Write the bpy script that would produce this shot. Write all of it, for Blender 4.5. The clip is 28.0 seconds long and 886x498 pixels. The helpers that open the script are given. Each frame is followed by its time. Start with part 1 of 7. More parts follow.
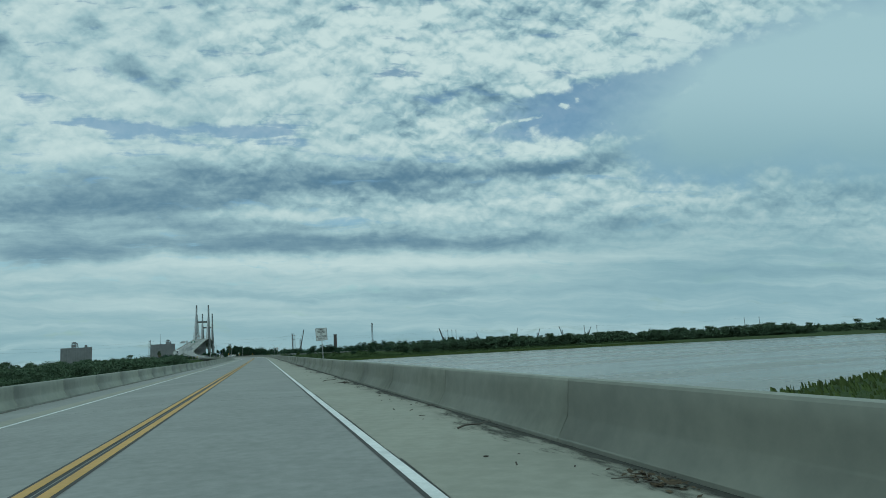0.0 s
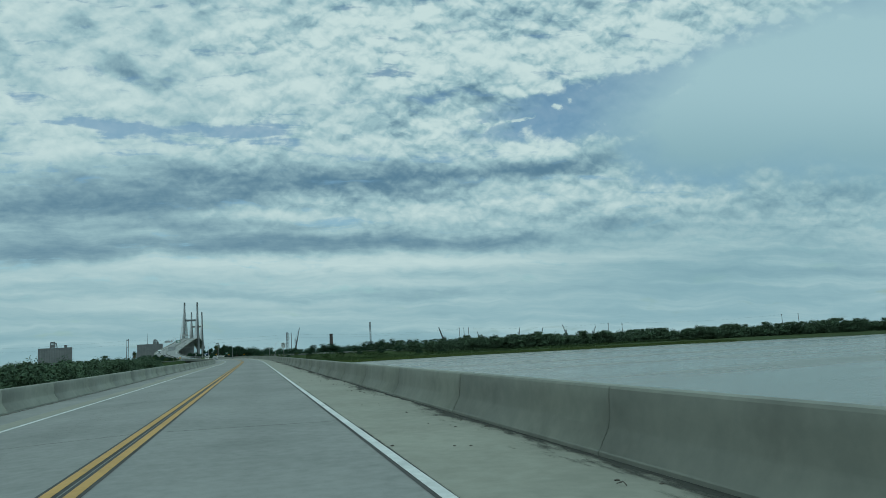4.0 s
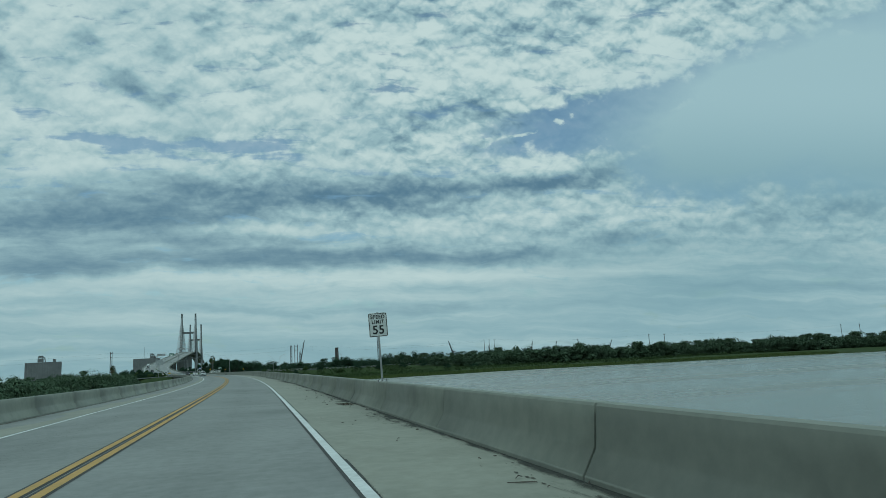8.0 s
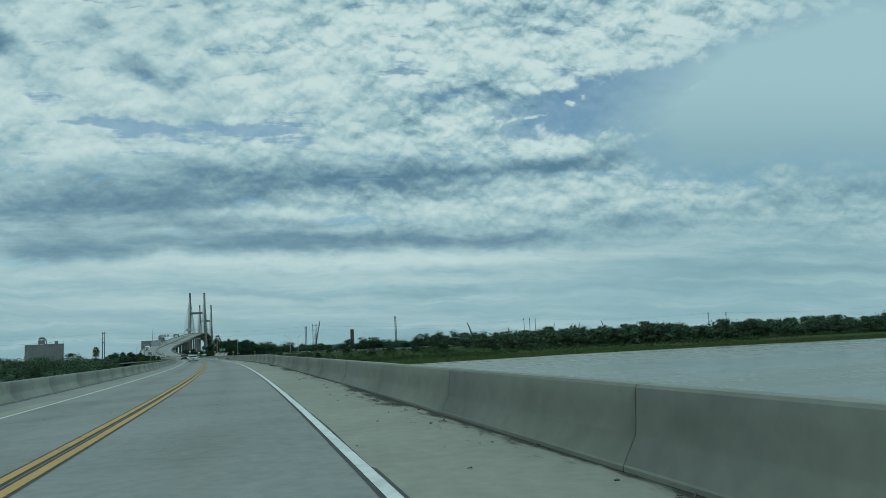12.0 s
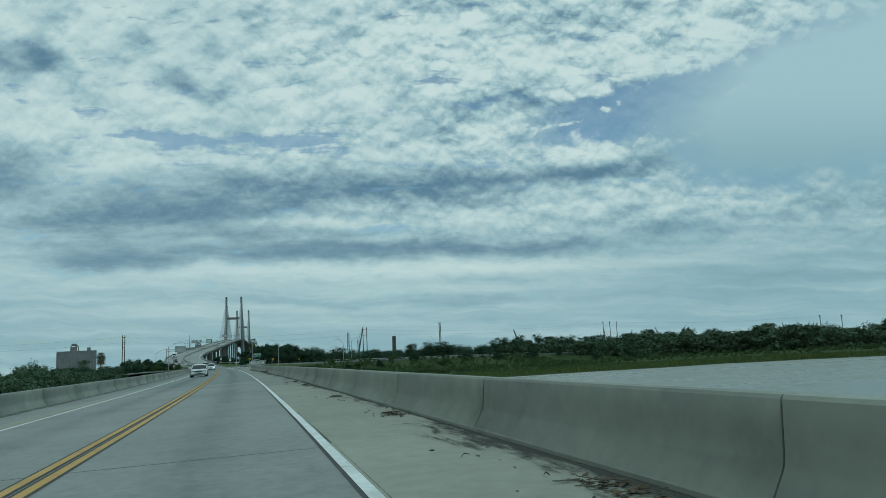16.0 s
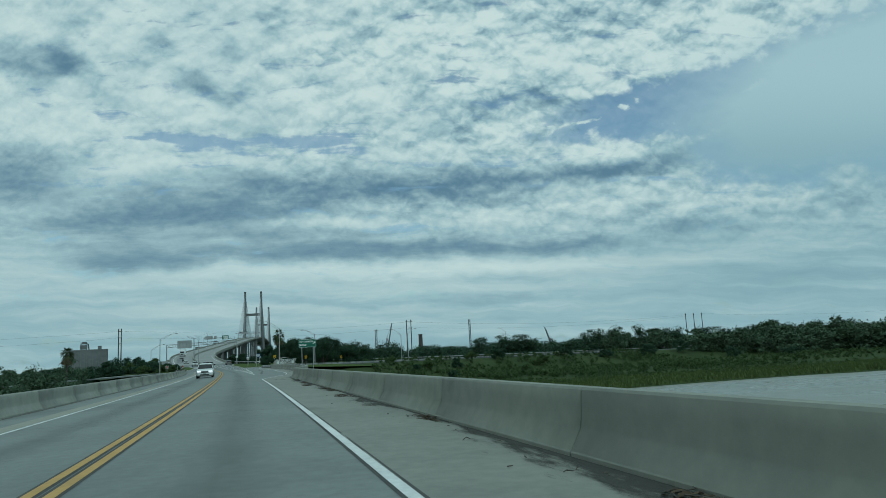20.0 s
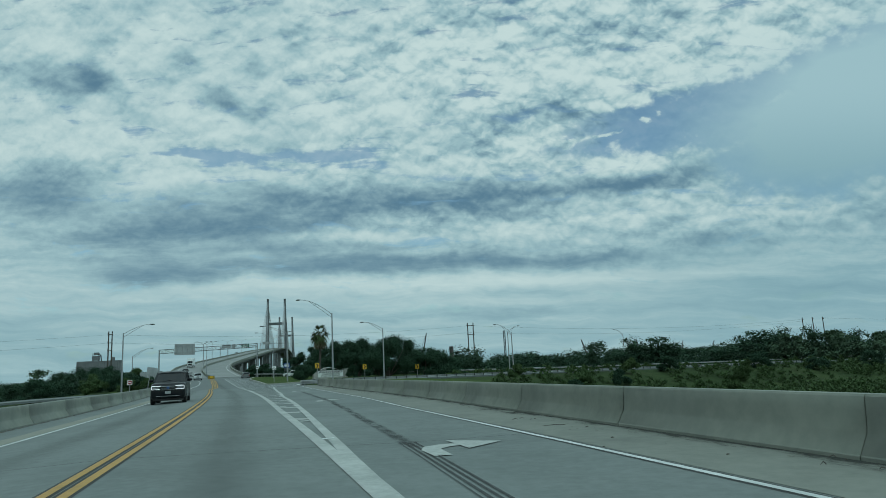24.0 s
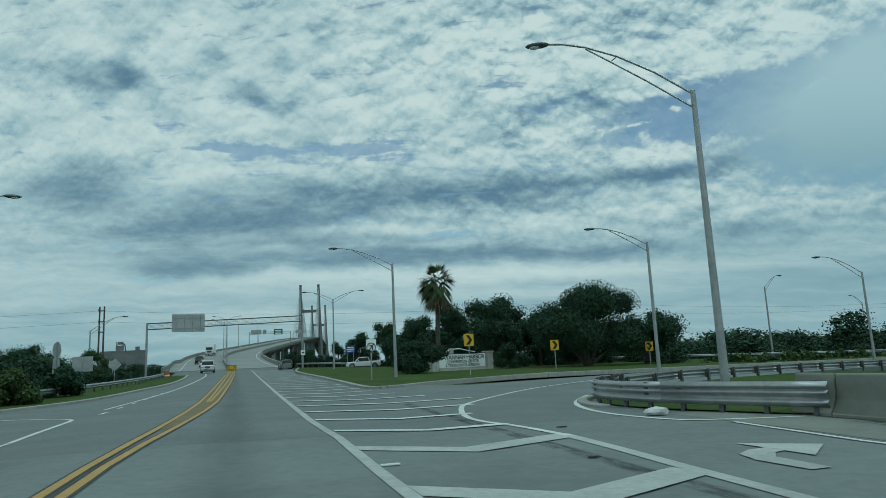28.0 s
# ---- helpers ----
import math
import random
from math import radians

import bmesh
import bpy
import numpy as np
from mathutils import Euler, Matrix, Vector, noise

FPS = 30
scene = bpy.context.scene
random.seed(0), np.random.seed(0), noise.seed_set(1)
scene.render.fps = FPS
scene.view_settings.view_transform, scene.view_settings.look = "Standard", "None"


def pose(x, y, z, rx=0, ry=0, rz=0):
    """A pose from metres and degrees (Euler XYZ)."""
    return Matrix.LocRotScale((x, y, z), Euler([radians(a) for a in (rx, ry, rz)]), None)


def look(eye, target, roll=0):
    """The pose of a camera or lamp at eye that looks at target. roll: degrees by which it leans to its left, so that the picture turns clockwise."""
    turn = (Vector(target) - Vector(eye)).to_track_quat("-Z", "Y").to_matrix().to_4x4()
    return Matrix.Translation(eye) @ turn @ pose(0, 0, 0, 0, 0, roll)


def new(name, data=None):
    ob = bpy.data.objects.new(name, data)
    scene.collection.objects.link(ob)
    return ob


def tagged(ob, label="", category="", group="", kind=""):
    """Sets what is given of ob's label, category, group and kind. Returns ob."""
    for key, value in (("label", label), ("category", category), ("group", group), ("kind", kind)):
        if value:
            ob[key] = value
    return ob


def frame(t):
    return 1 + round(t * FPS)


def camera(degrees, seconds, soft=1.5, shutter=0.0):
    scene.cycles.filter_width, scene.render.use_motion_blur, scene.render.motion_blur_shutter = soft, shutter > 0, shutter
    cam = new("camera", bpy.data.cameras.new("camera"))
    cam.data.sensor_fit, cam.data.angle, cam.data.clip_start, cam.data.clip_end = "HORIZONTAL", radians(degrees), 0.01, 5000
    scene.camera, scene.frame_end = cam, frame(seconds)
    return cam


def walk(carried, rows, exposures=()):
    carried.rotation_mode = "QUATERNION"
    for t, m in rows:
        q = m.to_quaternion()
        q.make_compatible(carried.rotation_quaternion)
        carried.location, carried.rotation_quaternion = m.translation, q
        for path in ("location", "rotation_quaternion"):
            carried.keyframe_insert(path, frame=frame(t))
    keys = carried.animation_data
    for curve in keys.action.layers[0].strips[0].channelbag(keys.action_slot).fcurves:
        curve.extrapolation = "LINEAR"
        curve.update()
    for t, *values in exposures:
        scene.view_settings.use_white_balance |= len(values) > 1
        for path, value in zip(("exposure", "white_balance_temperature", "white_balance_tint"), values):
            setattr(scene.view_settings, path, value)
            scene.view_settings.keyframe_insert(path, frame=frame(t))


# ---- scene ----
cam = camera(66.9, 28.0, 0.75)
PATH = [
    (0.0, 2.190, -0.647, 1.222, 98.092, 3.034, -14.995),
    (0.5, 2.147, 9.394, 1.232, 98.255, 3.025, -14.973),
    (1.0, 2.094, 19.426, 1.243, 98.166, 3.020, -14.961),
    (1.5, 2.040, 29.452, 1.255, 98.091, 3.018, -14.980),
    (2.0, 1.987, 39.472, 1.267, 98.012, 3.029, -15.101),
    (2.5, 1.934, 49.486, 1.278, 98.042, 3.040, -15.201),
    (3.0, 1.898, 59.495, 1.289, 98.138, 3.065, -15.377),
    (3.5, 1.923, 69.500, 1.293, 98.097, 3.081, -15.458),
    (4.0, 1.965, 79.500, 1.297, 98.081, 3.076, -15.600),
    (4.5, 2.006, 89.497, 1.300, 98.051, 3.045, -15.750),
    (5.0, 2.048, 99.490, 1.303, 98.119, 3.022, -15.879),
    (5.5, 2.090, 109.479, 1.307, 98.397, 3.041, -15.959),
    (6.0, 2.173, 119.467, 1.307, 98.741, 3.142, -16.051),
    (6.5, 2.294, 129.454, 1.295, 99.235, 3.145, -16.048),
    (7.0, 2.425, 139.441, 1.280, 99.553, 3.129, -15.869),
    (7.5, 2.493, 149.429, 1.265, 99.463, 3.107, -15.685),
    (8.0, 2.529, 159.420, 1.251, 99.330, 3.069, -15.389),
    (8.5, 2.452, 169.415, 1.243, 98.772, 3.027, -15.095),
    (9.0, 2.343, 179.418, 1.235, 98.164, 2.993, -14.876),
    (9.5, 2.226, 189.433, 1.228, 97.878, 2.973, -14.741),
    (10.0, 2.110, 199.457, 1.221, 97.822, 3.065, -14.693),
    (10.5, 2.065, 209.495, 1.217, 97.577, 3.059, -14.663),
    (11.0, 1.990, 219.555, 1.215, 97.726, 3.047, -14.556),
    (11.5, 1.889, 229.628, 1.212, 97.676, 3.051, -14.525),
    (12.0, 1.718, 239.719, 1.213, 97.935, 3.049, -14.485),
    (12.5, 1.469, 249.825, 1.224, 98.131, 3.115, -14.297),
    (13.0, 1.150, 259.947, 1.238, 98.310, 3.114, -14.043),
    (13.5, 0.760, 270.085, 1.252, 98.417, 3.069, -13.592),
    (14.0, 0.299, 280.241, 1.266, 98.486, 3.013, -13.065),
    (14.5, -0.275, 290.407, 1.278, 98.554, 2.980, -12.583),
    (15.0, -1.014, 300.575, 1.284, 98.841, 3.023, -12.170),
    (15.5, -1.846, 310.752, 1.288, 98.712, 2.962, -11.745),
    (16.0, -2.726, 320.938, 1.292, 98.779, 2.923, -11.486),
    (16.5, -3.654, 331.131, 1.296, 98.921, 2.982, -11.223),
    (17.0, -4.621, 341.327, 1.298, 98.874, 2.957, -11.013),
    (17.5, -5.572, 351.524, 1.292, 98.886, 2.933, -10.811),
    (18.0, -6.538, 361.720, 1.285, 98.775, 3.011, -10.651),
    (18.5, -7.529, 371.909, 1.278, 98.674, 2.982, -10.496),
    (19.0, -8.541, 382.085, 1.271, 98.569, 3.033, -10.245),
    (19.5, -9.566, 392.246, 1.267, 98.667, 3.000, -10.082),
    (20.0, -10.610, 402.384, 1.265, 98.808, 2.978, -9.958),
    (20.5, -11.680, 412.492, 1.263, 99.120, 3.041, -9.739),
    (21.0, -12.777, 422.563, 1.260, 99.401, 3.014, -9.565),
    (21.5, -13.883, 432.593, 1.260, 99.686, 2.983, -9.336),
    (22.0, -15.013, 442.572, 1.260, 99.943, 2.910, -9.137),
    (22.5, -16.170, 452.495, 1.260, 100.130, 2.791, -8.934),
    (23.0, -17.352, 462.355, 1.260, 100.219, 2.683, -8.713),
    (23.5, -18.558, 472.146, 1.260, 100.182, 2.646, -8.458),
    (24.0, -19.793, 481.864, 1.260, 100.057, 2.727, -8.185),
    (24.5, -21.086, 491.507, 1.260, 99.962, 2.681, -7.906),
    (25.0, -22.435, 501.068, 1.260, 99.885, 2.633, -7.614),
    (25.5, -23.831, 510.545, 1.260, 99.851, 2.703, -7.388),
    (26.0, -25.281, 519.939, 1.260, 99.790, 2.756, -7.063),
    (26.5, -26.807, 529.255, 1.260, 99.671, 2.697, -6.680),
    (27.0, -28.411, 538.492, 1.260, 99.859, 2.641, -6.319),
    (27.5, -30.086, 547.660, 1.260, 99.643, 2.611, -6.041),
    (28.0, -31.823, 556.774, 1.260, 99.493, 2.605, -5.819),
]
walk(cam, [(t, pose(x, y, z, rx, ry, rz)) for t, x, y, z, rx, ry, rz in PATH], [(0, -0.10), (6.2, -0.12), (7.0, -0.20), (8.2, -0.20), (9.0, -0.12), (23.0, -0.12), (24.5, -0.17), (28, -0.17)])


# ---- world and light ----
SUN_EL, SUN_AZ = radians(57), radians(150)


def math_node(nt, op, a, b=None, c=None, clamp=False):
    n = nt.nodes.new("ShaderNodeMath")
    n.operation, n.use_clamp = op, clamp
    for i, value in enumerate((a, b, c)):
        if value is None:
            continue
        if isinstance(value, (int, float)):
            n.inputs[i].default_value = value
        else:
            nt.links.new(value, n.inputs[i])
    return n.outputs[0]


def mix_node(nt, fac, a, b, blend="MIX"):
    n = nt.nodes.new("ShaderNodeMix")
    n.data_type, n.blend_type = "RGBA", blend
    for socket, value in ((n.inputs[0], fac), (n.inputs[6], a), (n.inputs[7], b)):
        if isinstance(value, (int, float)):
            socket.default_value = value
        elif isinstance(value, tuple):
            socket.default_value = (*value, 1)
        else:
            nt.links.new(value, socket)
    return n.outputs[2]


def noise_node(nt, vector, scale, detail=4.0, rough=0.55, distort=0.0):
    n = nt.nodes.new("ShaderNodeTexNoise")
    n.inputs["Scale"].default_value = scale
    n.inputs["Detail"].default_value = detail
    n.inputs["Roughness"].default_value = rough
    n.inputs["Distortion"].default_value = distort
    if vector is not None:
        nt.links.new(vector, n.inputs["Vector"])
    return n.outputs["Fac"]


def ramp_node(nt, fac, lo, hi, soft=True):
    n = nt.nodes.new("ShaderNodeMapRange")
    n.interpolation_type = "SMOOTHSTEP" if soft else "LINEAR"
    n.inputs["From Min"].default_value, n.inputs["From Max"].default_value = lo, hi
    nt.links.new(fac, n.inputs["Value"])
    return n.outputs["Result"]


def scaled(nt, vector, sx, sy, sz, off=(0, 0, 0)):
    n = nt.nodes.new("ShaderNodeMapping")
    n.inputs["Scale"].default_value = (sx, sy, sz)
    n.inputs["Location"].default_value = off
    nt.links.new(vector, n.inputs["Vector"])
    return n.outputs[0]


def build_sky():
    world = bpy.data.worlds.new("sky")
    scene.world = world
    world.use_nodes = True
    nt = world.node_tree
    nt.nodes.clear()
    way = nt.nodes.new("ShaderNodeTexCoord").outputs["Generated"]

    def dot(axis):
        n = nt.nodes.new("ShaderNodeVectorMath")
        n.operation = "DOT_PRODUCT"
        nt.links.new(way, n.inputs[0])
        n.inputs[1].default_value = axis
        return n.outputs["Value"]

    def vec(x, y, z=0.0):
        n = nt.nodes.new("ShaderNodeCombineXYZ")
        for i, value in enumerate((x, y, z)):
            if isinstance(value, (int, float)):
                n.inputs[i].default_value = value
            else:
                nt.links.new(value, n.inputs[i])
        return n.outputs[0]

    # a flat chart of the part of the sky over the road: x to the right, y down
    ahead = math_node(nt, "MAXIMUM", dot(SKY_AHEAD), 0.12)
    cx = math_node(nt, "ADD", math_node(nt, "MULTIPLY", math_node(nt, "DIVIDE", dot(SKY_RIGHT), ahead), 11.84), 7.84)
    cy = math_node(nt, "SUBTRACT", 4.41, math_node(nt, "MULTIPLY", math_node(nt, "DIVIDE", dot(SKY_UP), ahead), 11.84))
    chart = vec(cx, cy)
    def shifted(vector, scale, detail, amount, off=(0, 0, 0)):
        """The chart with its lines made uneven by a noise."""
        n = nt.nodes.new("ShaderNodeTexNoise")
        n.inputs["Scale"].default_value, n.inputs["Detail"].default_value, n.inputs["Roughness"].default_value = scale, detail, 0.55
        nt.links.new(scaled(nt, vector, 0.8, 1.3, 1, off), n.inputs["Vector"])
        s = nt.nodes.new("ShaderNodeVectorMath")
        s.operation = "MULTIPLY_ADD"
        nt.links.new(n.outputs["Color"], s.inputs[0])
        s.inputs[1].default_value = (amount[0], amount[1], 0)
        s.inputs[2].default_value = (-amount[0] / 2, -amount[1] / 2, 0)
        t = nt.nodes.new("ShaderNodeVectorMath")
        nt.links.new(vector, t.inputs[0])
        nt.links.new(s.outputs[0], t.inputs[1])
        return t.outputs[0]

    moved = shifted(chart, 1.0, 6, (1.3, 0.6))

    def blobs(items):
        total = None
        for x, y, rx, ry, turn, amount in items:
            m = nt.nodes.new("ShaderNodeMapping")
            m.vector_type = "TEXTURE"
            m.inputs["Location"].default_value = (x, y, 0)
            m.inputs["Rotation"].default_value = (0, 0, radians(turn))
            m.inputs["Scale"].default_value = (rx, ry, 1)
            nt.links.new(moved, m.inputs["Vector"])
            length = nt.nodes.new("ShaderNodeVectorMath")
            length.operation = "LENGTH"
            nt.links.new(m.outputs[0], length.inputs[0])
            f = math_node(nt, "MULTIPLY", ramp_node(nt, length.outputs["Value"], 1.35, 0.15), amount)
            total = f if total is None else math_node(nt, "ADD", total, f)
        return total

    def relief(vector, scale, detail, rough, distort, drop):
        """Lit tops and dim undersides of puffs: a noise less itself a little lower."""
        a = noise_node(nt, vector, scale, detail, rough, distort)
        n = nt.nodes.new("ShaderNodeVectorMath")
        nt.links.new(vector, n.inputs[0])
        n.inputs[1].default_value = (drop * -0.12, drop * 0.85, 0)
        b = noise_node(nt, n.outputs[0], scale, detail, rough, distort)
        return a, math_node(nt, "SUBTRACT", a, b)

    def billow(vector, scale, detail, drop):
        """Rounded puffs with narrow dim seams, and their lit upper sides."""
        outs = []
        for d in (0.0, drop):
            n = nt.nodes.new("ShaderNodeVectorMath")
            nt.links.new(vector, n.inputs[0])
            n.inputs[1].default_value = (d * 0.1, d, 0)
            v = nt.nodes.new("ShaderNodeTexVoronoi")
            v.voronoi_dimensions, v.feature = "2D", "SMOOTH_F1"
            v.inputs["Scale"].default_value = scale
            v.inputs["Detail"].default_value = detail
            v.inputs["Roughness"].default_value = 0.55
            v.inputs["Smoothness"].default_value = 0.4
            nt.links.new(n.outputs[0], v.inputs["Vector"])
            outs.append(math_node(nt, "SUBTRACT", 1.0, v.outputs["Distance"]))
        return outs[0], math_node(nt, "SUBTRACT", outs[0], outs[1])

    soft = shifted(chart, 0.9, 3, (0.7, 0.45), (3, 8, 0))
    patch = noise_node(nt, scaled(nt, soft, 0.55, 0.8, 1, (6, 1, 0)), 1.0, 3, 0.5)
    puffs, puff_light = relief(scaled(nt, soft, 0.9, 1.25, 1), 1.15, 6, 0.50, 0.0, -0.17)
    bill, bill_light = billow(scaled(nt, shifted(chart, 2.2, 3, (0.35, 0.25)), 0.95, 1.3, 1), 1.75, 3.0, -0.13)
    puffs_small, small_light = relief(scaled(nt, soft, 0.95, 1.3, 1, (4, 2, 0)), 3.4, 5, 0.52, 0.0, -0.06)
    rolls, roll_light = relief(scaled(nt, soft, 0.55, 1.7, 1, (1, 5, 0)), 1.15, 8, 0.60, 0.0, -0.14)
    streaks = noise_node(nt, scaled(nt, soft, 0.22, 3.0, 1, (3, 1, 0)), 1.0, 7, 0.62, 0.0)

    low = ramp_node(nt, cy, 2.3, 4.4)
    high = ramp_node(nt, cy, 2.9, 1.9)

    def weigh(total, value, weight):
        t = math_node(nt, "MULTIPLY", value, weight)
        return t if total is None else math_node(nt, "ADD", total, t)

    def plus(a, b, k):
        return math_node(nt, "ADD", a, math_node(nt, "MULTIPLY", b, k))

    # the puffs stand out to the right and melt together to the left
    lumpy = plus(0.30, ramp_node(nt, plus(cx, math_node(nt, "SUBTRACT", patch, 0.5), 9.0), 2.0, 8.5), 0.62)
    mid = math_node(nt, "MULTIPLY", ramp_node(nt, cy, 1.8, 2.5), ramp_node(nt, cy, 4.9, 3.4))
    texture = weigh(None, math_node(nt, "SUBTRACT", puffs, 0.5), plus(0.10, high, 0.42))
    texture = weigh(texture, math_node(nt, "SUBTRACT", patch, 0.5), plus(0.0, high, 0.82))
    clumps = ramp_node(nt, noise_node(nt, scaled(nt, shifted(chart, 1.6, 4, (0.5, 0.35), (1, 4, 0)), 0.8, 1.15, 1, (9, 3, 0)), 1.05, 4, 0.5), 0.36, 0.62)
    texture = weigh(texture, math_node(nt, "SUBTRACT", clumps, 0.5), plus(plus(0.0, high, 0.30), mid, 0.12))
    texture = weigh(texture, puff_light, plus(plus(0.08, high, 0.50), mid, 0.18))
    texture = weigh(texture, math_node(nt, "SUBTRACT", bill, 0.6), math_node(nt, "MULTIPLY", lumpy, plus(plus(0.0, high, 0.42), mid, 0.24)))
    texture = weigh(texture, bill_light, math_node(nt, "MULTIPLY", lumpy, plus(plus(0.0, high, 0.95), mid, 0.60)))
    texture = weigh(texture, math_node(nt, "SUBTRACT", puffs_small, 0.5), plus(plus(0.05, high, 0.14), mid, 0.05))
    texture = weigh(texture, small_light, plus(plus(0.06, high, 0.26), mid, 0.10))
    texture = weigh(texture, math_node(nt, "SUBTRACT", rolls, 0.5), plus(plus(0.12, mid, 0.30), low, 0.1))
    texture = weigh(texture, roll_light, plus(plus(0.1, mid, 0.60), low, 0.25))
    texture = weigh(texture, math_node(nt, "SUBTRACT", streaks, 0.5), math_node(nt, "MULTIPLY", low, 1.15))
    shade = math_node(nt, "ADD", texture, blobs(DIM_HIGH + DIM_LOW + LIT))
    shade = math_node(nt, "ADD", shade, math_node(nt, "SUBTRACT", 0.89, math_node(nt, "MULTIPLY", ramp_node(nt, cy, 2.3, 3.1), 0.25)))

    colour = nt.nodes.new("ShaderNodeValToRGB")
    stops = colour.color_ramp
    stops.elements[0].position, stops.elements[0].color = 0.0, (*SKY_DARK, 1)
    stops.elements[1].position, stops.elements[1].color = 1.0, (*SKY_BRIGHT, 1)
    mid = stops.elements.new(0.55)
    mid.color = (*SKY_MID, 1)
    nt.links.new(ramp_node(nt, shade, -0.42, 1.42), colour.inputs[0])

    # open sky where the deck has gaps
    ragged = plus(plus(0.0, math_node(nt, "SUBTRACT", puffs, 0.5), 1.5), math_node(nt, "SUBTRACT", puffs_small, 0.5), 0.9)
    ragged = plus(ragged, math_node(nt, "SUBTRACT", bill, 0.6), 0.5)
    # the deck ends along a slanting line; another bank of cloud begins below it
    under = math_node(nt, "SUBTRACT", plus(cy, cx, 0.315), 4.80)
    under = ramp_node(nt, math_node(nt, "SUBTRACT", under, math_node(nt, "MULTIPLY", ragged, 0.55)), -0.06, 0.20)
    right = ramp_node(nt, plus(cx, ragged, 1.6), 7.6, 9.2)
    above = ramp_node(nt, plus(cy, ragged, 0.45), 2.46, 2.22)
    beyond = math_node(nt, "MULTIPLY", ramp_node(nt, plus(cx, ragged, -1.0), 11.15, 11.75), ramp_node(nt, plus(cy, ragged, 0.6), 3.3, 2.7))
    gap_right = math_node(nt, "MULTIPLY", math_node(nt, "MULTIPLY", under, right), math_node(nt, "MAXIMUM", above, beyond))
    fibres = noise_node(nt, scaled(nt, soft, 0.45, 4.2, 1, (2, 7, 0)), 1.0, 6, 0.6, 0.0)
    tears = plus(plus(blobs(SKY_TEARS), math_node(nt, "SUBTRACT", fibres, 0.5), 2.6), ragged, -0.6)
    gap_left = math_node(nt, "MULTIPLY", ramp_node(nt, tears, 0.32, 0.80), 0.80)
    scraps = ramp_node(nt, plus(blobs(SKY_SCRAPS), ragged, 0.9), 0.30, 0.62)
    gap = math_node(nt, "MAXIMUM", math_node(nt, "MULTIPLY", gap_right, math_node(nt, "SUBTRACT", 1.0, scraps)), gap_left)
    gap = math_node(nt, "MULTIPLY", gap, 0.86)
    # thin milky veil over the open part and towards the horizon
    veil = math_node(nt, "MINIMUM", math_node(nt, "ADD", blobs(SKY_VEIL), math_node(nt, "MULTIPLY", ramp_node(nt, cy, 4.6, 6.2), 0.6)), 1.0)
    veil_colour = mix_node(nt, ramp_node(nt, math_node(nt, "ADD", cx, math_node(nt, "MULTIPLY", math_node(nt, "SUBTRACT", streaks, 0.5), 5.0)), 3.0, 15.0), VEIL_A, VEIL_B)
    veil_colour = mix_node(nt, ramp_node(nt, cy, 3.6, 1.2), veil_colour, VEIL_D)
    veil_colour = mix_node(nt, math_node(nt, "MULTIPLY", ramp_node(nt, streaks, 0.45, 0.75), low), veil_colour, VEIL_C)

    sky = nt.nodes.new("ShaderNodeTexSky")
    sky.sky_type, sky.sun_disc = "NISHITA", False
    sky.sun_elevation, sky.sun_rotation = SUN_EL, SUN_AZ
    sky.air_density, sky.dust_density = 1.0, 1.5
    open_sky = nt.nodes.new("ShaderNodeBackground")
    open_sky.inputs["Strength"].default_value = 0.125
    nt.links.new(mix_node(nt, 1.0, sky.outputs[0], (0.74, 1.0, 0.96), "MULTIPLY"), open_sky.inputs["Color"])
    clouds = nt.nodes.new("ShaderNodeBackground")
    nt.links.new(colour.outputs[0], clouds.inputs["Color"])
    haze = nt.nodes.new("ShaderNodeBackground")
    nt.links.new(veil_colour, haze.inputs["Color"])
    one = nt.nodes.new("ShaderNodeMixShader")
    nt.links.new(gap, one.inputs[0])
    nt.links.new(clouds.outputs[0], one.inputs[1])
    nt.links.new(open_sky.outputs[0], one.inputs[2])
    two = nt.nodes.new("ShaderNodeMixShader")
    nt.links.new(veil, two.inputs[0])
    nt.links.new(one.outputs[0], two.inputs[1])
    nt.links.new(haze.outputs[0], two.inputs[2])
    out = nt.nodes.new("ShaderNodeOutputWorld")
    nt.links.new(two.outputs[0], out.inputs["Surface"])


def rgb(r, g, b):
    """Linear colour of an sRGB triple."""
    return tuple(((c / 255 + 0.055) / 1.055) ** 2.4 if c > 10 else c / 3295 for c in (r, g, b))


SKY_RIGHT, SKY_UP, SKY_AHEAD = (0.9668, -0.2498, -0.0532), (0.0165, -0.1468, 0.9890), (0.2548, 0.9571, 0.1379)
SKY_DARK, SKY_MID, SKY_BRIGHT = rgb(93, 132, 154), rgb(158, 194, 201), rgb(203, 227, 226)
VEIL_A, VEIL_B, VEIL_C, VEIL_D = rgb(131, 172, 182), rgb(128, 171, 183), rgb(152, 191, 198), rgb(162, 199, 207)
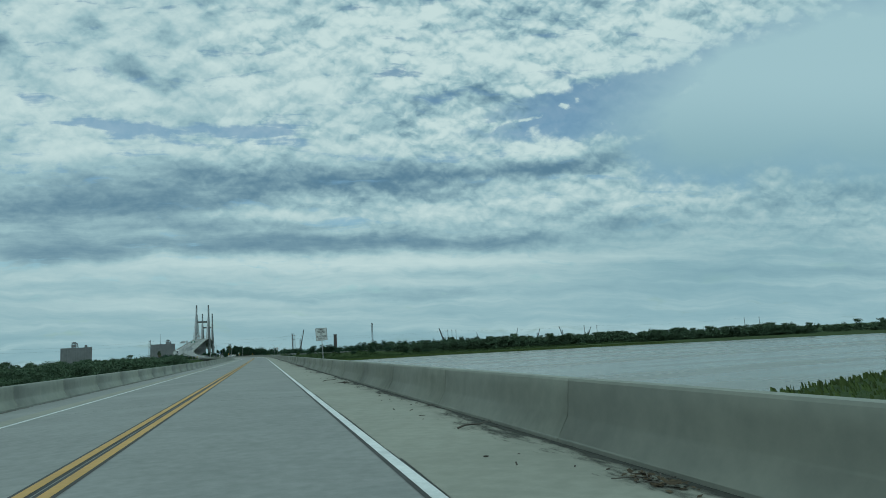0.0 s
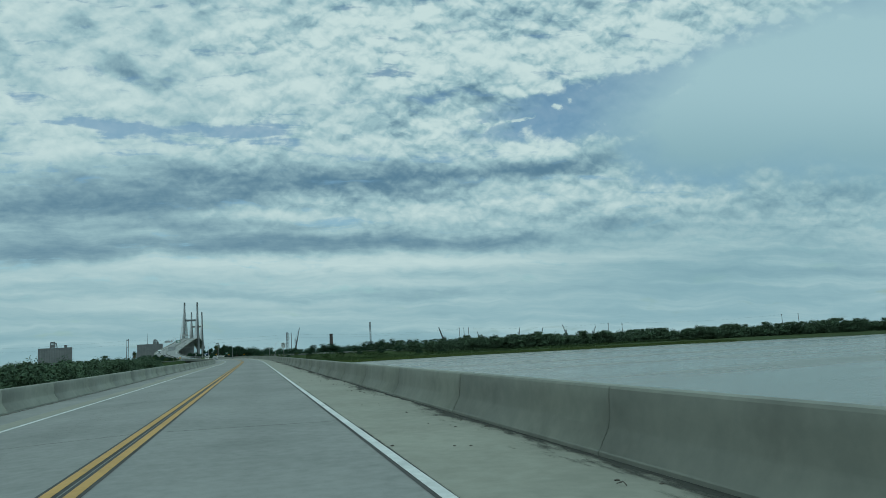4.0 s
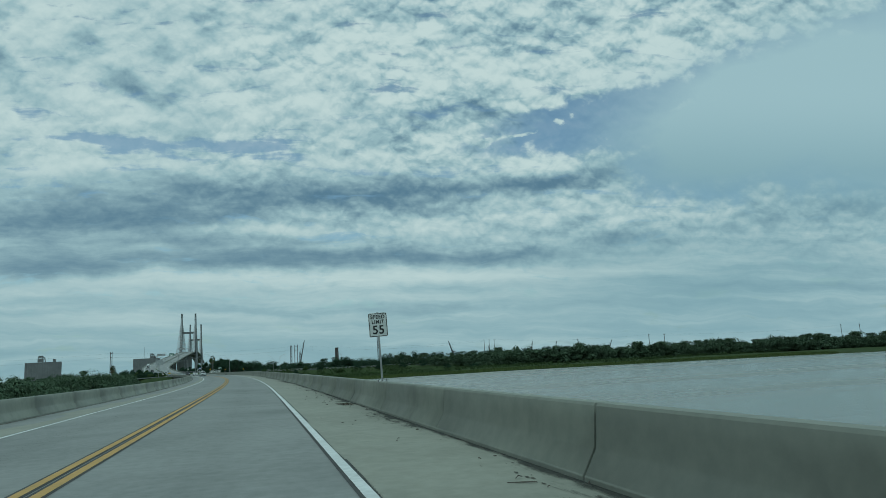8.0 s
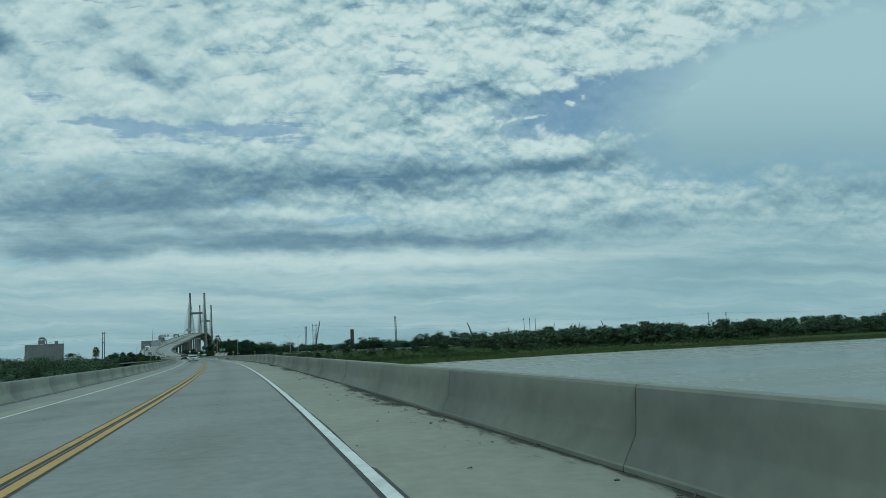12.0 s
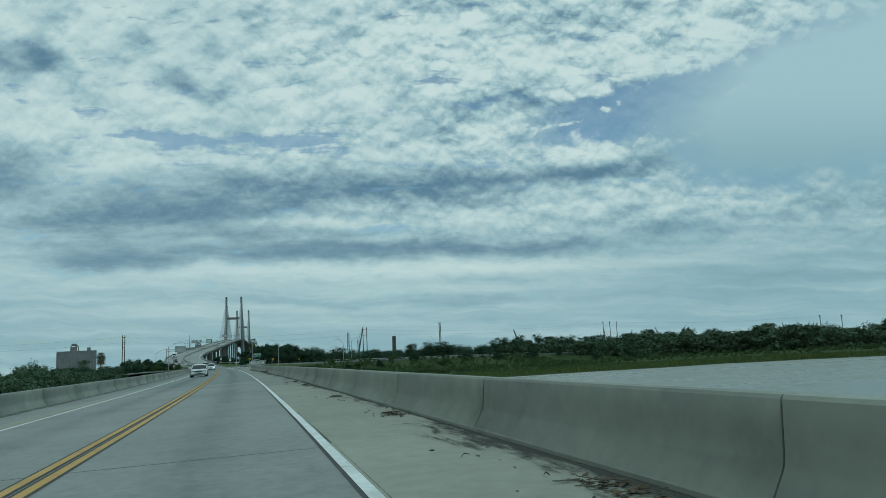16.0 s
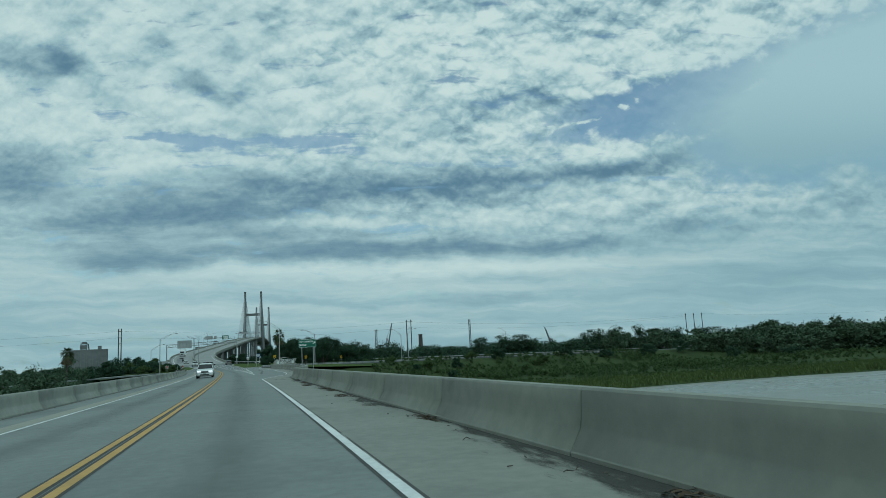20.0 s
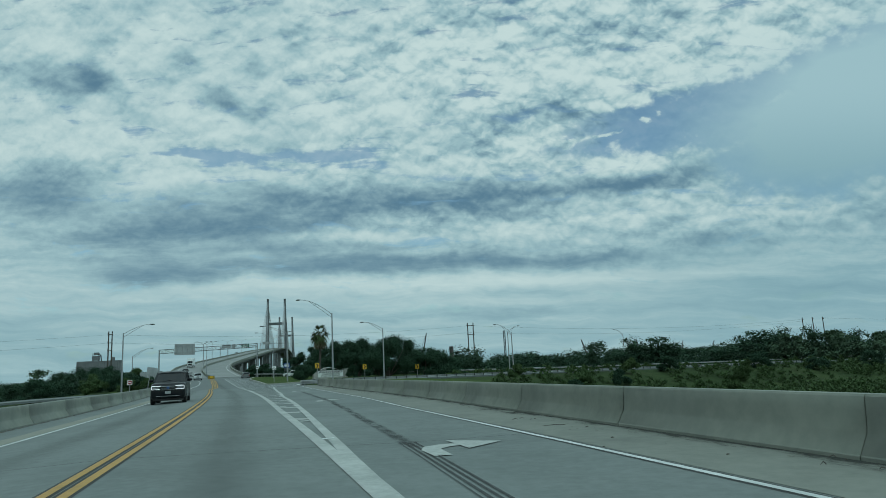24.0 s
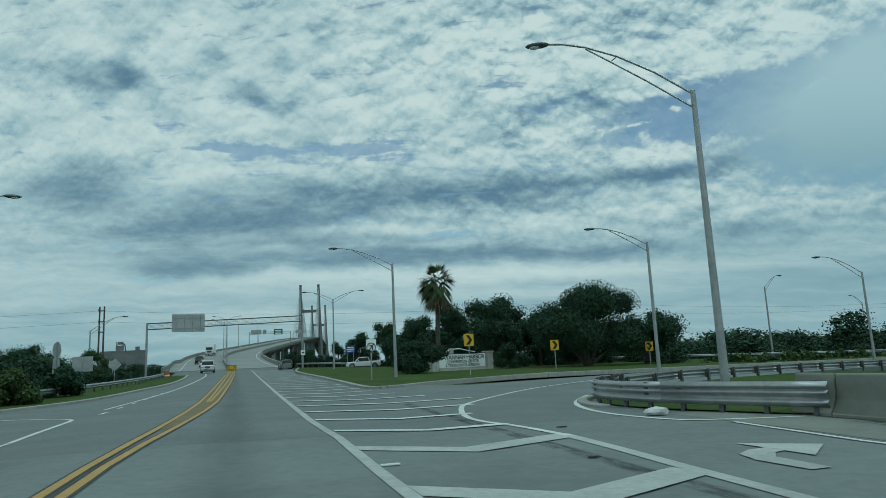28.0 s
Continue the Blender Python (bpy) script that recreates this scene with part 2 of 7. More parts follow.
# centre, half sizes, turn, amount: darker (-) and brighter (+) parts of the cloud deck
DIM_HIGH = [
    (2.45, 1.2, 0.8, 0.3, 20, -0.75), (3.0, 1.5, 0.5, 0.22, 10, -0.3), (0.7, 1.6, 0.9, 0.45, 20, -0.15), (0.1, 0.75, 0.6, 0.32, 20, -0.75), (-0.9, 0.6, 1.1, 0.45, 12, -0.7), (1.75, 0.4, 0.35, 0.25, 30, -0.5),
    (3.0, 0.6, 0.3, 0.25, 30, -0.3), (6.6, 1.25, 0.3, 0.25, 0, -0.4), (5.5, 0.75, 0.4, 0.14, -50, -0.3), (8.6, 1.5, 0.3, 0.14, 0, -0.35), (9.6, 0.2, 0.8, 0.25, 0, -0.28), (8.1, 0.85, 0.25, 0.14, 0, -0.35), (3.9, 0.1, 0.5, 0.3, 0, -0.25), (10.8, 0.7, 0.4, 0.15, -20, -0.25),
]
DIM_LOW = [
    (4.6, 3.35, 5.2, 0.55, -3, -0.22), (7.3, 3.08, 2.0, 0.27, -4, -0.55), (4.2, 3.05, 2.4, 0.30, 6, -0.42), (2.4, 3.45, 2.6, 0.38, 2, -0.42), (10.7, 2.80, 0.8, 0.18, -12, -0.55), (9.6, 2.92, 0.9, 0.18, -4, -0.5),
    (5.6, 4.28, 3.6, 0.20, -1, -0.62), (3.0, 4.0, 2.8, 0.22, 0, -0.36), (1.0, 4.35, 1.8, 0.28, 0, -0.45), (9.4, 4.25, 1.2, 0.14, 0, -0.4), (0.2, 3.75, 1.8, 0.3, 0, -0.4),
    (-1.2, 2.8, 1.6, 0.6, 0, -0.55), (11.2, 3.95, 1.3, 0.14, 0, -0.4), (13.6, 3.4, 1.0, 0.14, 8, -0.38), (15.2, 3.3, 0.8, 0.14, 0, -0.3), (14.0, 4.75, 3.0, 0.25, 0, -0.25), (6.0, 5.15, 4.0, 0.12, 0, -0.2), (11.0, 5.0, 3.0, 0.1, 0, -0.2),
]
LIT = [
    (9.6, 2.48, 1.6, 0.20, 2, 0.38), (6.6, 2.52, 2.0, 0.24, -4, 0.26), (3.2, 2.72, 2.0, 0.20, 4, 0.26), (1.0, 2.7, 1.0, 0.25, 0, 0.2), (8.2, 3.68, 3.2, 0.22, -3, 0.30), (5.4, 3.75, 1.2, 0.14, 0, 0.25), (11.8, 3.4, 2.6, 0.25, 0, 0.2),
    (8.0, 0.8, 4.5, 1.0, 0, 0.10), (4.0, 1.7, 2.6, 0.35, 0, 0.22), (11.0, 0.9, 2.0, 0.35, -16, 0.22), (1.2, 1.0, 1.2, 0.5, 0, 0.2), (6.0, 4.62, 4.0, 0.16, 0, 0.32), (2.5, 4.75, 2.5, 0.2, 0, 0.25), (10.5, 4.5, 2.5, 0.14, 0, 0.22), (9.5, 5.0, 4.0, 0.12, 0, 0.15), (4.0, 5.35, 4.0, 0.15, 0, 0.15),
]
SKY_TEARS = [(3.3, 2.28, 2.3, 0.20, 2, 0.62), (4.6, 2.38, 0.9, 0.14, 2, 0.35), (1.9, 2.25, 0.9, 0.12, 0, 0.4), (10.6, 3.02, 1.6, 0.10, -3, 0.5), (7.1, 1.25, 0.4, 0.12, -40, 0.3), (6.75, 3.15, 1.4, 0.08, 0, 0.2)]
SKY_SCRAPS = [(9.95, 1.85, 0.2, 0.11, -15, 0.75), (9.45, 1.98, 0.3, 0.1, -30, 0.7), (9.1, 2.12, 0.25, 0.13, -20, 0.85), (8.75, 2.2, 0.28, 0.11, 0, 0.75), (12.6, 1.42, 0.6, 0.13, -12, 0.7), (10.35, 1.72, 0.2, 0.09, -20, 0.7), (14.9, 0.2, 1.0, 0.22, 5, 0.85),
              (11.9, 1.65, 0.6, 0.1, -14, 0.55), (8.3, 2.05, 0.2, 0.1, 0, 0.7), (10.9, 2.15, 0.3, 0.09, 10, 0.6), (9.7, 1.62, 0.16, 0.08, 0, 0.7)]
SKY_VEIL = [(14.9, 1.9, 3.8, 1.9, 0, 0.85), (15.8, 0.6, 3.0, 1.6, -20, 0.7), (13.0, 1.5, 2.4, 0.9, -15, 0.4), (12.4, 2.4, 1.7, 0.8, 0, 0.55), (13.0, 4.6, 4.0, 1.0, 0, 0.6), (18.5, 2.5, 3.0, 2.5, 0, 0.7)]
build_sky()

sun = new("sun", bpy.data.lights.new("sun", "SUN"))
sun.data.energy, sun.data.angle, sun.data.color = 1.1, radians(14), (0.67, 1.0, 1.02)
sun.matrix_world = look((60 * math.sin(SUN_AZ), 60 * math.cos(SUN_AZ), 110), (0, 0, 0))



# ---- materials ----
def material(name):
    m = bpy.data.materials.new(name)
    m.use_nodes = True
    nt = m.node_tree
    return m, nt, nt.nodes["Principled BSDF"]


def world_pos(nt):
    return nt.nodes.new("ShaderNodeNewGeometry").outputs["Position"]


def bump(nt, bsdf, height, strength, distance):
    n = nt.nodes.new("ShaderNodeBump")
    n.inputs["Strength"].default_value, n.inputs["Distance"].default_value = strength, distance
    nt.links.new(height, n.inputs["Height"])
    nt.links.new(n.outputs[0], bsdf.inputs["Normal"])


def rough_mat(name, dark, light, scale, rough=0.8, big=0.15, bump_by=0.3, bump_d=0.01, metal=0.0, vary=0.0, stain=None, stain_scale=0.3):
    """A matt surface: grain at one scale, large blotches at another, an optional stain."""
    m, nt, b = material(name)
    pos = world_pos(nt)
    fine = noise_node(nt, pos, scale, 5, 0.65)
    large = noise_node(nt, pos, scale * big, 4, 0.6)
    fac = math_node(nt, "ADD", math_node(nt, "MULTIPLY", fine, 0.5), math_node(nt, "MULTIPLY", large, 0.5))
    col = mix_node(nt, ramp_node(nt, fac, 0.3, 0.7), dark, light)
    if stain:
        s = ramp_node(nt, noise_node(nt, pos, stain_scale, 5, 0.65), 0.52, 0.72)
        col = mix_node(nt, math_node(nt, "MULTIPLY", s, 0.6), col, stain)
    if vary:
        info = nt.nodes.new("ShaderNodeObjectInfo").outputs["Random"]
        k = math_node(nt, "ADD", math_node(nt, "MULTIPLY", info, 2 * vary), 1 - vary)
        grey = nt.nodes.new("ShaderNodeCombineColor")
        for i in range(3):
            nt.links.new(k, grey.inputs[i])
        col = mix_node(nt, 1.0, col, grey.outputs[0], "MULTIPLY")
    nt.links.new(col, b.inputs["Base Color"])
    b.inputs["Roughness"].default_value, b.inputs["Metallic"].default_value = rough, metal
    bump(nt, b, fine, bump_by, bump_d)
    return m


def leaf_mat(name, dark, light):
    m, nt, b = material(name)
    isl = nt.nodes.new("ShaderNodeNewGeometry")
    pos = isl.outputs["Position"]
    large = noise_node(nt, pos, 0.25, 3, 0.6)
    fac = math_node(nt, "ADD", math_node(nt, "MULTIPLY", isl.outputs["Random Per Island"], 0.55), math_node(nt, "MULTIPLY", large, 0.45))
    nt.links.new(mix_node(nt, fac, dark, light), b.inputs["Base Color"])
    b.inputs["Roughness"].default_value = 0.8
    b.inputs["Specular IOR Level"].default_value = 0.2
    return m


def plain_mat(name, colour, rough=0.5, metal=0.0, grain=0.08):
    m, nt, b = material(name)
    pos = world_pos(nt)
    n = noise_node(nt, pos, 6, 4, 0.6)
    lo = tuple(c * (1 - grain * 2) for c in colour)
    nt.links.new(mix_node(nt, n, lo, colour), b.inputs["Base Color"])
    b.inputs["Roughness"].default_value, b.inputs["Metallic"].default_value = rough, metal
    return m


CONCRETE = rough_mat("deck_concrete", (0.165, 0.17, 0.162), (0.25, 0.252, 0.24), 5, 0.85, 0.05, 0.25, 0.004, stain=(0.135, 0.14, 0.135), stain_scale=0.12)
CONCRETE_GREY = rough_mat("darker_deck_concrete", (0.130, 0.146, 0.141), (0.192, 0.212, 0.204), 5, 0.85, 0.05, 0.25, 0.004, stain=(0.106, 0.12, 0.116), stain_scale=0.12)
SHOULDER = rough_mat("shoulder_concrete", (0.202, 0.202, 0.168), (0.282, 0.278, 0.232), 4, 0.9, 0.06, 0.25, 0.004, stain=(0.21, 0.20, 0.175), stain_scale=0.2)
SHOULDER_DARK = rough_mat("stained_shoulder", (0.160, 0.166, 0.146), (0.226, 0.230, 0.200), 4, 0.9, 0.06, 0.25, 0.004, stain=(0.11, 0.11, 0.10), stain_scale=0.35)
BARRIER = rough_mat("barrier_concrete", (0.184, 0.196, 0.171), (0.250, 0.260, 0.221), 3, 0.9, 0.12, 0.35, 0.006, vary=0.08, stain=(0.135, 0.14, 0.122), stain_scale=0.5)
ASPHALT = rough_mat("worn_asphalt", (0.115, 0.128, 0.126), (0.168, 0.184, 0.180), 8, 0.9, 0.04, 0.35, 0.006, stain=(0.12, 0.12, 0.12), stain_scale=0.15)
JOINT = rough_mat("joint_sealant", (0.02, 0.02, 0.02), (0.05, 0.05, 0.048), 10, 0.9)
WHITE = rough_mat("white_road_paint", (0.48, 0.49, 0.48), (0.68, 0.69, 0.68), 9, 0.7, 0.08, 0.2, 0.002, stain=(0.34, 0.35, 0.34), stain_scale=1.2)
YELLOW = rough_mat("yellow_road_paint", (0.39, 0.215, 0.055), (0.50, 0.285, 0.08), 9, 0.7, 0.08, 0.2, 0.002, stain=(0.28, 0.18, 0.06), stain_scale=1.2)
EDGE_BLACK = rough_mat("black_contrast_paint", (0.03, 0.031, 0.03), (0.06, 0.06, 0.058), 8, 0.85)
DIRT = rough_mat("roadside_grit", (0.035, 0.032, 0.026), (0.13, 0.12, 0.095), 7, 1.0, 0.2, 0.8, 0.02)
STEEL = rough_mat("galvanised_steel", (0.27, 0.28, 0.285), (0.40, 0.41, 0.415), 5, 0.5, 0.2, 0.1, 0.002, metal=0.6)
DARK_STEEL = rough_mat("weathered_steel", (0.09, 0.10, 0.105), (0.15, 0.16, 0.165), 4, 0.6, 0.2, 0.1, 0.002, metal=0.3)
WOOD_POLE = rough_mat("timber_pole", (0.055, 0.047, 0.04), (0.11, 0.095, 0.08), 3, 0.95, 0.3, 0.5, 0.01)
# base colour darkened to hold the backlight on towers and the shade on piers
TOWER = rough_mat("backlit_tower_concrete", (0.12, 0.13, 0.135), (0.18, 0.19, 0.192), 0.4, 0.85, 0.1, 0.1, 0.02)
MARSH = rough_mat("marsh_grass", (0.026, 0.042, 0.018), (0.054, 0.078, 0.032), 0.6, 0.95, 0.12, 0.8, 0.3, stain=(0.05, 0.055, 0.024), stain_scale=0.03)
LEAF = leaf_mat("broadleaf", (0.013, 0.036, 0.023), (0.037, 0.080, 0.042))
NEAR_LEAF = leaf_mat("ramp_wood_leaf", (0.018, 0.045, 0.030), (0.050, 0.097, 0.053))
# leaf colour of the far woods, lightened to paint distance haze into it
HAZED_LEAF = leaf_mat("hazed_wood_leaf", (0.034, 0.064, 0.042), (0.090, 0.138, 0.076))
LEAF_LIGHT = leaf_mat("shrub_leaf", (0.028, 0.056, 0.020), (0.080, 0.125, 0.046))
for soft in (MARSH,):
    soft.node_tree.nodes["Principled BSDF"].inputs["Specular IOR Level"].default_value = 0.05
BARK = rough_mat("bark", (0.05, 0.042, 0.035), (0.11, 0.095, 0.08), 4, 0.95, 0.3, 0.6, 0.02)


# ---- the line of the road ----
# chainage s and the plan of the far land count in stations of this many metres
STATION = 1.066
HEADS = np.array([(-200, 0), (165.1, 0), (193.7, 0.4), (222.6, 1.6), (270.9, 3.6), (319.4, 5.0), (377.5, 5.9), (452.8, 7.4), (488.7, 8.8), (523.8, 10.8),
                  (565, 11.3), (609, 11.2), (650, 12.4), (695, 12.6), (730, 9.0), (775, 4.0), (830, 2.1), (1000, 2.3), (2400, 2.7)])
GRADES = np.array([(-200, 0), (540, 0), (560, 0.013), (640, 0.014), (690, 0.054), (1000, 0.054), (1318, 0.038), (1470, 0.0), (1700, -0.045), (2400, -0.045)])
STEP = 0.5
LINE_S = np.arange(-200, 2400, STEP)
_h = np.radians(np.interp(LINE_S, HEADS[:, 0], HEADS[:, 1]))
_i0 = int(200 / STEP)
LINE_X, LINE_Y = np.cumsum(-np.sin(_h)) * STEP, np.cumsum(np.cos(_h)) * STEP
LINE_X, LINE_Y = LINE_X - LINE_X[_i0], LINE_Y - LINE_Y[_i0]
LINE_Z = np.cumsum(np.interp(LINE_S, GRADES[:, 0], GRADES[:, 1])) * STEP


def heading(s):
    return radians(float(np.interp(s, HEADS[:, 0], HEADS[:, 1])))


# cross-fall of each half of the road; the right half levels out in the bend
FALL_LEFT = np.array([(-200, 0.035), (110, 0.035), (140, 0.023), (175, 0.023), (200, 0.034), (2400, 0.034)])
FALL_RIGHT = np.array([(-200, 0.02), (225, 0.018), (260, 0.002), (290, -0.018), (320, -0.010), (345, -0.008), (370, 0.003), (400, 0.010), (440, 0.02), (2400, 0.02)])


def on_road(s, off, up=0.0, fall=None):
    """World place at s metres along the road and off metres right of its centre line."""
    h = heading(s)
    if fall is None:
        side = FALL_LEFT if off < 0 else FALL_RIGHT
        fall = float(np.interp(s, side[:, 0], side[:, 1]))
    x, y, z = (float(np.interp(s, LINE_S, a)) for a in (LINE_X, LINE_Y, LINE_Z))
    return Vector((x * STATION + off * math.cos(h), y * STATION + off * math.sin(h), z * STATION - fall * min(abs(off), 6.0) + up))


def road_pose(s, off, up=0.0, fall=None, turn=0.0):
    return Matrix.Translation(on_road(s, off, up, fall)) @ Matrix.Rotation(heading(s) + radians(turn), 4, "Z")


def table(points):
    p = np.array(points, dtype=float)
    return lambda s: float(np.interp(s, p[:, 0], p[:, 1]))


# ---- mesh helpers ----
def mesh_of(name, verts, faces, mat, smooth=False):
    me = bpy.data.meshes.new(name)
    me.from_pydata([tuple(v) for v in verts], [], [tuple(f) for f in faces])
    me.materials.append(mat)
    if smooth:
        me.polygons.foreach_set("use_smooth", [True] * len(me.polygons))
    me.update()
    return me


def under(ob, parent):
    ob.parent = parent
    return ob


def part(name, bm, mat, parent, label="", m=None):
    me = bpy.data.meshes.new(name)
    bmesh.ops.recalc_face_normals(bm, faces=bm.faces)
    bm.to_mesh(me)
    bm.free()
    me.materials.append(mat)
    ob = new(name, me)
    ob.parent = parent
    if m is not None:
        ob.matrix_basis = m
    if label:
        ob["label"] = label
    return ob


def raw(name, verts, faces, mat, parent=None, label="", smooth=False):
    ob = new(name, mesh_of(name, verts, faces, mat, smooth))
    ob.parent = parent
    if label:
        ob["label"] = label
    return ob


def holder(name, m, label, category, group="", kind=""):
    ob = new(name)
    ob.matrix_basis = m
    return tagged(ob, label, category, group, kind)


def box(bm, size, m=None, bevel=0.0):
    r = bmesh.ops.create_cube(bm, size=1.0, matrix=(m or Matrix()) @ Matrix.Diagonal((*size, 1)))
    if bevel:
        edges = list({e for v in r["verts"] for e in v.link_edges})
        bmesh.ops.bevel(bm, geom=edges, offset=bevel, segments=1, affect="EDGES")
    return bm


def at(x, y, z):
    return Matrix.Translation((x, y, z))


def rod(bm, a, b, r0, r1=None, sides=8):
    """A tapered rod from a to b."""
    a, b = Vector(a), Vector(b)
    m = Matrix.Translation((a + b) / 2) @ (b - a).to_track_quat("Z", "Y").to_matrix().to_4x4()
    bmesh.ops.create_cone(bm, cap_ends=True, segments=sides, radius1=r0, radius2=r0 if r1 is None else r1, depth=(b - a).length, matrix=m)
    return bm


def bent(bm, points, radii, sides=8):
    """A pipe along points."""
    for (a, b), (ra, rb) in zip(zip(points, points[1:]), zip(radii, radii[1:])):
        rod(bm, a, b, ra, rb, sides)
    return bm


def B():
    return bmesh.new()


def band(name, s0, s1, left, right, mat, up=0.0, thick=0.0, step=3.0, parent=None, fall=None, label="", across=1, cols=()):
    """A strip that follows the road between two offsets (numbers or functions of s)."""
    lf = left if callable(left) else (lambda s: left)
    rf = right if callable(right) else (lambda s: right)
    n = max(1, int(math.ceil((s1 - s0) / step)))
    verts, faces = [], []
    across = len(cols) + 1 if cols else across
    w = across + 1
    for i in range(n + 1):
        s = s0 + (s1 - s0) * i / n
        row = [lf(s), *cols, rf(s)] if cols else [lf(s) + (rf(s) - lf(s)) * j / across for j in range(w)]
        for o in row:
            verts.append(on_road(s, o, up, fall))
    for i in range(n):
        for j in range(across):
            a = i * w + j
            faces.append((a, a + 1, a + w + 1, a + w))
    if thick:
        k = len(verts)
        verts += [v - Vector((0, 0, thick)) for v in verts]
        faces += [tuple(reversed([q + k for q in f])) for f in faces]
        for i in range(n):
            a, b = i * w, (i + 1) * w
            faces += [(a, b, b + k, a + k), (a + across, a + across + k, b + across + k, b + across)]
        faces += [(0, k, k + across, across), (n * w, n * w + across, n * w + across + k, n * w + k)] if across == 1 else []
    return raw(name, verts, faces, mat, parent, label)


# ---- setting: ground, water ----
WATER_Z = -7.0
SHORE = table([(-3000, 300), (-400, 480), (-60, 480), (20, 492), (60, 498), (130, 500), (200, 480), (280, 450), (360, 400), (450, 330), (600, 240), (900, 60), (1500, -300), (3000, -900)])


RAMP = [(-27.5, 547.5, -0.115), (-22, 552.2, -0.10), (-8, 560, -0.16), (12, 570, -0.4), (40, 582, -0.8), (80, 597, -1.3), (130, 612, -1.8), (220, 630, -2.4), (420, 655, -3.2), (900, 690, -4.0)]


def near_ramp(x, y):
    """Distance to the ramp's centre line, its height there and the side (+ is the outer side)."""
    best = (1e9, 0.0, 0.0)
    for (x0, y0, z0), (x1, y1, z1) in zip(RAMP, RAMP[1:]):
        dx, dy = x1 - x0, y1 - y0
        k = min(1.0, max(0.0, ((x - x0) * dx + (y - y0) * dy) / (dx * dx + dy * dy)))
        px, py = x0 + k * dx, y0 + k * dy
        d = math.hypot(x - px, y - py)
        if d < best[0]:
            best = (d, z0 + k * (z1 - z0), (y - py) * dx - (x - px) * dy)
    return best


def land_height(x, y):
    """Height of the ground: river bed, marsh, bank and the made-up ground at the junction."""
    d = y - SHORE(x)
    if x < 5:
        d = max(d, float(np.interp(y, LINE_Y, LINE_X)) - 13 - x)
    if x > 50:
        d = max(d, 70 + (x - 62) * 0.42 - y) if y < 200 else d
    d += 4.0 * noise.noise((x * 0.02, y * 0.02, 3.1)) + 1.5 * noise.noise((x * 0.09, y * 0.09, 7.7))
    if d < 0:
        h = max(-9.5, WATER_Z + d * 0.15)
    else:
        h = WATER_Z + 0.55 * min(1.0, d / 3.0) + 0.9 * min(1.0, d / 60.0) + 0.3 * noise.noise((x * 0.05, y * 0.05, 1.3))
    # bank up to the main road past the bridge, and under the flyover
    off = abs(x - float(np.interp(y, LINE_Y, LINE_X)))
    rise = float(np.interp(y, [528, 540, 690, 760], [0, 1, 1, 0]))
    if rise > 0:
        top = float(np.interp(y, [535, 560, 600, 630, 690], [-0.34, -0.15, 0.35, 0.82, 1.3]))
        h += (top - h) * rise * float(np.interp(off, [17, 70], [1, 0]))
    # bank of the ramp
    if -60 < x < 1000 and 480 < y < 900:
        dist, z, side = near_ramp(x, y)
        wide = 26 if side < 0 else 60
        h += (z - 0.22 - h) * float(np.interp(dist, [9, wide], [1, 0])) if z - 0.22 > h else 0.0
    return float(h)


def ground_lines(lo, hi, fine_lo, fine_hi, fine):
    mid = list(np.arange(fine_lo, fine_hi + 0.1, fine))
    a, step, v = [], fine, fine_lo
    while v > lo:
        step *= 1.25
        v -= step
        a.append(v)
    b, step, v = [], fine, fine_hi
    while v < hi:
        step *= 1.25
        v += step
        b.append(v)
    return a[::-1] + mid + b


def build_ground():
    xs = ground_lines(-4200, 4200, -150, 330, 6)
    ys = ground_lines(-1200, 4700, -40, 680, 6)
    verts = [(x, y, land_height(x, y)) for y in ys for x in xs]
    w = len(xs)
    faces = [(j * w + i, j * w + i + 1, (j + 1) * w + i + 1, (j + 1) * w + i) for j in range(len(ys) - 1) for i in range(w - 1)]
    g = raw("ground", verts, faces, MARSH, None, "", True)
    tagged(g, "green marsh grass and low river banks", "ground", kind="structure")
    water = raw("water", [(-4200, -1200, WATER_Z), (4200, -1200, WATER_Z), (4200, 4700, WATER_Z), (-4200, 4700, WATER_Z)], [(0, 1, 2, 3)], WATER)
    tagged(water, "wide grey rippled river beside the bridge", "river", kind="structure")


def water_mat():
    m, nt, b = material("river_water")
    pos = world_pos(nt)
    b.inputs["Base Color"].default_value = (0.19, 0.19, 0.165, 1)
    patch = noise_node(nt, scaled(nt, pos, 0.006, 0.03, 1), 1.0, 4, 0.6)
    nt.links.new(math_node(nt, "ADD", 0.16, math_node(nt, "MULTIPLY", ramp_node(nt, patch, 0.4, 0.65), 0.16)), b.inputs["Roughness"])
    b.inputs["IOR"].default_value = 1.33
    waves = math_node(nt, "ADD", noise_node(nt, scaled(nt, pos, 0.5, 1.2, 1), 1.0, 5, 0.6), math_node(nt, "MULTIPLY", noise_node(nt, scaled(nt, pos, 0.05, 0.16, 1), 1.0, 3, 0.5), 2.0))
    bump(nt, b, waves, 0.4, 0.22)
    return m


WATER = water_mat()
build_ground()

# ---- the roadway ----
LEFT_FOOT = -5.85
RIGHT_FOOT = table([(-200, 5.85), (431, 5.85), (440, 7.5), (451, 9.1), (460, 9.55), (468, 9.85), (478, 10.35), (488.5, 10.75), (506.6, 11.2), (514, 11.6), (521.4, 12.1), (528, 12.5), (536, 12.95)])
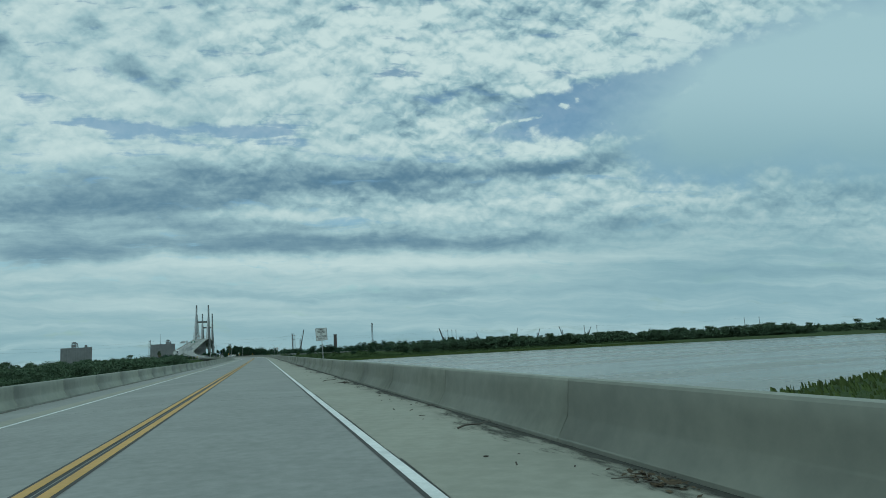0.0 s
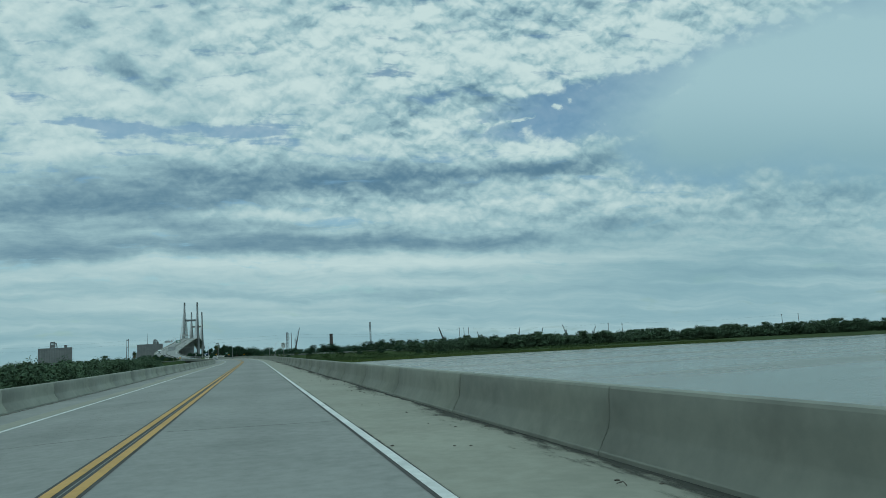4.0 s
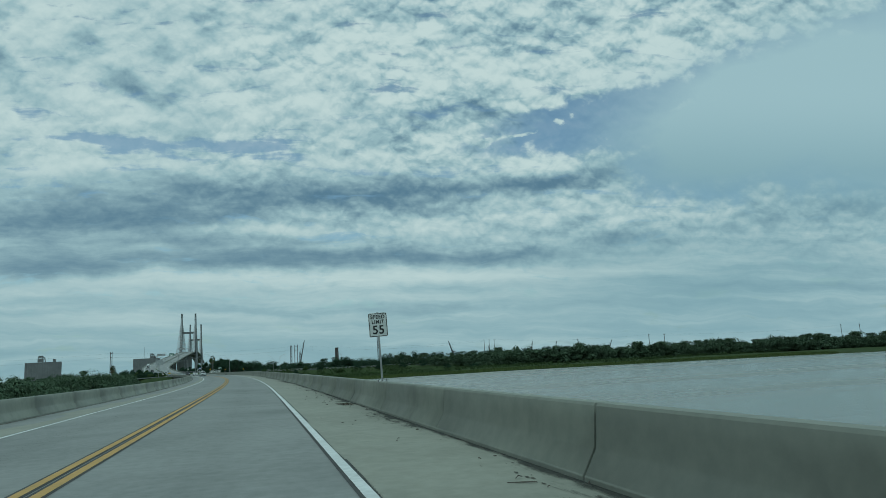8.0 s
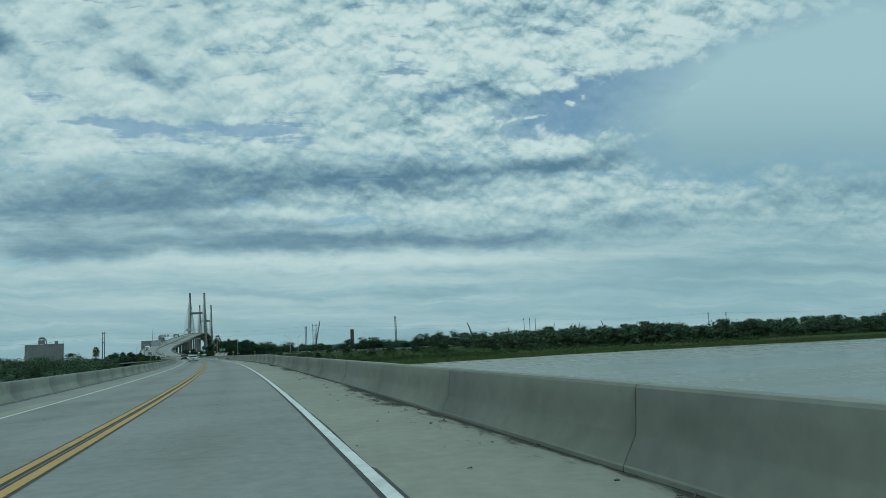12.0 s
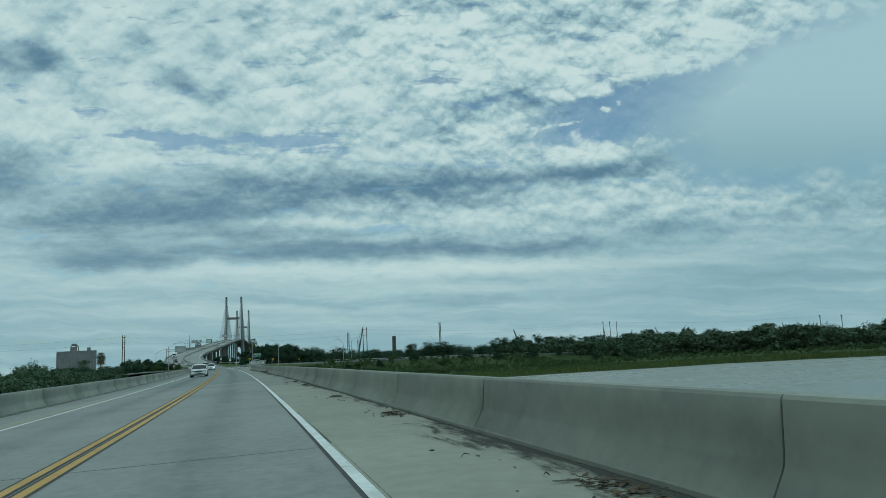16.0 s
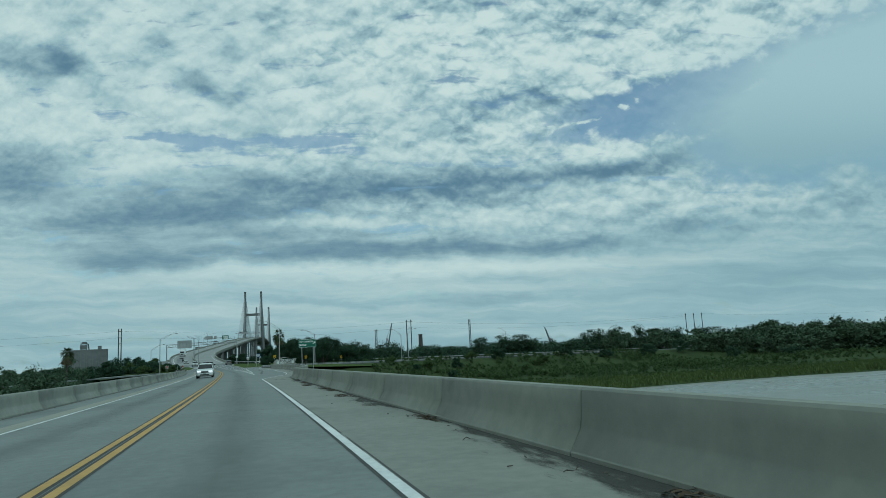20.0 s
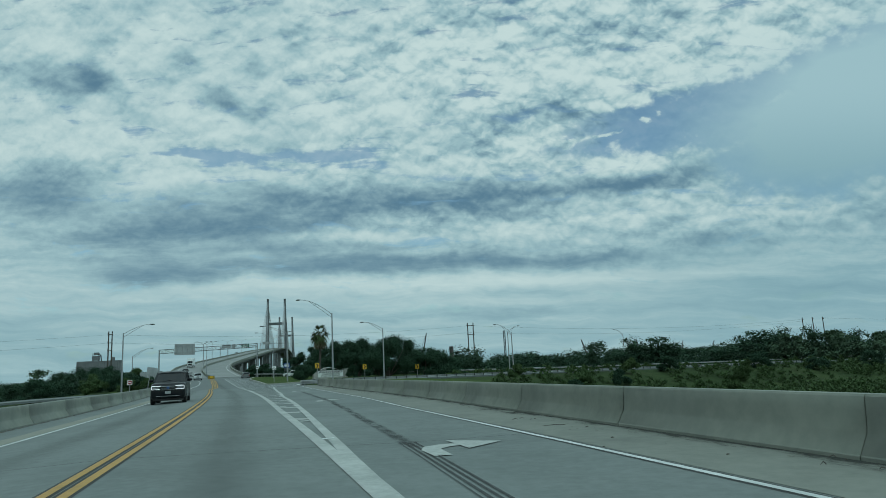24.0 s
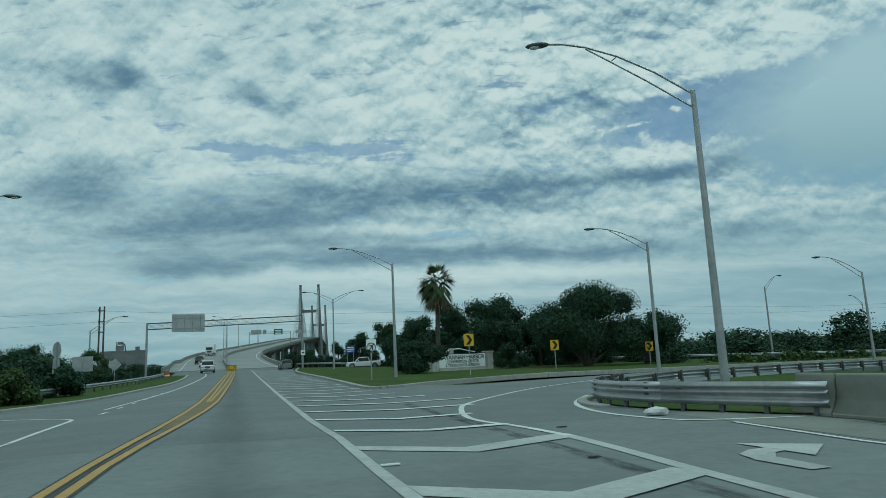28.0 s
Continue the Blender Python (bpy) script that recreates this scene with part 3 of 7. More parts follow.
RIGHT_EDGE = table([(-200, 3.66), (431, 3.66), (436, 4.6), (447, 6.8), (455, 7.4), (464, 7.66), (476, 7.98), (482.6, 8.3), (487, 8.5), (499, 8.8), (510, 9.18), (516.2, 9.45), (522, 9.87), (526, 10.25), (531, 10.5), (534, 11.0)])

LEFT_EDGE = table([(-200, -3.5), (495, -3.5), (520, -3.15), (540, -2.75)])

road = tagged(new("road"), "grey concrete two-lane bridge roadway with paint lines", "road", kind="structure")
SLAB = 18.3 / STATION
JOINT_S = 19.78 / STATION
s = JOINT_S - 5 * SLAB
while s < 536:
    e = min(s + SLAB - (0.03 if s < 455 else 0.0), 536.4)
    band("deck_slab", s, e, LEFT_FOOT - 0.45, lambda q: RIGHT_FOOT(q) + 0.45, CONCRETE if s < 335 else CONCRETE_GREY, 0.0, 0.35, 3.05, road, cols=(-3, 0, 3, 5.99))
    s += SLAB
band("deck_joint", -65, 536.4, LEFT_FOOT - 0.4, lambda q: RIGHT_FOOT(q) + 0.4, JOINT, -0.03, 0, 6.1, road, cols=(-3, 0, 3, 5.99))
band("shoulder", -60, 335, 3.71, 5.85, SHOULDER, 0.004, 0, 6.1, road)
band("shoulder", 335, 431, 3.71, 5.85, SHOULDER_DARK, 0.004, 0, 6.1, road)
band("shoulder", -60, 536, LEFT_FOOT, lambda q: LEFT_EDGE(q) - 0.15, SHOULDER, 0.004, 0, 6.1, road)
band("shoulder", 431, 536, lambda q: RIGHT_EDGE(q) + 0.15, RIGHT_FOOT, SHOULDER_DARK, 0.006, 0, 3, road, across=4)


# pile bents under the deck
PILE = None
for k in range(40):
    q = JOINT_S + (k - 4) * SLAB
    if q > 535:
        break
    wide = 12.2 if q < 440 else 12.2 + RIGHT_FOOT(q) - 5.85
    mid = (wide - 12.2) / 2
    bm = box(B(), (wide, 1.1, 0.9), None, 0.04)
    part("pile_cap", bm, CONCRETE, road, "", road_pose(q, mid, -0.95, 0.0))
    for o in (-4.6, -1.5, 1.5, 4.6):
        m = road_pose(q, o, -6.4, 0.0)
        if PILE is None:
            PILE = part("pile", box(B(), (0.6, 0.6, 10.0), None, 0.05), CONCRETE, road, "", m)
        else:
            c = new("pile", PILE.data)
            c.parent, c.matrix_basis = road, m


def stripe(name, s0, s1, off, width, mat, up=0.008, border=True, step=4.0):
    f = off if callable(off) else (lambda q: off)
    band(name, s0, s1, lambda q: f(q) - width / 2, lambda q: f(q) + width / 2, mat, up, 0, step, road)
    if border:
        band(name + "_edge", s0, s1, lambda q: f(q) - width / 2 - 0.05, lambda q: f(q) + width / 2 + 0.05, EDGE_BLACK, up - 0.004, 0, step, road)


def decal(name, s0, s1, left, right, mat, up, step=2.0, parent=None):
    """A thin stained strip; its UV map holds metres across and along."""
    lf = left if callable(left) else (lambda q: left)
    rf = right if callable(right) else (lambda q: right)
    n = max(1, int(math.ceil((s1 - s0) / step)))
    verts, faces, uvs = [], [], []
    for i in range(n + 1):
        q = s0 + (s1 - s0) * i / n
        verts += [on_road(q, lf(q), up), on_road(q, rf(q), up)]
        uvs += [(0.0, q), (rf(q) - lf(q), q)]
    faces = [(2 * i, 2 * i + 1, 2 * i + 3, 2 * i + 2) for i in range(n)]
    ob = raw(name, verts, faces, mat, parent or road)
    layer = ob.data.uv_layers.new(name="UVMap")
    layer.data.foreach_set("uv", [c for f in faces for k in f for c in uvs[k]])
    return ob


def stain_mat(name, colour, build):
    """A thin film whose cover is worked out by build(node tree, across, along)."""
    m, nt, b = material(name)
    uv = nt.nodes.new("ShaderNodeTexCoord").outputs["UV"]
    sep = nt.nodes.new("ShaderNodeSeparateXYZ")
    nt.links.new(uv, sep.inputs[0])
    grain = noise_node(nt, world_pos(nt), 14, 4, 0.7)
    nt.links.new(mix_node(nt, grain, tuple(c * 0.6 for c in colour), tuple(c * 1.5 for c in colour)), b.inputs["Base Color"])
    b.inputs["Roughness"].default_value = 0.95
    nt.links.new(build(nt, uv, sep.outputs[0], sep.outputs[1]), b.inputs["Alpha"])
    return m


def oil_cover(nt, uv, u, v):
    bell = math_node(nt, "MULTIPLY", ramp_node(nt, u, 0.0, 0.75), ramp_node(nt, u, 1.5, 0.75))
    rough = noise_node(nt, scaled(nt, uv, 2.5, 0.35, 1), 1.0, 5, 0.65)
    along = math_node(nt, "ADD", 0.25, math_node(nt, "MULTIPLY", ramp_node(nt, v, 220, 400), 0.75))
    return math_node(nt, "MULTIPLY", math_node(nt, "MULTIPLY", bell, along), math_node(nt, "MULTIPLY", rough, 0.30))


def dirt_cover(nt, uv, u, v):
    fine = noise_node(nt, scaled(nt, uv, 4.2, 0.95, 1), 1.0, 8, 0.74)
    slow = noise_node(nt, scaled(nt, uv, 0.2, 0.16, 1), 1.0, 3, 0.6)
    sum_ = math_node(nt, "ADD", fine, math_node(nt, "MULTIPLY", math_node(nt, "SUBTRACT", slow, 0.5), 0.9))
    sum_ = math_node(nt, "ADD", sum_, math_node(nt, "MULTIPLY", math_node(nt, "SUBTRACT", u, 1.2), 0.36))
    sum_ = math_node(nt, "ADD", sum_, math_node(nt, "MULTIPLY", ramp_node(nt, u, 1.02, 1.22), 0.16))
    return math_node(nt, "MULTIPLY", ramp_node(nt, sum_, 0.36, 0.58), math_node(nt, "MULTIPLY", ramp_node(nt, u, 0.0, 0.25), 0.80))


def skid_cover(nt, uv, u, v):
    bell = math_node(nt, "MULTIPLY", ramp_node(nt, u, 0.0, 0.14), ramp_node(nt, u, 0.40, 0.26))
    rough = ramp_node(nt, noise_node(nt, scaled(nt, uv, 4.0, 0.9, 1), 1.0, 6, 0.7), 0.36, 0.62)
    return math_node(nt, "MULTIPLY", math_node(nt, "MULTIPLY", bell, rough), 0.62)


def rib_cover(nt, uv, u, v):
    wave = math_node(nt, "SINE", math_node(nt, "MULTIPLY", u, 62.0))
    bell = math_node(nt, "MULTIPLY", ramp_node(nt, u, 0.0, 0.05), ramp_node(nt, u, 0.42, 0.36))
    fade = math_node(nt, "ADD", 0.5, math_node(nt, "MULTIPLY", noise_node(nt, scaled(nt, uv, 3, 1, 1), 1.0, 4, 0.6), 0.5))
    return math_node(nt, "MULTIPLY", math_node(nt, "MULTIPLY", ramp_node(nt, wave, -0.5, 0.5), bell), fade)


OIL = stain_mat("oil_film", (0.07, 0.07, 0.068), oil_cover)
GRIME = stain_mat("gutter_grime", (0.038, 0.040, 0.034), dirt_cover)
RUBBER_FILM = stain_mat("rubber_film", (0.05, 0.05, 0.05), skid_cover)
RIBBED = stain_mat("ribbed_rubber", (0.05, 0.05, 0.05), rib_cover)
decal("oil_stain", 60, 662, 1.15, 2.65, OIL, 0.004, 4.0)
decal("oil_stain", 60, 536, -2.6, -1.1, OIL, 0.004, 4.0)
decal("gutter_dirt", -40, 534, lambda q: RIGHT_FOOT(q) - 1.2, lambda q: RIGHT_FOOT(q) + 0.004, GRIME, 0.011, 2.0)
stripe("yellow_line", -60, 528, -0.05, 0.13, YELLOW)
stripe("yellow_line", -60, 528, 0.20, 0.13, YELLOW)
stripe("white_edge_line", -60, 431, 3.635, 0.135, WHITE)
stripe("white_edge_line", -60, 540, LEFT_EDGE, 0.13, WHITE, border=False)
stripe("white_edge_line", 431, 534, RIGHT_EDGE, 0.11, WHITE, step=1.5)

# ---- concrete barriers ----
PROFILE = [(0.0, -0.02), (0.0, 0.055), (0.012, 0.075), (0.145, 0.30), (0.158, 0.325), (0.166, 0.355), (0.178, 0.44), (0.192, 0.60), (0.207, 0.775), (0.228, 0.805), (0.395, 0.805), (0.415, 0.785), (0.43, -0.35)]
PANEL = 6.1 / STATION


def barrier(name, s0, s1, foot, side, label):
    top = holder(name, Matrix(), label, "barrier", kind="structure")
    s, k = s0, 0
    n = len(PROFILE)
    while s < s1 - 0.5:
        e = min(s + PANEL - (0.045 if k % 3 == 2 else 0.018), s1)
        verts, faces = [], []
        for q in (s, (s + e) / 2, e):
            f = foot(q) if callable(foot) else foot
            z = on_road(q, f).z
            for dx, dz in PROFILE:
                p = on_road(q, f + side * dx)
                verts.append(Vector((p.x, p.y, z + dz)))
        for i in range(2):
            for j in range(n - 1):
                a = i * n + j
                quad = (a, a + 1, a + n + 1, a + n)
                faces.append(quad if side < 0 else quad[::-1])
        faces += [tuple(range(n)), tuple(reversed(range(2 * n, 3 * n)))]
        ob = raw("panel", verts, faces, BARRIER, top)
        ob.data.polygons.foreach_set("use_smooth", [j % (n - 1) in (2, 3, 4, 5, 6, 7) for j in range(2 * (n - 1))] + [False, False])
        s += PANEL
        k += 1
    core_f = (lambda q: foot(q) + side * 0.27) if callable(foot) else foot + side * 0.27
    core_b = (lambda q: foot(q) + side * 0.37) if callable(foot) else foot + side * 0.37
    band("joint_filler", s0, s0 + 3.05 * int((s1 - s0) / 3.05), core_f, core_b, JOINT, 0.70, 0.66, 3.05, top)
    return top


barrier("barrier_right", JOINT_S - 4 * SLAB, 534.5, RIGHT_FOOT, 1, "long grey concrete barrier with open panel joints")
barrier("barrier_left", JOINT_S - 4 * SLAB, 535.5, LEFT_FOOT, -1, "long grey concrete barrier along the oncoming lane")


# ---- woods ----
def crown_cards(rng, blobs, count, size):
    """Many small leaf clumps on a set of ellipsoids."""
    q = np.array(blobs)
    w = q[:, 3] * q[:, 4]
    q = q[rng.choice(len(q), count, p=w / w.sum())]

    def unit(v):
        return v / (np.linalg.norm(v, axis=1, keepdims=True) + 1e-6)
    d = unit(rng.normal(size=(count, 3)))
    rad = rng.uniform(0.55, 1.08, (count, 1))
    c = q[:, :3] + d * rad * np.stack([q[:, 3], q[:, 3], q[:, 4]], 1)
    u = unit(rng.normal(size=(count, 3)))
    v = unit(np.cross(u, d + rng.normal(size=(count, 3)) * 0.5))
    a = size * rng.uniform(0.5, 1.35, (count, 1)) * np.where(rad < 0.72, 1.5, 1.0)
    verts = np.stack([c + u * a, c + v * a * 0.55, c - u * a * 0.9, c - v * a * 0.5], 1).reshape(-1, 3)
    return verts, np.arange(count * 4).reshape(-1, 4)


def closed_crown(rng, blobs, count, size):
    """Leaf clumps outside and larger ones within, so that little sky shows through."""
    vs, fs = crown_cards(rng, blobs, count, size)
    vi, fi = crown_cards(rng, [(x, y, z, r * 0.62, h * 0.62) for x, y, z, r, h in blobs], count // 3, size * 1.8)
    return np.concatenate([vs, vi]), np.concatenate([fs, fi + len(vs)])


def quads(name, verts, faces, mat, parent=None):
    """A mesh of many quads from two arrays."""
    me = bpy.data.meshes.new(name)
    nv, nf = len(verts), len(faces)
    me.vertices.add(nv)
    me.vertices.foreach_set("co", np.asarray(verts, dtype=np.float32).ravel())
    me.loops.add(nf * 4)
    me.loops.foreach_set("vertex_index", np.asarray(faces, dtype=np.int32).ravel())
    me.polygons.add(nf)
    me.polygons.foreach_set("loop_start", np.arange(nf, dtype=np.int32) * 4)
    me.materials.append(mat)
    me.update(calc_edges=True)
    me.validate()
    ob = new(name, me)
    ob.parent = parent
    return ob


def tree_shape(seed, height, spread, count, size, trunk_share=0.3):
    rng = np.random.default_rng(seed)
    blobs = []
    for _ in range(9):
        a, r = rng.uniform(0, 6.28), rng.uniform(0, spread * 0.55)
        z = height * rng.uniform(trunk_share + 0.12, 0.86)
        q = spread * rng.uniform(0.3, 0.5) * (1.1 - 0.5 * abs(z / height - 0.55))
        blobs.append((math.cos(a) * r, math.sin(a) * r, z, q, q * rng.uniform(0.6, 0.9)))
    blobs.append((0, 0, height * 0.62, spread * 0.45, height * 0.28))
    return closed_crown(rng, blobs, count, size)


WOOD_SHAPES = [tree_shape(10 + i, 10 * k, 4.2 * w, 430, 0.31, t) for i, (k, w, t) in enumerate([(1, 1.15, 0.0), (0.9, 1.3, 0.0), (1.1, 1.0, 0.05), (0.75, 1.3, 0.0), (1.0, 1.2, 0.0), (0.6, 1.2, 0.0)])]


NEAR_SHAPES = [tree_shape(30 + i, 10 * k, 4.2 * w, 1150, 0.155, t) for i, (k, w, t) in enumerate([(1, 1, 0.05), (0.85, 1.2, 0.0), (1.15, 0.85, 0.05), (0.7, 1.1, 0.0), (1.05, 1.05, 0.02), (0.55, 1.0, 0.0)])]


def woodland(name, places, label, shapes=None, mat=None, wide=1.0):
    """One mesh of many trees: places are x, y, z, height factor."""
    rng = np.random.default_rng(len(places))
    verts, faces, base = [], [], 0
    for x, y, z, k in places:
        vs, fs = (shapes or WOOD_SHAPES)[rng.integers(len(WOOD_SHAPES))]
        a = rng.uniform(0, 6.28)
        rot = np.array([[math.cos(a), -math.sin(a), 0], [math.sin(a), math.cos(a), 0], [0, 0, 1]])
        verts.append(vs @ rot.T * k * np.array([wide * rng.uniform(0.9, 1.3), wide * rng.uniform(0.9, 1.3), 1]) + np.array([x, y, z - 0.4]))
        faces.append(np.array(fs) + base)
        base += len(vs)
    ob = quads(name, np.concatenate(verts), np.concatenate(faces), mat or HAZED_LEAF)
    return tagged(ob, label, "woods", kind="stuff")


def scatter(rng, count, place):
    out = []
    while len(out) < count:
        q = place(rng)
        if q:
            out.append(q)
    return out


def far_bank(rng):
    x = rng.uniform(95, 1300) if rng.random() < 0.6 else rng.uniform(95, 420)
    depth = rng.exponential(30)
    y = SHORE(x) + float(np.interp(x, [95, 150, 300, 600], [108, 96, 78, 88])) + depth + 14 * noise.noise((x * 0.012, 0, 0))
    if depth > 300:
        return None
    if abs(near_ramp(x, y)[0]) < 11:
        return None
    return (x, y, land_height(x, y), rng.uniform(0.75, 1.25) * float(np.interp(x, [95, 200, 350, 700], [0.72, 1.0, 0.90, 0.78])))


def ramp_woods(rng):
    x, y = rng.uniform(-25, 290), rng.uniform(618, 730)
    d, z, side = near_ramp(x, y)
    if d < 19 or x < float(np.interp(y, LINE_S, LINE_X)) + 45:
        return None
    return (x, y, land_height(x, y), rng.uniform(0.8, 1.2))


def ramp_front(rng):
    x, y = rng.uniform(-4, 340), rng.uniform(580, 700)
    d, z, side = near_ramp(x, y)
    if d < 13 or d > 34 or side < 0 or x < -2:
        return None
    z = land_height(x, y)
    return (x, y, z, rng.uniform(0.32, 0.66) * float(np.interp(x, [0, 60, 140], [0.35, 0.5, 1])))


def left_bank(rng):
    y = rng.uniform(-60, 1150)
    near = 62 + 20 * noise.noise((y * 0.01, 5, 0)) + np.interp(y, [-60, 300, 560, 700], [25, 10, -5, -10])
    x = float(np.interp(y, LINE_S, LINE_X)) - near - rng.exponential(50)
    if x < -700:
        return None
    return (x, y, land_height(x, y), rng.uniform(0.62, 1.05))


def left_near(rng):
    y = rng.uniform(170, 548)
    x = float(np.interp(y, LINE_S, LINE_X)) - 24 - rng.exponential(24)
    z = land_height(x, y)
    return (x, y, z, (rng.uniform(0.0, 1.0) * float(np.interp(y, [170, 420, 548], [3.2, 3.8, 2.4])) + 0.5 - z) / 10)


def left_junction(rng):
    y = rng.uniform(574, 760)
    x = float(np.interp(y, LINE_Y, LINE_X)) - 11.5 - rng.exponential(11)
    z = land_height(x, y)
    return (x, y, z, (rng.uniform(1.4, 4.2) - z) / 10)


FAR_SHAPES = [tree_shape(50 + i, 10 * k, 4.2, 150, 0.65, 0.1) for i, k in enumerate((1, 0.85, 1.1, 0.7, 1.05, 0.6))]


def far_left(rng):
    x, y = rng.uniform(-1100, 60), rng.uniform(1150, 1900)
    return (x, y, -6, rng.uniform(0.9, 1.3))


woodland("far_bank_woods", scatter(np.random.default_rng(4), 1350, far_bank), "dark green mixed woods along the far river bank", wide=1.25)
woodland("ramp_woods", scatter(np.random.default_rng(14), 480, ramp_woods), "dark green woods behind the ramp", NEAR_SHAPES, NEAR_LEAF, 1.45)
woodland("ramp_edge_woods", scatter(np.random.default_rng(24), 520, ramp_front), "dark green undergrowth along the ramp", WOOD_SHAPES, LEAF, 1.5)
woodland("left_near_woods", scatter(np.random.default_rng(15), 280, left_near), "dark green low trees beside the bridge", NEAR_SHAPES)
woodland("left_junction_woods", scatter(np.random.default_rng(16), 260, left_junction), "dark green low trees behind the guard rail", NEAR_SHAPES, NEAR_LEAF, 1.7)
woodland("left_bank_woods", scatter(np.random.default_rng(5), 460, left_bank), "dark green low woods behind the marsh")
woodland("distant_woods", scatter(np.random.default_rng(6), 380, far_left), "distant dark tree line", FAR_SHAPES)


# ---- junction: paving, kerbs, markings ----
GRASS = rough_mat("mown_grass", (0.034, 0.062, 0.018), (0.075, 0.108, 0.034), 2.5, 0.95, 0.2, 0.9, 0.05, stain=(0.09, 0.09, 0.04), stain_scale=0.2)
GRASS.node_tree.nodes["Principled BSDF"].inputs["Specular IOR Level"].default_value = 0.05
KERB = rough_mat("kerb_concrete", (0.24, 0.235, 0.21), (0.36, 0.35, 0.32), 4, 0.9, 0.2, 0.3, 0.006)
SIGN_WHITE = plain_mat("sign_white", (0.84, 0.86, 0.85), 0.45)
# sign white greyed: shade of a board turned from the sun, in its colour
SIGN_SHADED = plain_mat("sign_white_shaded", (0.56, 0.58, 0.57), 0.5)
WORN_WHITE = rough_mat("worn_white_paint", (0.30, 0.31, 0.295), (0.48, 0.49, 0.465), 9, 0.75, 0.08, 0.2, 0.002, stain=(0.24, 0.25, 0.24), stain_scale=0.8)
SIGN_BACK = rough_mat("sign_back_aluminium", (0.30, 0.315, 0.32), (0.40, 0.415, 0.42), 2, 0.55, 0.2, 0.05, 0.002, metal=0.3)
SIGN_BLACK = plain_mat("sign_black", (0.012, 0.012, 0.013), 0.5)
SIGN_GREEN = plain_mat("sign_green", (0.0, 0.13, 0.085), 0.45)
SIGN_BLUE = plain_mat("sign_blue", (0.01, 0.06, 0.20), 0.45)
SIGN_YELLOW = plain_mat("sign_yellow", (0.72, 0.40, 0.015), 0.45)
SIGN_RED = plain_mat("sign_red", (0.35, 0.02, 0.02), 0.45)
ATT_YELLOW = rough_mat("cushion_yellow", (0.27, 0.17, 0.03), (0.44, 0.29, 0.05), 4, 0.8)
PLASTIC = plain_mat("orange_plastic", (0.36, 0.11, 0.04), 0.6)
STONE = rough_mat("pale_stone", (0.30, 0.29, 0.27), (0.44, 0.43, 0.40), 3, 0.9, 0.3, 0.6, 0.02)
FROND = leaf_mat("palm_frond", (0.02, 0.038, 0.016), (0.07, 0.095, 0.04))
DEAD_FROND = leaf_mat("dead_frond", (0.06, 0.05, 0.03), (0.16, 0.135, 0.085))


def ground_at(x, y, up=0.0):
    return Vector((x, y, land_height(x, y) + up))


def poly_strip(name, left, right, mat, parent=None, thick=0.0):
    """A sheet between two point rows."""
    n = len(left)
    verts = [Vector(p) for p in left] + [Vector(p) for p in right]
    faces = [(i, i + n, i + n + 1, i + 1) for i in range(n - 1)]
    if thick:
        k = len(verts)
        verts += [v - Vector((0, 0, thick)) for v in verts]
        faces += [tuple(reversed([q + k for q in f])) for f in faces]
        faces += [(i, i + 1, i + 1 + k, i + k) for i in range(n - 1)] + [(i + n, i + n + k, i + n + 1 + k, i + n + 1) for i in range(n - 1)]
        faces += [(0, k, k + n, n), (n - 1, 2 * n - 1, 2 * n - 1 + k, n - 1 + k)]
    return raw(name, verts, faces, mat, parent)


def smooth_line(points, per=6):
    """Catmull-Rom through points."""
    p = [Vector(q) for q in points]
    p = [p[0] * 2 - p[1]] + p + [p[-1] * 2 - p[-2]]
    out = []
    for a, b, c, d in zip(p, p[1:], p[2:], p[3:]):
        for i in range(per):
            t = i / per
            out.append(0.5 * (2 * b + (c - a) * t + (2 * a - 5 * b + 4 * c - d) * t * t + (3 * b - a - 3 * c + d) * t ** 3))
    return out + [p[-2]]


def offset_line(points, d, up=0.0):
    out = []
    for i, p in enumerate(points):
        a, b = points[max(0, i - 1)], points[min(len(points) - 1, i + 1)]
        t = (b - a)
        n = Vector((t.y, -t.x, 0)).normalized()
        out.append(p + n * d + Vector((0, 0, up)))
    return out


# road between the bridge end and the flyover, with wide shoulders
JUNCTION_L = table([(540, -6.3), (545, -7.5), (552, -11), (560, -9.5), (580, -6.8), (610, -6.6), (660, -8.5)])
JUNCTION_R = table([(540, 13.0), (545, 17), (556, 14), (560, 9.5), (575, 9.2), (600, 8.8), (640, 12.0), (660, 10.5)])
band("pavement", 536.43, 662, JUNCTION_L, JUNCTION_R, ASPHALT, 0.0, 0.3, 2.0, road, cols=(-5.99, -3, 0, 3, 5.99, 8))
RAMP_LINE = smooth_line([STATION * Vector(p) for p in RAMP], 6)
poly_strip("ramp_pavement", offset_line(RAMP_LINE, -6.5 * STATION), offset_line(RAMP_LINE, 5.2 * STATION), ASPHALT, road, 0.25)
side_l = smooth_line([on_road(552, -7, 0.006), on_road(550, -14, 0.0), on_road(546, -26, -0.25), on_road(540, -50, -1.2), on_road(536, -90, -3.5)], 5)
poly_strip("side_road_pavement", offset_line(side_l, -5, 0.006), offset_line(side_l, 5, 0.006), ASPHALT, road, 0.25)


def flat_paint(name, pts, mat, up=0.012):
    """A painted polygon given as (s, off) pairs."""
    return raw(name, [on_road(q, o, up) for q, o in pts], [tuple(range(len(pts)))], mat, road)


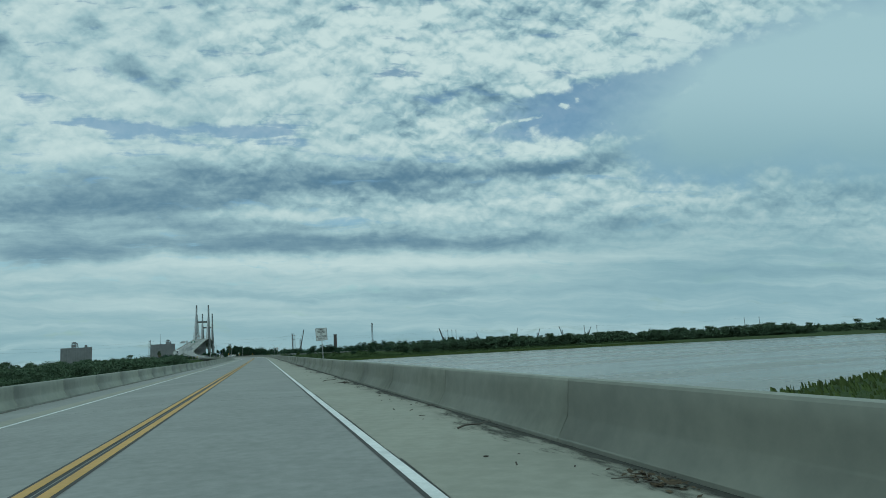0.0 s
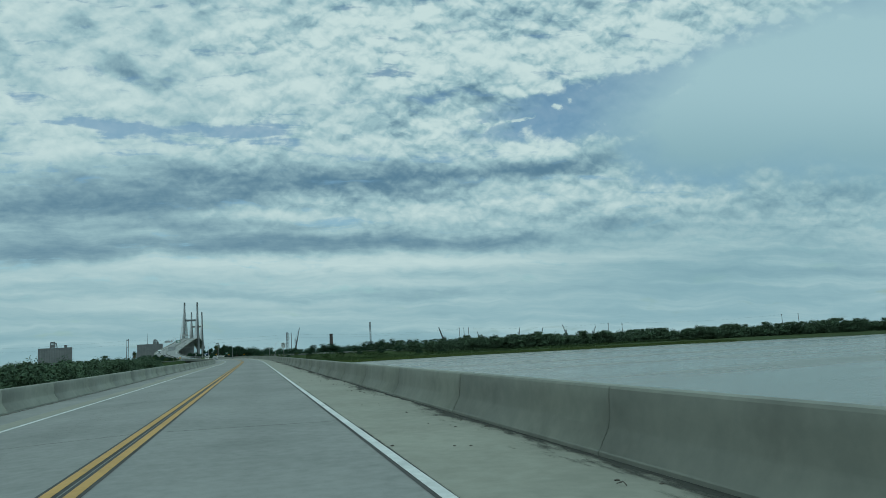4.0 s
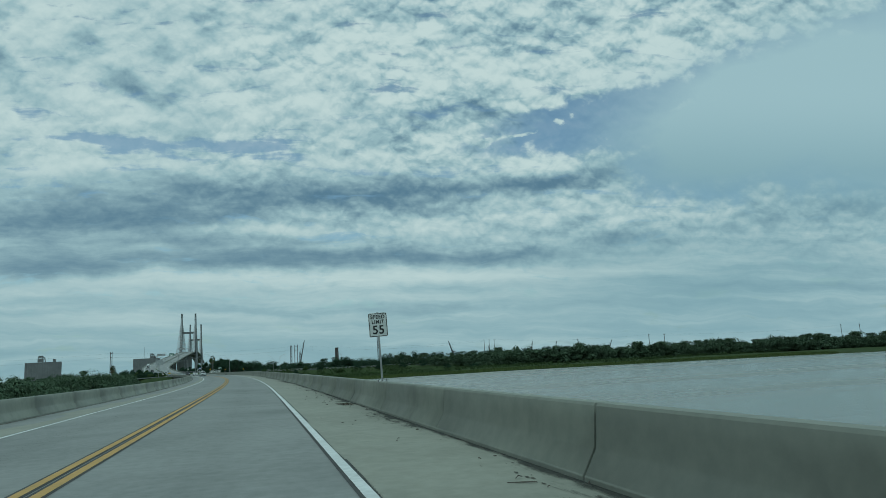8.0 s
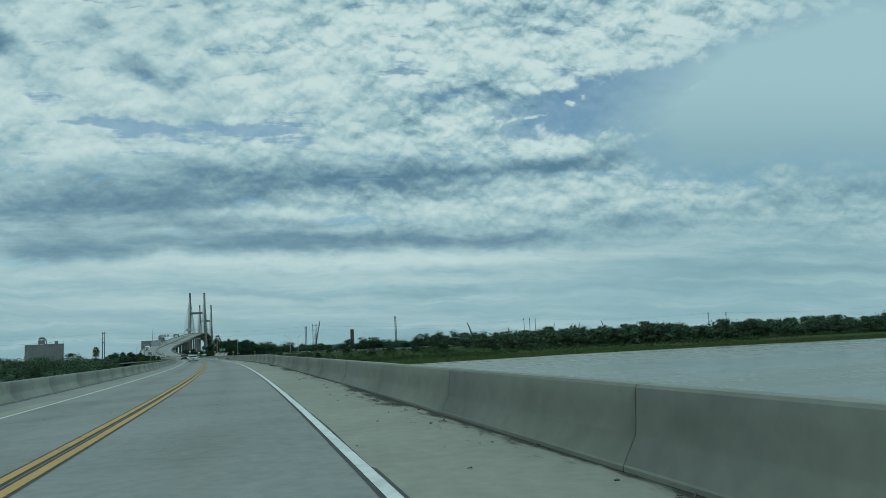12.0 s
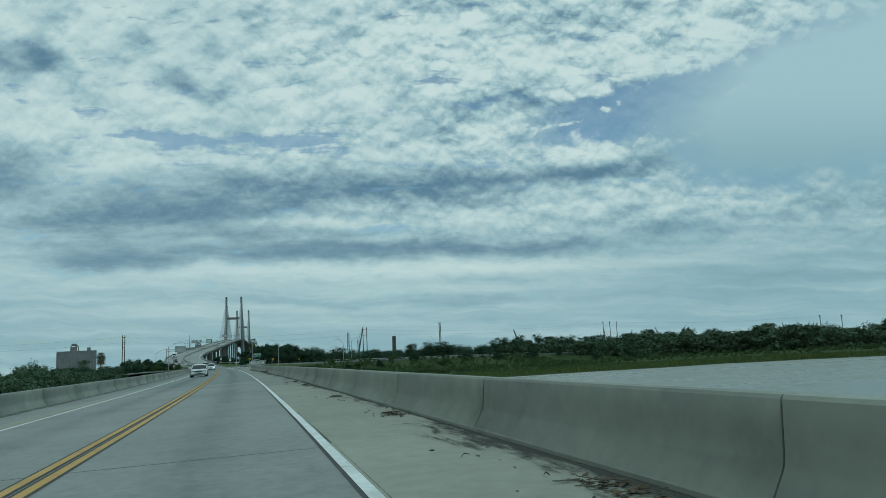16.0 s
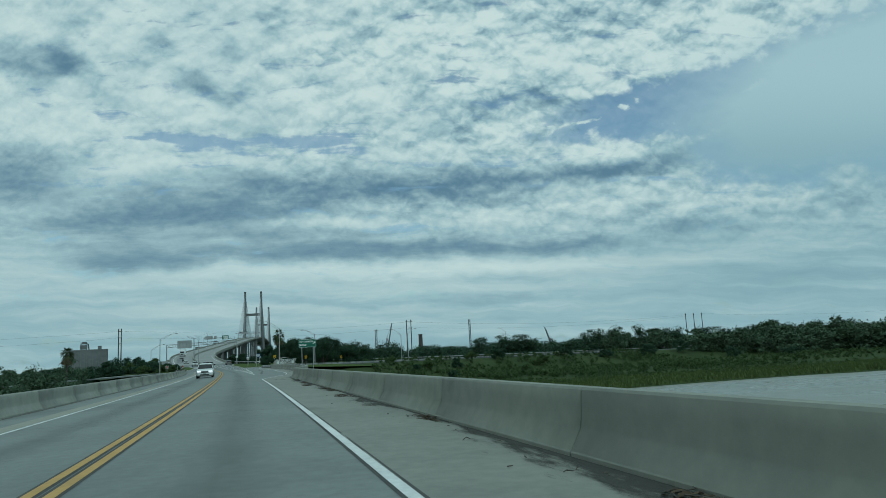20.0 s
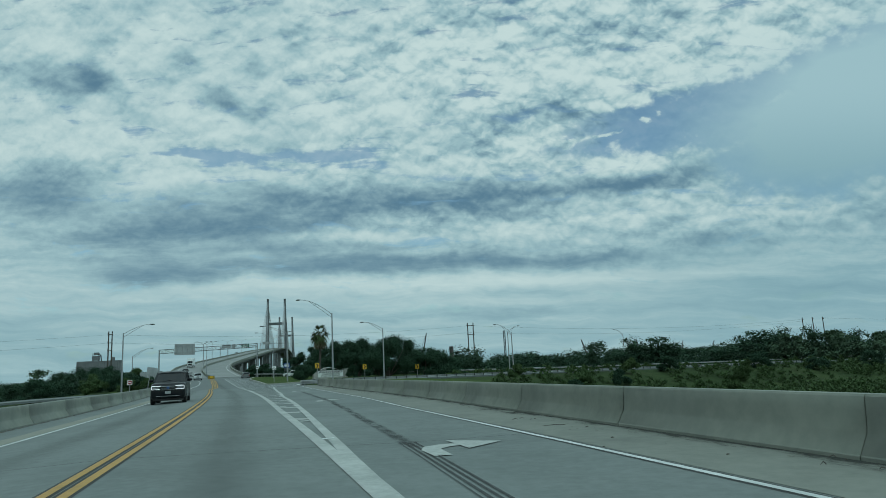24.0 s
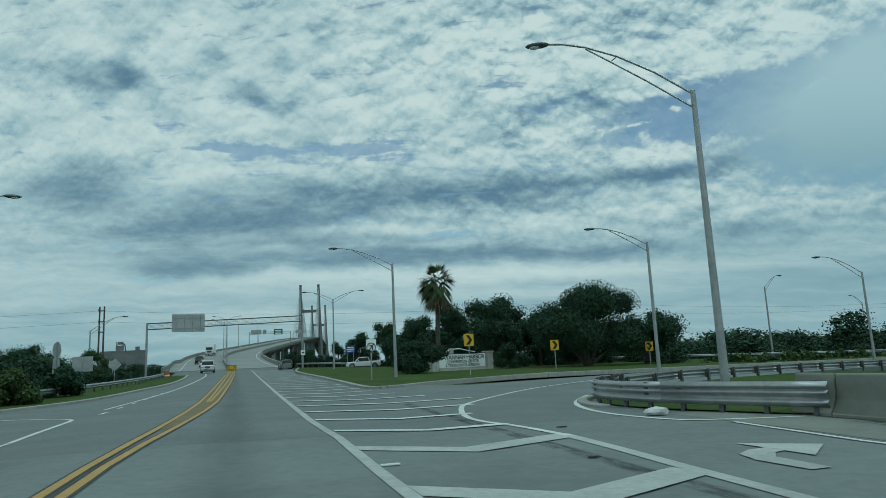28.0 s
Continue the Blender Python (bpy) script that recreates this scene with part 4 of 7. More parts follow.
def paint_line(name, pts, width, mat, up=0.012, per=5):
    line = smooth_line([on_road(q, o, up) for q, o in pts], per)
    return poly_strip(name, offset_line(line, -width / 2), offset_line(line, width / 2), mat, road)


# gore: its two edges and the hatching
GORE_L = table([(456, 3.68), (478, 3.55), (496, 3.64), (514, 3.66), (521, 3.74), (531, 3.72), (536, 3.86), (539.5, 3.8), (546, 3.88), (552, 3.94), (563, 4.05), (610, 4.5), (640, 5.0)])
GORE_R = table([(456, 3.7), (461.5, 3.76), (465, 3.9), (470.4, 4.08), (477.6, 4.35), (481, 4.47), (484, 4.58), (488.7, 4.72), (495.2, 4.87), (499, 5.04), (503, 5.36), (512.5, 5.82), (518, 6.2), (522, 6.5), (526, 6.78), (529.3, 7.0), (532, 7.35), (534.4, 7.58)])
stripe("gore_line", 456, 520, GORE_L, 0.25, WORN_WHITE, 0.010, False, 2)
stripe("gore_line", 520, 640, GORE_L, 0.18, WORN_WHITE, 0.010, False, 2)
stripe("gore_line", 457, 534.3, GORE_R, 0.22, WORN_WHITE, 0.010, False, 2)
for q in (452.0, 454.2):
    stripe("lane_dash", q, q + 0.9, 3.68, 0.2, WHITE, 0.010, False)
hatch = [472.7, 476.6, 480.3, 484.5, 488.7, 492.5, 495.8, 499.3, 503.2, 506.7, 510.3, 514.5, 518.1, 522.1, 526.0, 530.2, 534.0]
for q in hatch:
    l, r = GORE_L(q) + 0.1, GORE_R(q) - 0.1
    if r - l < 0.25:
        continue
    w = 0.60
    m = l + (r - l) * 0.45
    dip = min(1.0, (r - l) * 0.55)
    flat_paint("hatch_bar", [(q, l), (q - dip, m), (q - dip + w, m), (q + w, l)], WORN_WHITE)
    flat_paint("hatch_bar", [(q - dip, m), (q - 0.25, r), (q - 0.25 + w, r), (q - dip + w, m)], WORN_WHITE, 0.013)
for k in range(33):
    q = 537.2 + k * 3.1
    l = GORE_L(q) + 0.12
    r = float(np.interp(q, [537, 540, 543, 546, 550, 556, 640], [7.5, 7.75, 8.9, 10.3, 9.2, 8.4, 8.6]))
    m = l + (r - l) * 0.5
    flat_paint("hatch_bar", [(q, l), (q - 0.9, m), (q - 0.58, m), (q + 0.32, l)], WHITE, 0.018)
    flat_paint("hatch_bar", [(q - 0.9, m), (q - 0.8, r), (q - 0.48, r), (q - 0.58, m)], WHITE, 0.018)
# edge of the right-turn lane round to the ramp
paint_line("turn_line", [(534.0, 7.55), (536.0, 7.5), (537.6, 7.3), (539.2, 7.5), (541.7, 8.3), (543.3, 9.1), (546, 11.2), (549.6, 14.6), (553, 19.5), (556, 26)], 0.16, WHITE)
paint_line("turn_line", [(533.9, 12.6), (534.4, 11.3), (535.0, 10.5), (537.2, 10.3), (539.5, 10.9), (541.4, 11.9), (543.5, 13.5)], 0.15, WHITE)
paint_line("turn_line", [(540.0, -2.75), (543, -2.9), (546.4, -3.0), (547.4, -3.2), (548.4, -3.8), (550, -5.2), (551.5, -8)], 0.14, WHITE)
paint_line("left_edge_line", [(552, -3.0), (565, -1.9), (582, -1.4), (610, -1.5), (640, -2.9), (662, -4.6)], 0.14, WHITE)
for q in range(549, 566, 3):
    stripe("lane_dash", q, q + 1.0, lambda u: -2.6 + (u - 549) * 0.03, 0.14, WHITE, 0.012, False)
# yellow median that opens towards the crash cushion
MEDIAN = table([(528, 0.075), (535, 0.13), (540, 0.42), (546, 0.72), (552, 0.92), (575, 1.2), (600, 1.4), (640, 1.75)])
SPLIT = table([(528, 0.125), (535.5, 0.125), (540, 0.19), (546, 0.28), (552, 0.34), (575, 0.44), (600, 0.5), (636, 0.42)])
MEDIAN_PAINT = rough_mat("worn_yellow_wash", (0.13, 0.105, 0.06), (0.21, 0.16, 0.08), 6, 0.85)
for k in (-1, 1):
    stripe("yellow_line", 528, 636, lambda u, k=k: MEDIAN(u) + k * SPLIT(u), 0.13, YELLOW, 0.014, True, 3)
band("median_paint", 540, 636, lambda u: MEDIAN(u) - SPLIT(u) + 0.09, lambda u: MEDIAN(u) + SPLIT(u) - 0.09, MEDIAN_PAINT, 0.012, 0, 3, road)
for k in (-1, 1):
    band("yellow_line", 552, 636, lambda u, k=k: MEDIAN(u) + k * (SPLIT(u) - 0.28) - 0.05, lambda u, k=k: MEDIAN(u) + k * (SPLIT(u) - 0.28) + 0.05, YELLOW, 0.016, 0, 3, road)


def turn_arrow(s, off):
    """A right-turn arrow painted on the lane."""
    shaft = [(s - 1.1, off - 0.72), (s - 0.3, off - 0.72), (s + 0.15, off - 0.55), (s + 0.38, off - 0.2), (s + 0.42, off + 0.15), (s + 0.1, off + 0.15), (s + 0.02, off - 0.1), (s - 0.25, off - 0.36), (s - 1.1, off - 0.42)]
    flat_paint("turn_arrow", shaft, WORN_WHITE, 0.014)
    flat_paint("turn_arrow", [(s + 0.95, off + 0.1), (s + 0.25, off + 0.95), (s - 0.4, off + 0.1)], WORN_WHITE, 0.016)


turn_arrow(463.7, 5.78)
turn_arrow(486.5, 6.5)
turn_arrow(508.3, 7.35)
turn_arrow(530.75, 8.85)
# ribbed tyre marks in the turn lane
SKID_LINE = table([(463, 5.0), (467, 5.3), (471, 5.5), (478, 6.0), (481, 6.15), (486, 6.5), (494, 6.68), (502, 7.08), (507, 7.3)])
decal("tyre_mark", 455.5, 464.8, lambda q: 4.28 + (q - 455.5) * 0.075, lambda q: 4.70 + (q - 455.5) * 0.075, RIBBED, 0.007)
decal("tyre_mark", 464, 506, lambda q: SKID_LINE(q) - 0.2, lambda q: SKID_LINE(q) + 0.2, RUBBER_FILM, 0.007)
decal("tyre_mark", 527, 545, lambda q: 6.2 + (q - 527) * 0.06, lambda q: 6.6 + (q - 527) * 0.06, RUBBER_FILM, 0.007)
stud = None
for q, o in ((466.2, 3.85), (471.7, 3.87), (481.5, 3.85), (481.5, 4.38), (486.3, 3.85), (486.3, 4.5), (496.0, 3.78), (496.0, 4.78), (501.35, 3.87), (501.3, 5.06), (516.1, 3.92), (516.0, 5.9), (521.3, 4.0), (521.2, 6.38), (526.9, 6.86), (532.3, 3.98)):
    m = road_pose(q, o, 0.018)
    if stud is None:
        stud = part("road_stud", box(B(), (0.26, 0.1, 0.025), None, 0.008), WHITE, road, "", m)
    else:
        c = new("road_stud", stud.data)
        c.parent, c.matrix_basis = road, m
# ---- kerbs and the grass island with the monument sign ----
kerb_line = smooth_line([on_road(640, 13.2, 0), on_road(610, 9.8, 0), on_road(580, 9.2, 0), on_road(567, 8.9, 0), on_road(560, 8.7, 0), on_road(557.2, 9.0, 0), on_road(557.5, 10.5, 0), on_road(559.5, 13, 0), on_road(561.0, 16, 0)]
                        + [STATION * Vector((-19.5, 562.5, 0.1)), STATION * Vector((-13, 565.5, 0)), STATION * Vector((0, 572, -0.2)), STATION * Vector((25, 583.5, -0.55))], 4)


def kerb(line, label):
    top = holder("kerb", Matrix(), label, "kerb", kind="structure")
    d = 0.0
    for a, b in zip(line, line[1:]):
        n = max(1, int((b - a).length / 2.4))
        for i in range(n):
            p, q = a.lerp(b, i / n), a.lerp(b, (i + 1) / n)
            t = (q - p).normalized()
            m = Matrix.Translation((p + q) / 2 + Vector((0, 0, -0.02))) @ t.to_track_quat("Y", "Z").to_matrix().to_4x4()
            bm = box(B(), (0.32, (q - p).length - 0.012, 0.30), m, 0.02)
            part("kerb_stone", bm, KERB, top)
    return top


kerb(kerb_line, "worn pale concrete kerb round the grass island")
inner = offset_line(kerb_line, 0.0, 0.10)
verts = [p + Vector((0, 0, 0.0)) for p in inner] + [STATION * Vector((12, 604, 0.0)), STATION * Vector((-12, 612, 0.3)), STATION * Vector((-36, 640, 1.0))]
isl = raw("grass_island", verts, [tuple(range(len(verts)))], GRASS)
tagged(isl, "mown green grass island beside the junction", "grass", kind="structure")
lk = smooth_line([on_road(555, -8.6, 0), on_road(562, -5.7, 0), on_road(572, -4.2, 0), on_road(583, -3.2, 0), on_road(600, -3.4, 0), on_road(618, -4.2, 0)], 4)
kerb(lk, "low pale concrete kerb beside the merging lane")
lg = [p + Vector((0, 0, 0.08)) for p in lk] + [on_road(630, -9, 0.1), on_road(600, -11, 0.1), on_road(575, -14, 0.05), on_road(558, -14, 0.05)]
tagged(raw("grass_verge", lg, [tuple(range(len(lg)))][::-1], GRASS), "strip of mown grass beside the road", "grass", kind="structure")


# ---- guard rails ----
RAIL_SHAPE = [(0.0, 0.46), (0.02, 0.50), (0.075, 0.535), (0.075, 0.565), (0.012, 0.60), (0.0, 0.615), (0.012, 0.63), (0.075, 0.665), (0.075, 0.695), (0.02, 0.73), (0.0, 0.77)]


def guard_rail(line, label, face=1, thrie=False, spacing=1.9, lift=0.0):
    """W-beam rail on steel posts along a line of points on the ground; face: +1 shows its waves to the right of travel."""
    top = holder("guard_rail", Matrix(), label, "guard rail", "guard rails")
    shape = RAIL_SHAPE if not thrie else [(d, h - 0.19) for d, h in RAIL_SHAPE[:6]] + [(d, h) for d, h in RAIL_SHAPE[1:]]
    n = len(shape)
    total, at_len = 0.0, [0.0]
    for a, b in zip(line, line[1:]):
        total += (b - a).length
        at_len.append(total)

    def spot(d):
        i = min(len(line) - 2, max(0, int(np.searchsorted(at_len, d)) - 1))
        k = (d - at_len[i]) / max(1e-6, at_len[i + 1] - at_len[i])
        t = (line[i + 1] - line[i]).normalized()
        return line[i].lerp(line[i + 1], k), t
    d = 0.0
    while d < total - 0.1:
        e = min(d + 3.81, total)
        verts, faces = [], []
        steps = 3
        for i in range(steps + 1):
            p, t = spot(d + (e - d) * i / steps)
            side = Vector((t.y, -t.x, 0)).normalized() * face
            for out, h in shape:
                verts.append(p + side * (out + 0.12) + Vector((0, 0, h + lift)))
        for i in range(steps):
            for j in range(n - 1):
                a = i * n + j
                faces.append((a, a + 1, a + n + 1, a + n))
        ob = raw("beam", verts, faces, STEEL, top, "", True)
        sol = ob.modifiers.new("thick", "SOLIDIFY")
        sol.thickness = 0.006
        d = e
    d = 0.3
    post_mesh = None
    while d < total:
        p, t = spot(d)
        m = Matrix.Translation(p) @ Matrix.Rotation(math.atan2(t.y, t.x), 4, "Z")
        if post_mesh is None:
            bm = B()
            for w in (((0.006, 0.09, 1.0), (0, 0, 0.28)), ((0.1, 0.008, 1.0), (0, 0.045, 0.28)), ((0.1, 0.008, 1.0), (0, -0.045, 0.28))):
                box(bm, w[0], at(*w[1]))
            post_mesh = part("post", bm, DARK_STEEL, top, "", m @ at(0, 0, lift))
            bm = box(B(), (0.14, 0.08, 0.3), at(0, -0.075 * face, 0.6), 0.01)
            block = part("spacer_block", bm, WOOD_POLE, top, "", m @ at(0, 0, lift))
        else:
            for src in (post_mesh, block):
                o = new(src.name.split(".")[0], src.data)
                o.parent, o.matrix_basis = top, m @ at(0, 0, lift)
        d += spacing
    return top


nose = smooth_line([on_road(533.6, 12.95, 0), on_road(535.8, 12.1, 0), on_road(537.8, 11.6, 0), on_road(539.8, 11.8, 0), on_road(541.4, 12.7, 0), on_road(543.0, 14.6, 0)], 5)
inner_rail = nose + smooth_line([STATION * Vector((-18.6, 546.0, 0)), STATION * Vector((-11, 550.5, -0.1)), STATION * Vector((-3, 554.5, -0.25)), STATION * Vector((15, 563.5, -0.5)), STATION * Vector((42, 575.5, -0.9)), STATION * Vector((82, 590.5, -1.4))], 5)
guard_rail([p for p in nose], "galvanised steel guard rail curving round the barrier end", -1, True, 1.0, -0.10)
guard_rail([nose[-1] + Vector((0, 0, 0.05))] + inner_rail[len(nose):], "long galvanised guard rail along the inside of the ramp", -1, False, 1.9, -0.27)
verge = [p + Vector((0, 0, 0.04)) for p in nose] + [STATION * Vector((-16, 547.5, 0.06)), STATION * Vector((-8, 552, -0.1)), STATION * Vector((6, 548, -1.2)), STATION * Vector((-8, 538, -0.6)), on_road(535.5, 16.5, 0.06), on_road(533.9, 13.0, 0.10)]
tagged(raw("grass_verge", verge, [tuple(range(len(verge)))], GRASS), "mown grass inside the curving guard rail", "grass", kind="structure")
kerb(offset_line(nose[12:], -0.45, -0.05), "low pale concrete kerb under the curving guard rail")
outer_line = smooth_line([on_road(662, 15.5, -0.2), on_road(640, 19.5, 0), STATION * Vector((-30, 632, 0.7)), STATION * Vector((-14, 616, 0.4)), STATION * Vector((8, 600, -0.1)), STATION * Vector((34, 599, -0.6)), STATION * Vector((78, 611, -1.2)), STATION * Vector((128, 626, -1.7)), STATION * Vector((215, 645, -2.3)), STATION * Vector((330, 660, -2.9))], 6)
guard_rail(outer_line, "long galvanised guard rail behind the outer edge of the ramp", 1, False, 3.8)
guard_rail(smooth_line([on_road(535.2, -6.0, 0), on_road(540, -6.6, 0), on_road(545.5, -8.2, -0.05)], 4), "short galvanised guard rail at the barrier end", 1, True, 1.2)
guard_rail(smooth_line([on_road(564, -9.0, -0.1), on_road(570, -8.4, -0.1), on_road(582, -6.9, -0.08), on_road(600, -6.5, -0.08), on_road(622, -7.2, 0), on_road(660, -9.6, 0)], 5), "galvanised guard rail leading to the flyover", 1, False, 1.9)


# ---- lamp posts ----
def lamp_post(x, y, top_z, arms, reach=3.6, rise=1.5, group="tall lamp posts"):
    """Steel lamp post with trussed arms; arms: directions in degrees from +x."""
    p = ground_at(x, y)
    h = top_z - p.z
    lp = holder("lamp_post", Matrix.Translation(p), "tall galvanised steel lamp post with a trussed arm" if len(arms) == 1 else "tall galvanised steel lamp post with two trussed arms", "lamp post", group)
    part("base_plate", box(B(), (0.38, 0.38, 0.05), at(0, 0, 0.02), 0.01), STEEL, lp)
    part("shaft", rod(B(), (0, 0, 0), (0, 0, h + 0.1), 0.125, 0.075, 12), STEEL, lp)
    part("cap", bmesh_dome(0.08, h + 0.1), STEEL, lp)
    for a in arms:
        c, q = math.cos(radians(a)), math.sin(radians(a))
        up = [(c * reach * k, q * reach * k, h + rise * (1 - (1 - k) ** 1.7)) for k in (0.0, 0.25, 0.5, 0.72, 0.88, 1.0)]
        lo = [(c * reach * k, q * reach * k, h - 0.45 + (rise * (1 - (1 - 0.72) ** 1.7) + 0.40) * (k / 0.72) ** 0.95) for k in (0.0, 0.3, 0.55, 0.72)]
        part("upper_arm", bent(B(), up, [0.035] * 6), STEEL, lp)
        part("lower_arm", bent(B(), lo, [0.03] * 4), STEEL, lp)
        part("strut", rod(B(), up[2], lo[2] if lo[2][2] < up[2][2] else lo[1], 0.018), STEEL, lp)
        bm = B()
        m = Matrix.Translation((c * (reach + 0.3), q * (reach + 0.3), h + rise + 0.0)) @ Matrix.Rotation(radians(a), 4, "Z")
        bmesh.ops.create_uvsphere(bm, u_segments=12, v_segments=8, radius=1.0, matrix=m @ Matrix.Diagonal((0.38, 0.16, 0.085, 1)))
        head = part("lamp_head", bm, DARK_STEEL, lp, "grey cobra-head lamp")
        bm = B()
        bmesh.ops.create_uvsphere(bm, u_segments=10, v_segments=6, radius=1.0, matrix=m @ at(0.08, 0, -0.04) @ Matrix.Diagonal((0.2, 0.12, 0.075, 1)))
        part("lens", bm, SIGN_WHITE, head)
    return lp


def bmesh_dome(r, z):
    bm = B()
    bmesh.ops.create_uvsphere(bm, u_segments=10, v_segments=6, radius=r, matrix=at(0, 0, z) @ Matrix.Diagonal((1, 1, 0.5, 1)))
    return bm


lamp_post(-20.1, 540.5, 8.75, [165], 4.2, 2.1)
lamp_post(-28.3, 571.1, 8.30, [175], 4.0, 1.4)
lamp_post(-12.3, 562.9, 7.95, [160], 3.2, 1.3)
lamp_post(17.4, 598.7, 8.20, [20], 2.6, 1.5)
lamp_post(12.6, 576.2, 7.10, [145], 3.0, 1.75)
lamp_post(-49.1, 551.8, 7.95, [22], 3.4, 1.35)
lamp_post(-65.2, 611.3, 6.90, [18], 3.6, 1.8)
lamp_post(-35.2, 615.7, 10.2, [175, 5], 3.6, 1.2)
lamp_post(62.0, 640.0, 8.4, [200], 3.0, 1.4)


# ---- signs ----
def letters(text, size, mat, parent, m, spacing=1.0, align="CENTER", bold=0.018):
    """Raised flat lettering with the built-in font, as a mesh."""
    cu = bpy.data.curves.new("lettering", "FONT")
    cu.body, cu.size, cu.align_x, cu.align_y, cu.extrude, cu.space_character = text, size, align, "CENTER", 0.002, spacing
    cu.offset = size * bold
    tmp = bpy.data.objects.new("lettering", cu)
    me = bpy.data.meshes.new_from_object(tmp)
    bpy.data.objects.remove(tmp)
    me.materials.clear()
    me.materials.append(mat)
    ob = new("lettering", me)
    ob.parent, ob.matrix_basis = parent, m
    return ob


def plate(bm, w, h, r, thick, m):
    """A sheet with rounded corners in the local xz plane, facing -y."""
    pts = []
    for cx, cz, a0 in ((w / 2 - r, h / 2 - r, 0), (-w / 2 + r, h / 2 - r, 90), (-w / 2 + r, -h / 2 + r, 180), (w / 2 - r, -h / 2 + r, 270)):
        for k in range(4):
            a = radians(a0 + 30 * k)
            pts.append((cx + r * math.cos(a), cz + r * math.sin(a)))
    f = [bm.verts.new(m @ Vector((x, -thick / 2, z))) for x, z in pts]
    g = [bm.verts.new(m @ Vector((x, thick / 2, z))) for x, z in pts]
    bm.faces.new(f)
    bm.faces.new(g[::-1])
    n = len(pts)
    for i in range(n):
        bm.faces.new((f[i], f[(i + 1) % n], g[(i + 1) % n], g[i]))
    return bm


FLAT = Matrix.Rotation(radians(90), 4, "X")


def perforated_post(bm, h, z0=0.0):
    box(bm, (0.05, 0.05, h), at(0, 0, z0 + h / 2), 0.004)
    return bm


def speed_board(s, w, h, bottom, rows, label, lean=-3.0):
    """A white road sign on a perforated post bolted to the barrier top."""
    m = road_pose(s, 6.16, 0) @ at(0, 0, 0.795)
    m = m @ Matrix.Rotation(radians(lean), 4, "Y")
    sg = holder("road_sign", m, label, "road sign", "signs on the barrier")
    part("foot_plate", box(B(), (0.30, 0.14, 0.015), at(0, 0, 0.008)), STEEL, sg)
    for x in (-0.12, 0.12):
        part("bolt", rod(B(), (x, 0, 0), (x, 0, 0.08), 0.014), DARK_STEEL, sg)
    post = part("post", perforated_post(B(), bottom + h + 0.02), STEEL, sg, "perforated square steel post")
    hm = B()
    for k in range(int((bottom + 0.02) / 0.05)):
        rod(hm, (0, -0.0262, 0.04 + k * 0.05), (0, -0.0255, 0.04 + k * 0.05), 0.008, 0.008, 6)
    part("punched_holes", hm, SIGN_BLACK, post)
    pl = part("plate", plate(B(), w, h, 0.045, 0.006, at(0, -0.032, bottom + h / 2)), SIGN_SHADED, sg)
    bd = B()
    t = 0.016
    for dx, dz, sx, sz in ((0, h / 2 - 0.022, w - 0.09, t), (0, -h / 2 + 0.022, w - 0.09, t), (w / 2 - 0.022, 0, t, h - 0.09), (-w / 2 + 0.022, 0, t, h - 0.09)):
        box(bd, (sx, 0.002, sz), at(dx, -0.0365, bottom + h / 2 + dz))
    for dx in (-1, 1):
        for dz in (-1, 1):
            box(bd, (0.04, 0.002, t), at(dx * (w / 2 - 0.034), -0.0365, bottom + h / 2 + dz * (h / 2 - 0.034)) @ Matrix.Rotation(radians(45 * dx * dz), 4, "Y"))
    part("border", bd, SIGN_BLACK, pl)
    for text, size, z in rows:
        letters(text, size, SIGN_BLACK, pl, at(0, -0.037, bottom + h * z) @ FLAT @ Matrix.Diagonal((0.74 if len(text) > 5 or len(rows) > 4 else 0.98, 1, 1, 1)), 1.08)
    for z in (0.07, 0.93):
        part("bolt", rod(B(), (0, -0.038, bottom + h * z), (0, -0.034, bottom + h * z), 0.01), STEEL, sg)
    return sg


speed_board(42.35, 0.76, 0.84, 1.22, [("SPEED", 0.155, 0.855), ("CHECKED", 0.155, 0.675), ("BY", 0.155, 0.50), ("DETECTION", 0.155, 0.32), ("DEVICES", 0.155, 0.145)],
            "white speed checked sign on a perforated steel post")
speed_board(168.4, 0.57, 0.72, 1.33, [("SPEED", 0.155, 0.83), ("LIMIT", 0.155, 0.62), ("55", 0.36, 0.28)], "white speed limit sign on a perforated steel post", -2.5)


def bars_sign(name, m, w, h, post_h, face, bars, bar_mat, label, posts=1, back=False, diamond=False, group=""):
    """A sign on one or two posts; bars: x, z, width, height of plain bars on its face."""
    sg = holder(name, m, label, "road sign", group)
    xs = [0.0] if posts == 1 else [-w * 0.32, w * 0.32]
    for x in xs:
        part("post", box(B(), (0.07, 0.07, post_h + h * 0.8), at(x, 0, (post_h + h * 0.8) / 2)), STEEL, sg)
    turn = Matrix.Rotation(radians(45), 4, "Y") if diamond else Matrix()
    c = at(0, -0.05 if not back else 0.05, post_h + h / 2)
    pl = part("plate", plate(B(), w, h, min(w, h) * 0.06, 0.012, c @ turn), SIGN_BACK if back else face, sg)
    y = -0.058
    if bars:
        bm = B()
        for bx, bz, bw, bh in bars:
            box(bm, (bw, 0.003, bh), at(bx, y, post_h + h / 2 + bz))
        part("writing_bars", bm, bar_mat, pl)
    return sg, pl


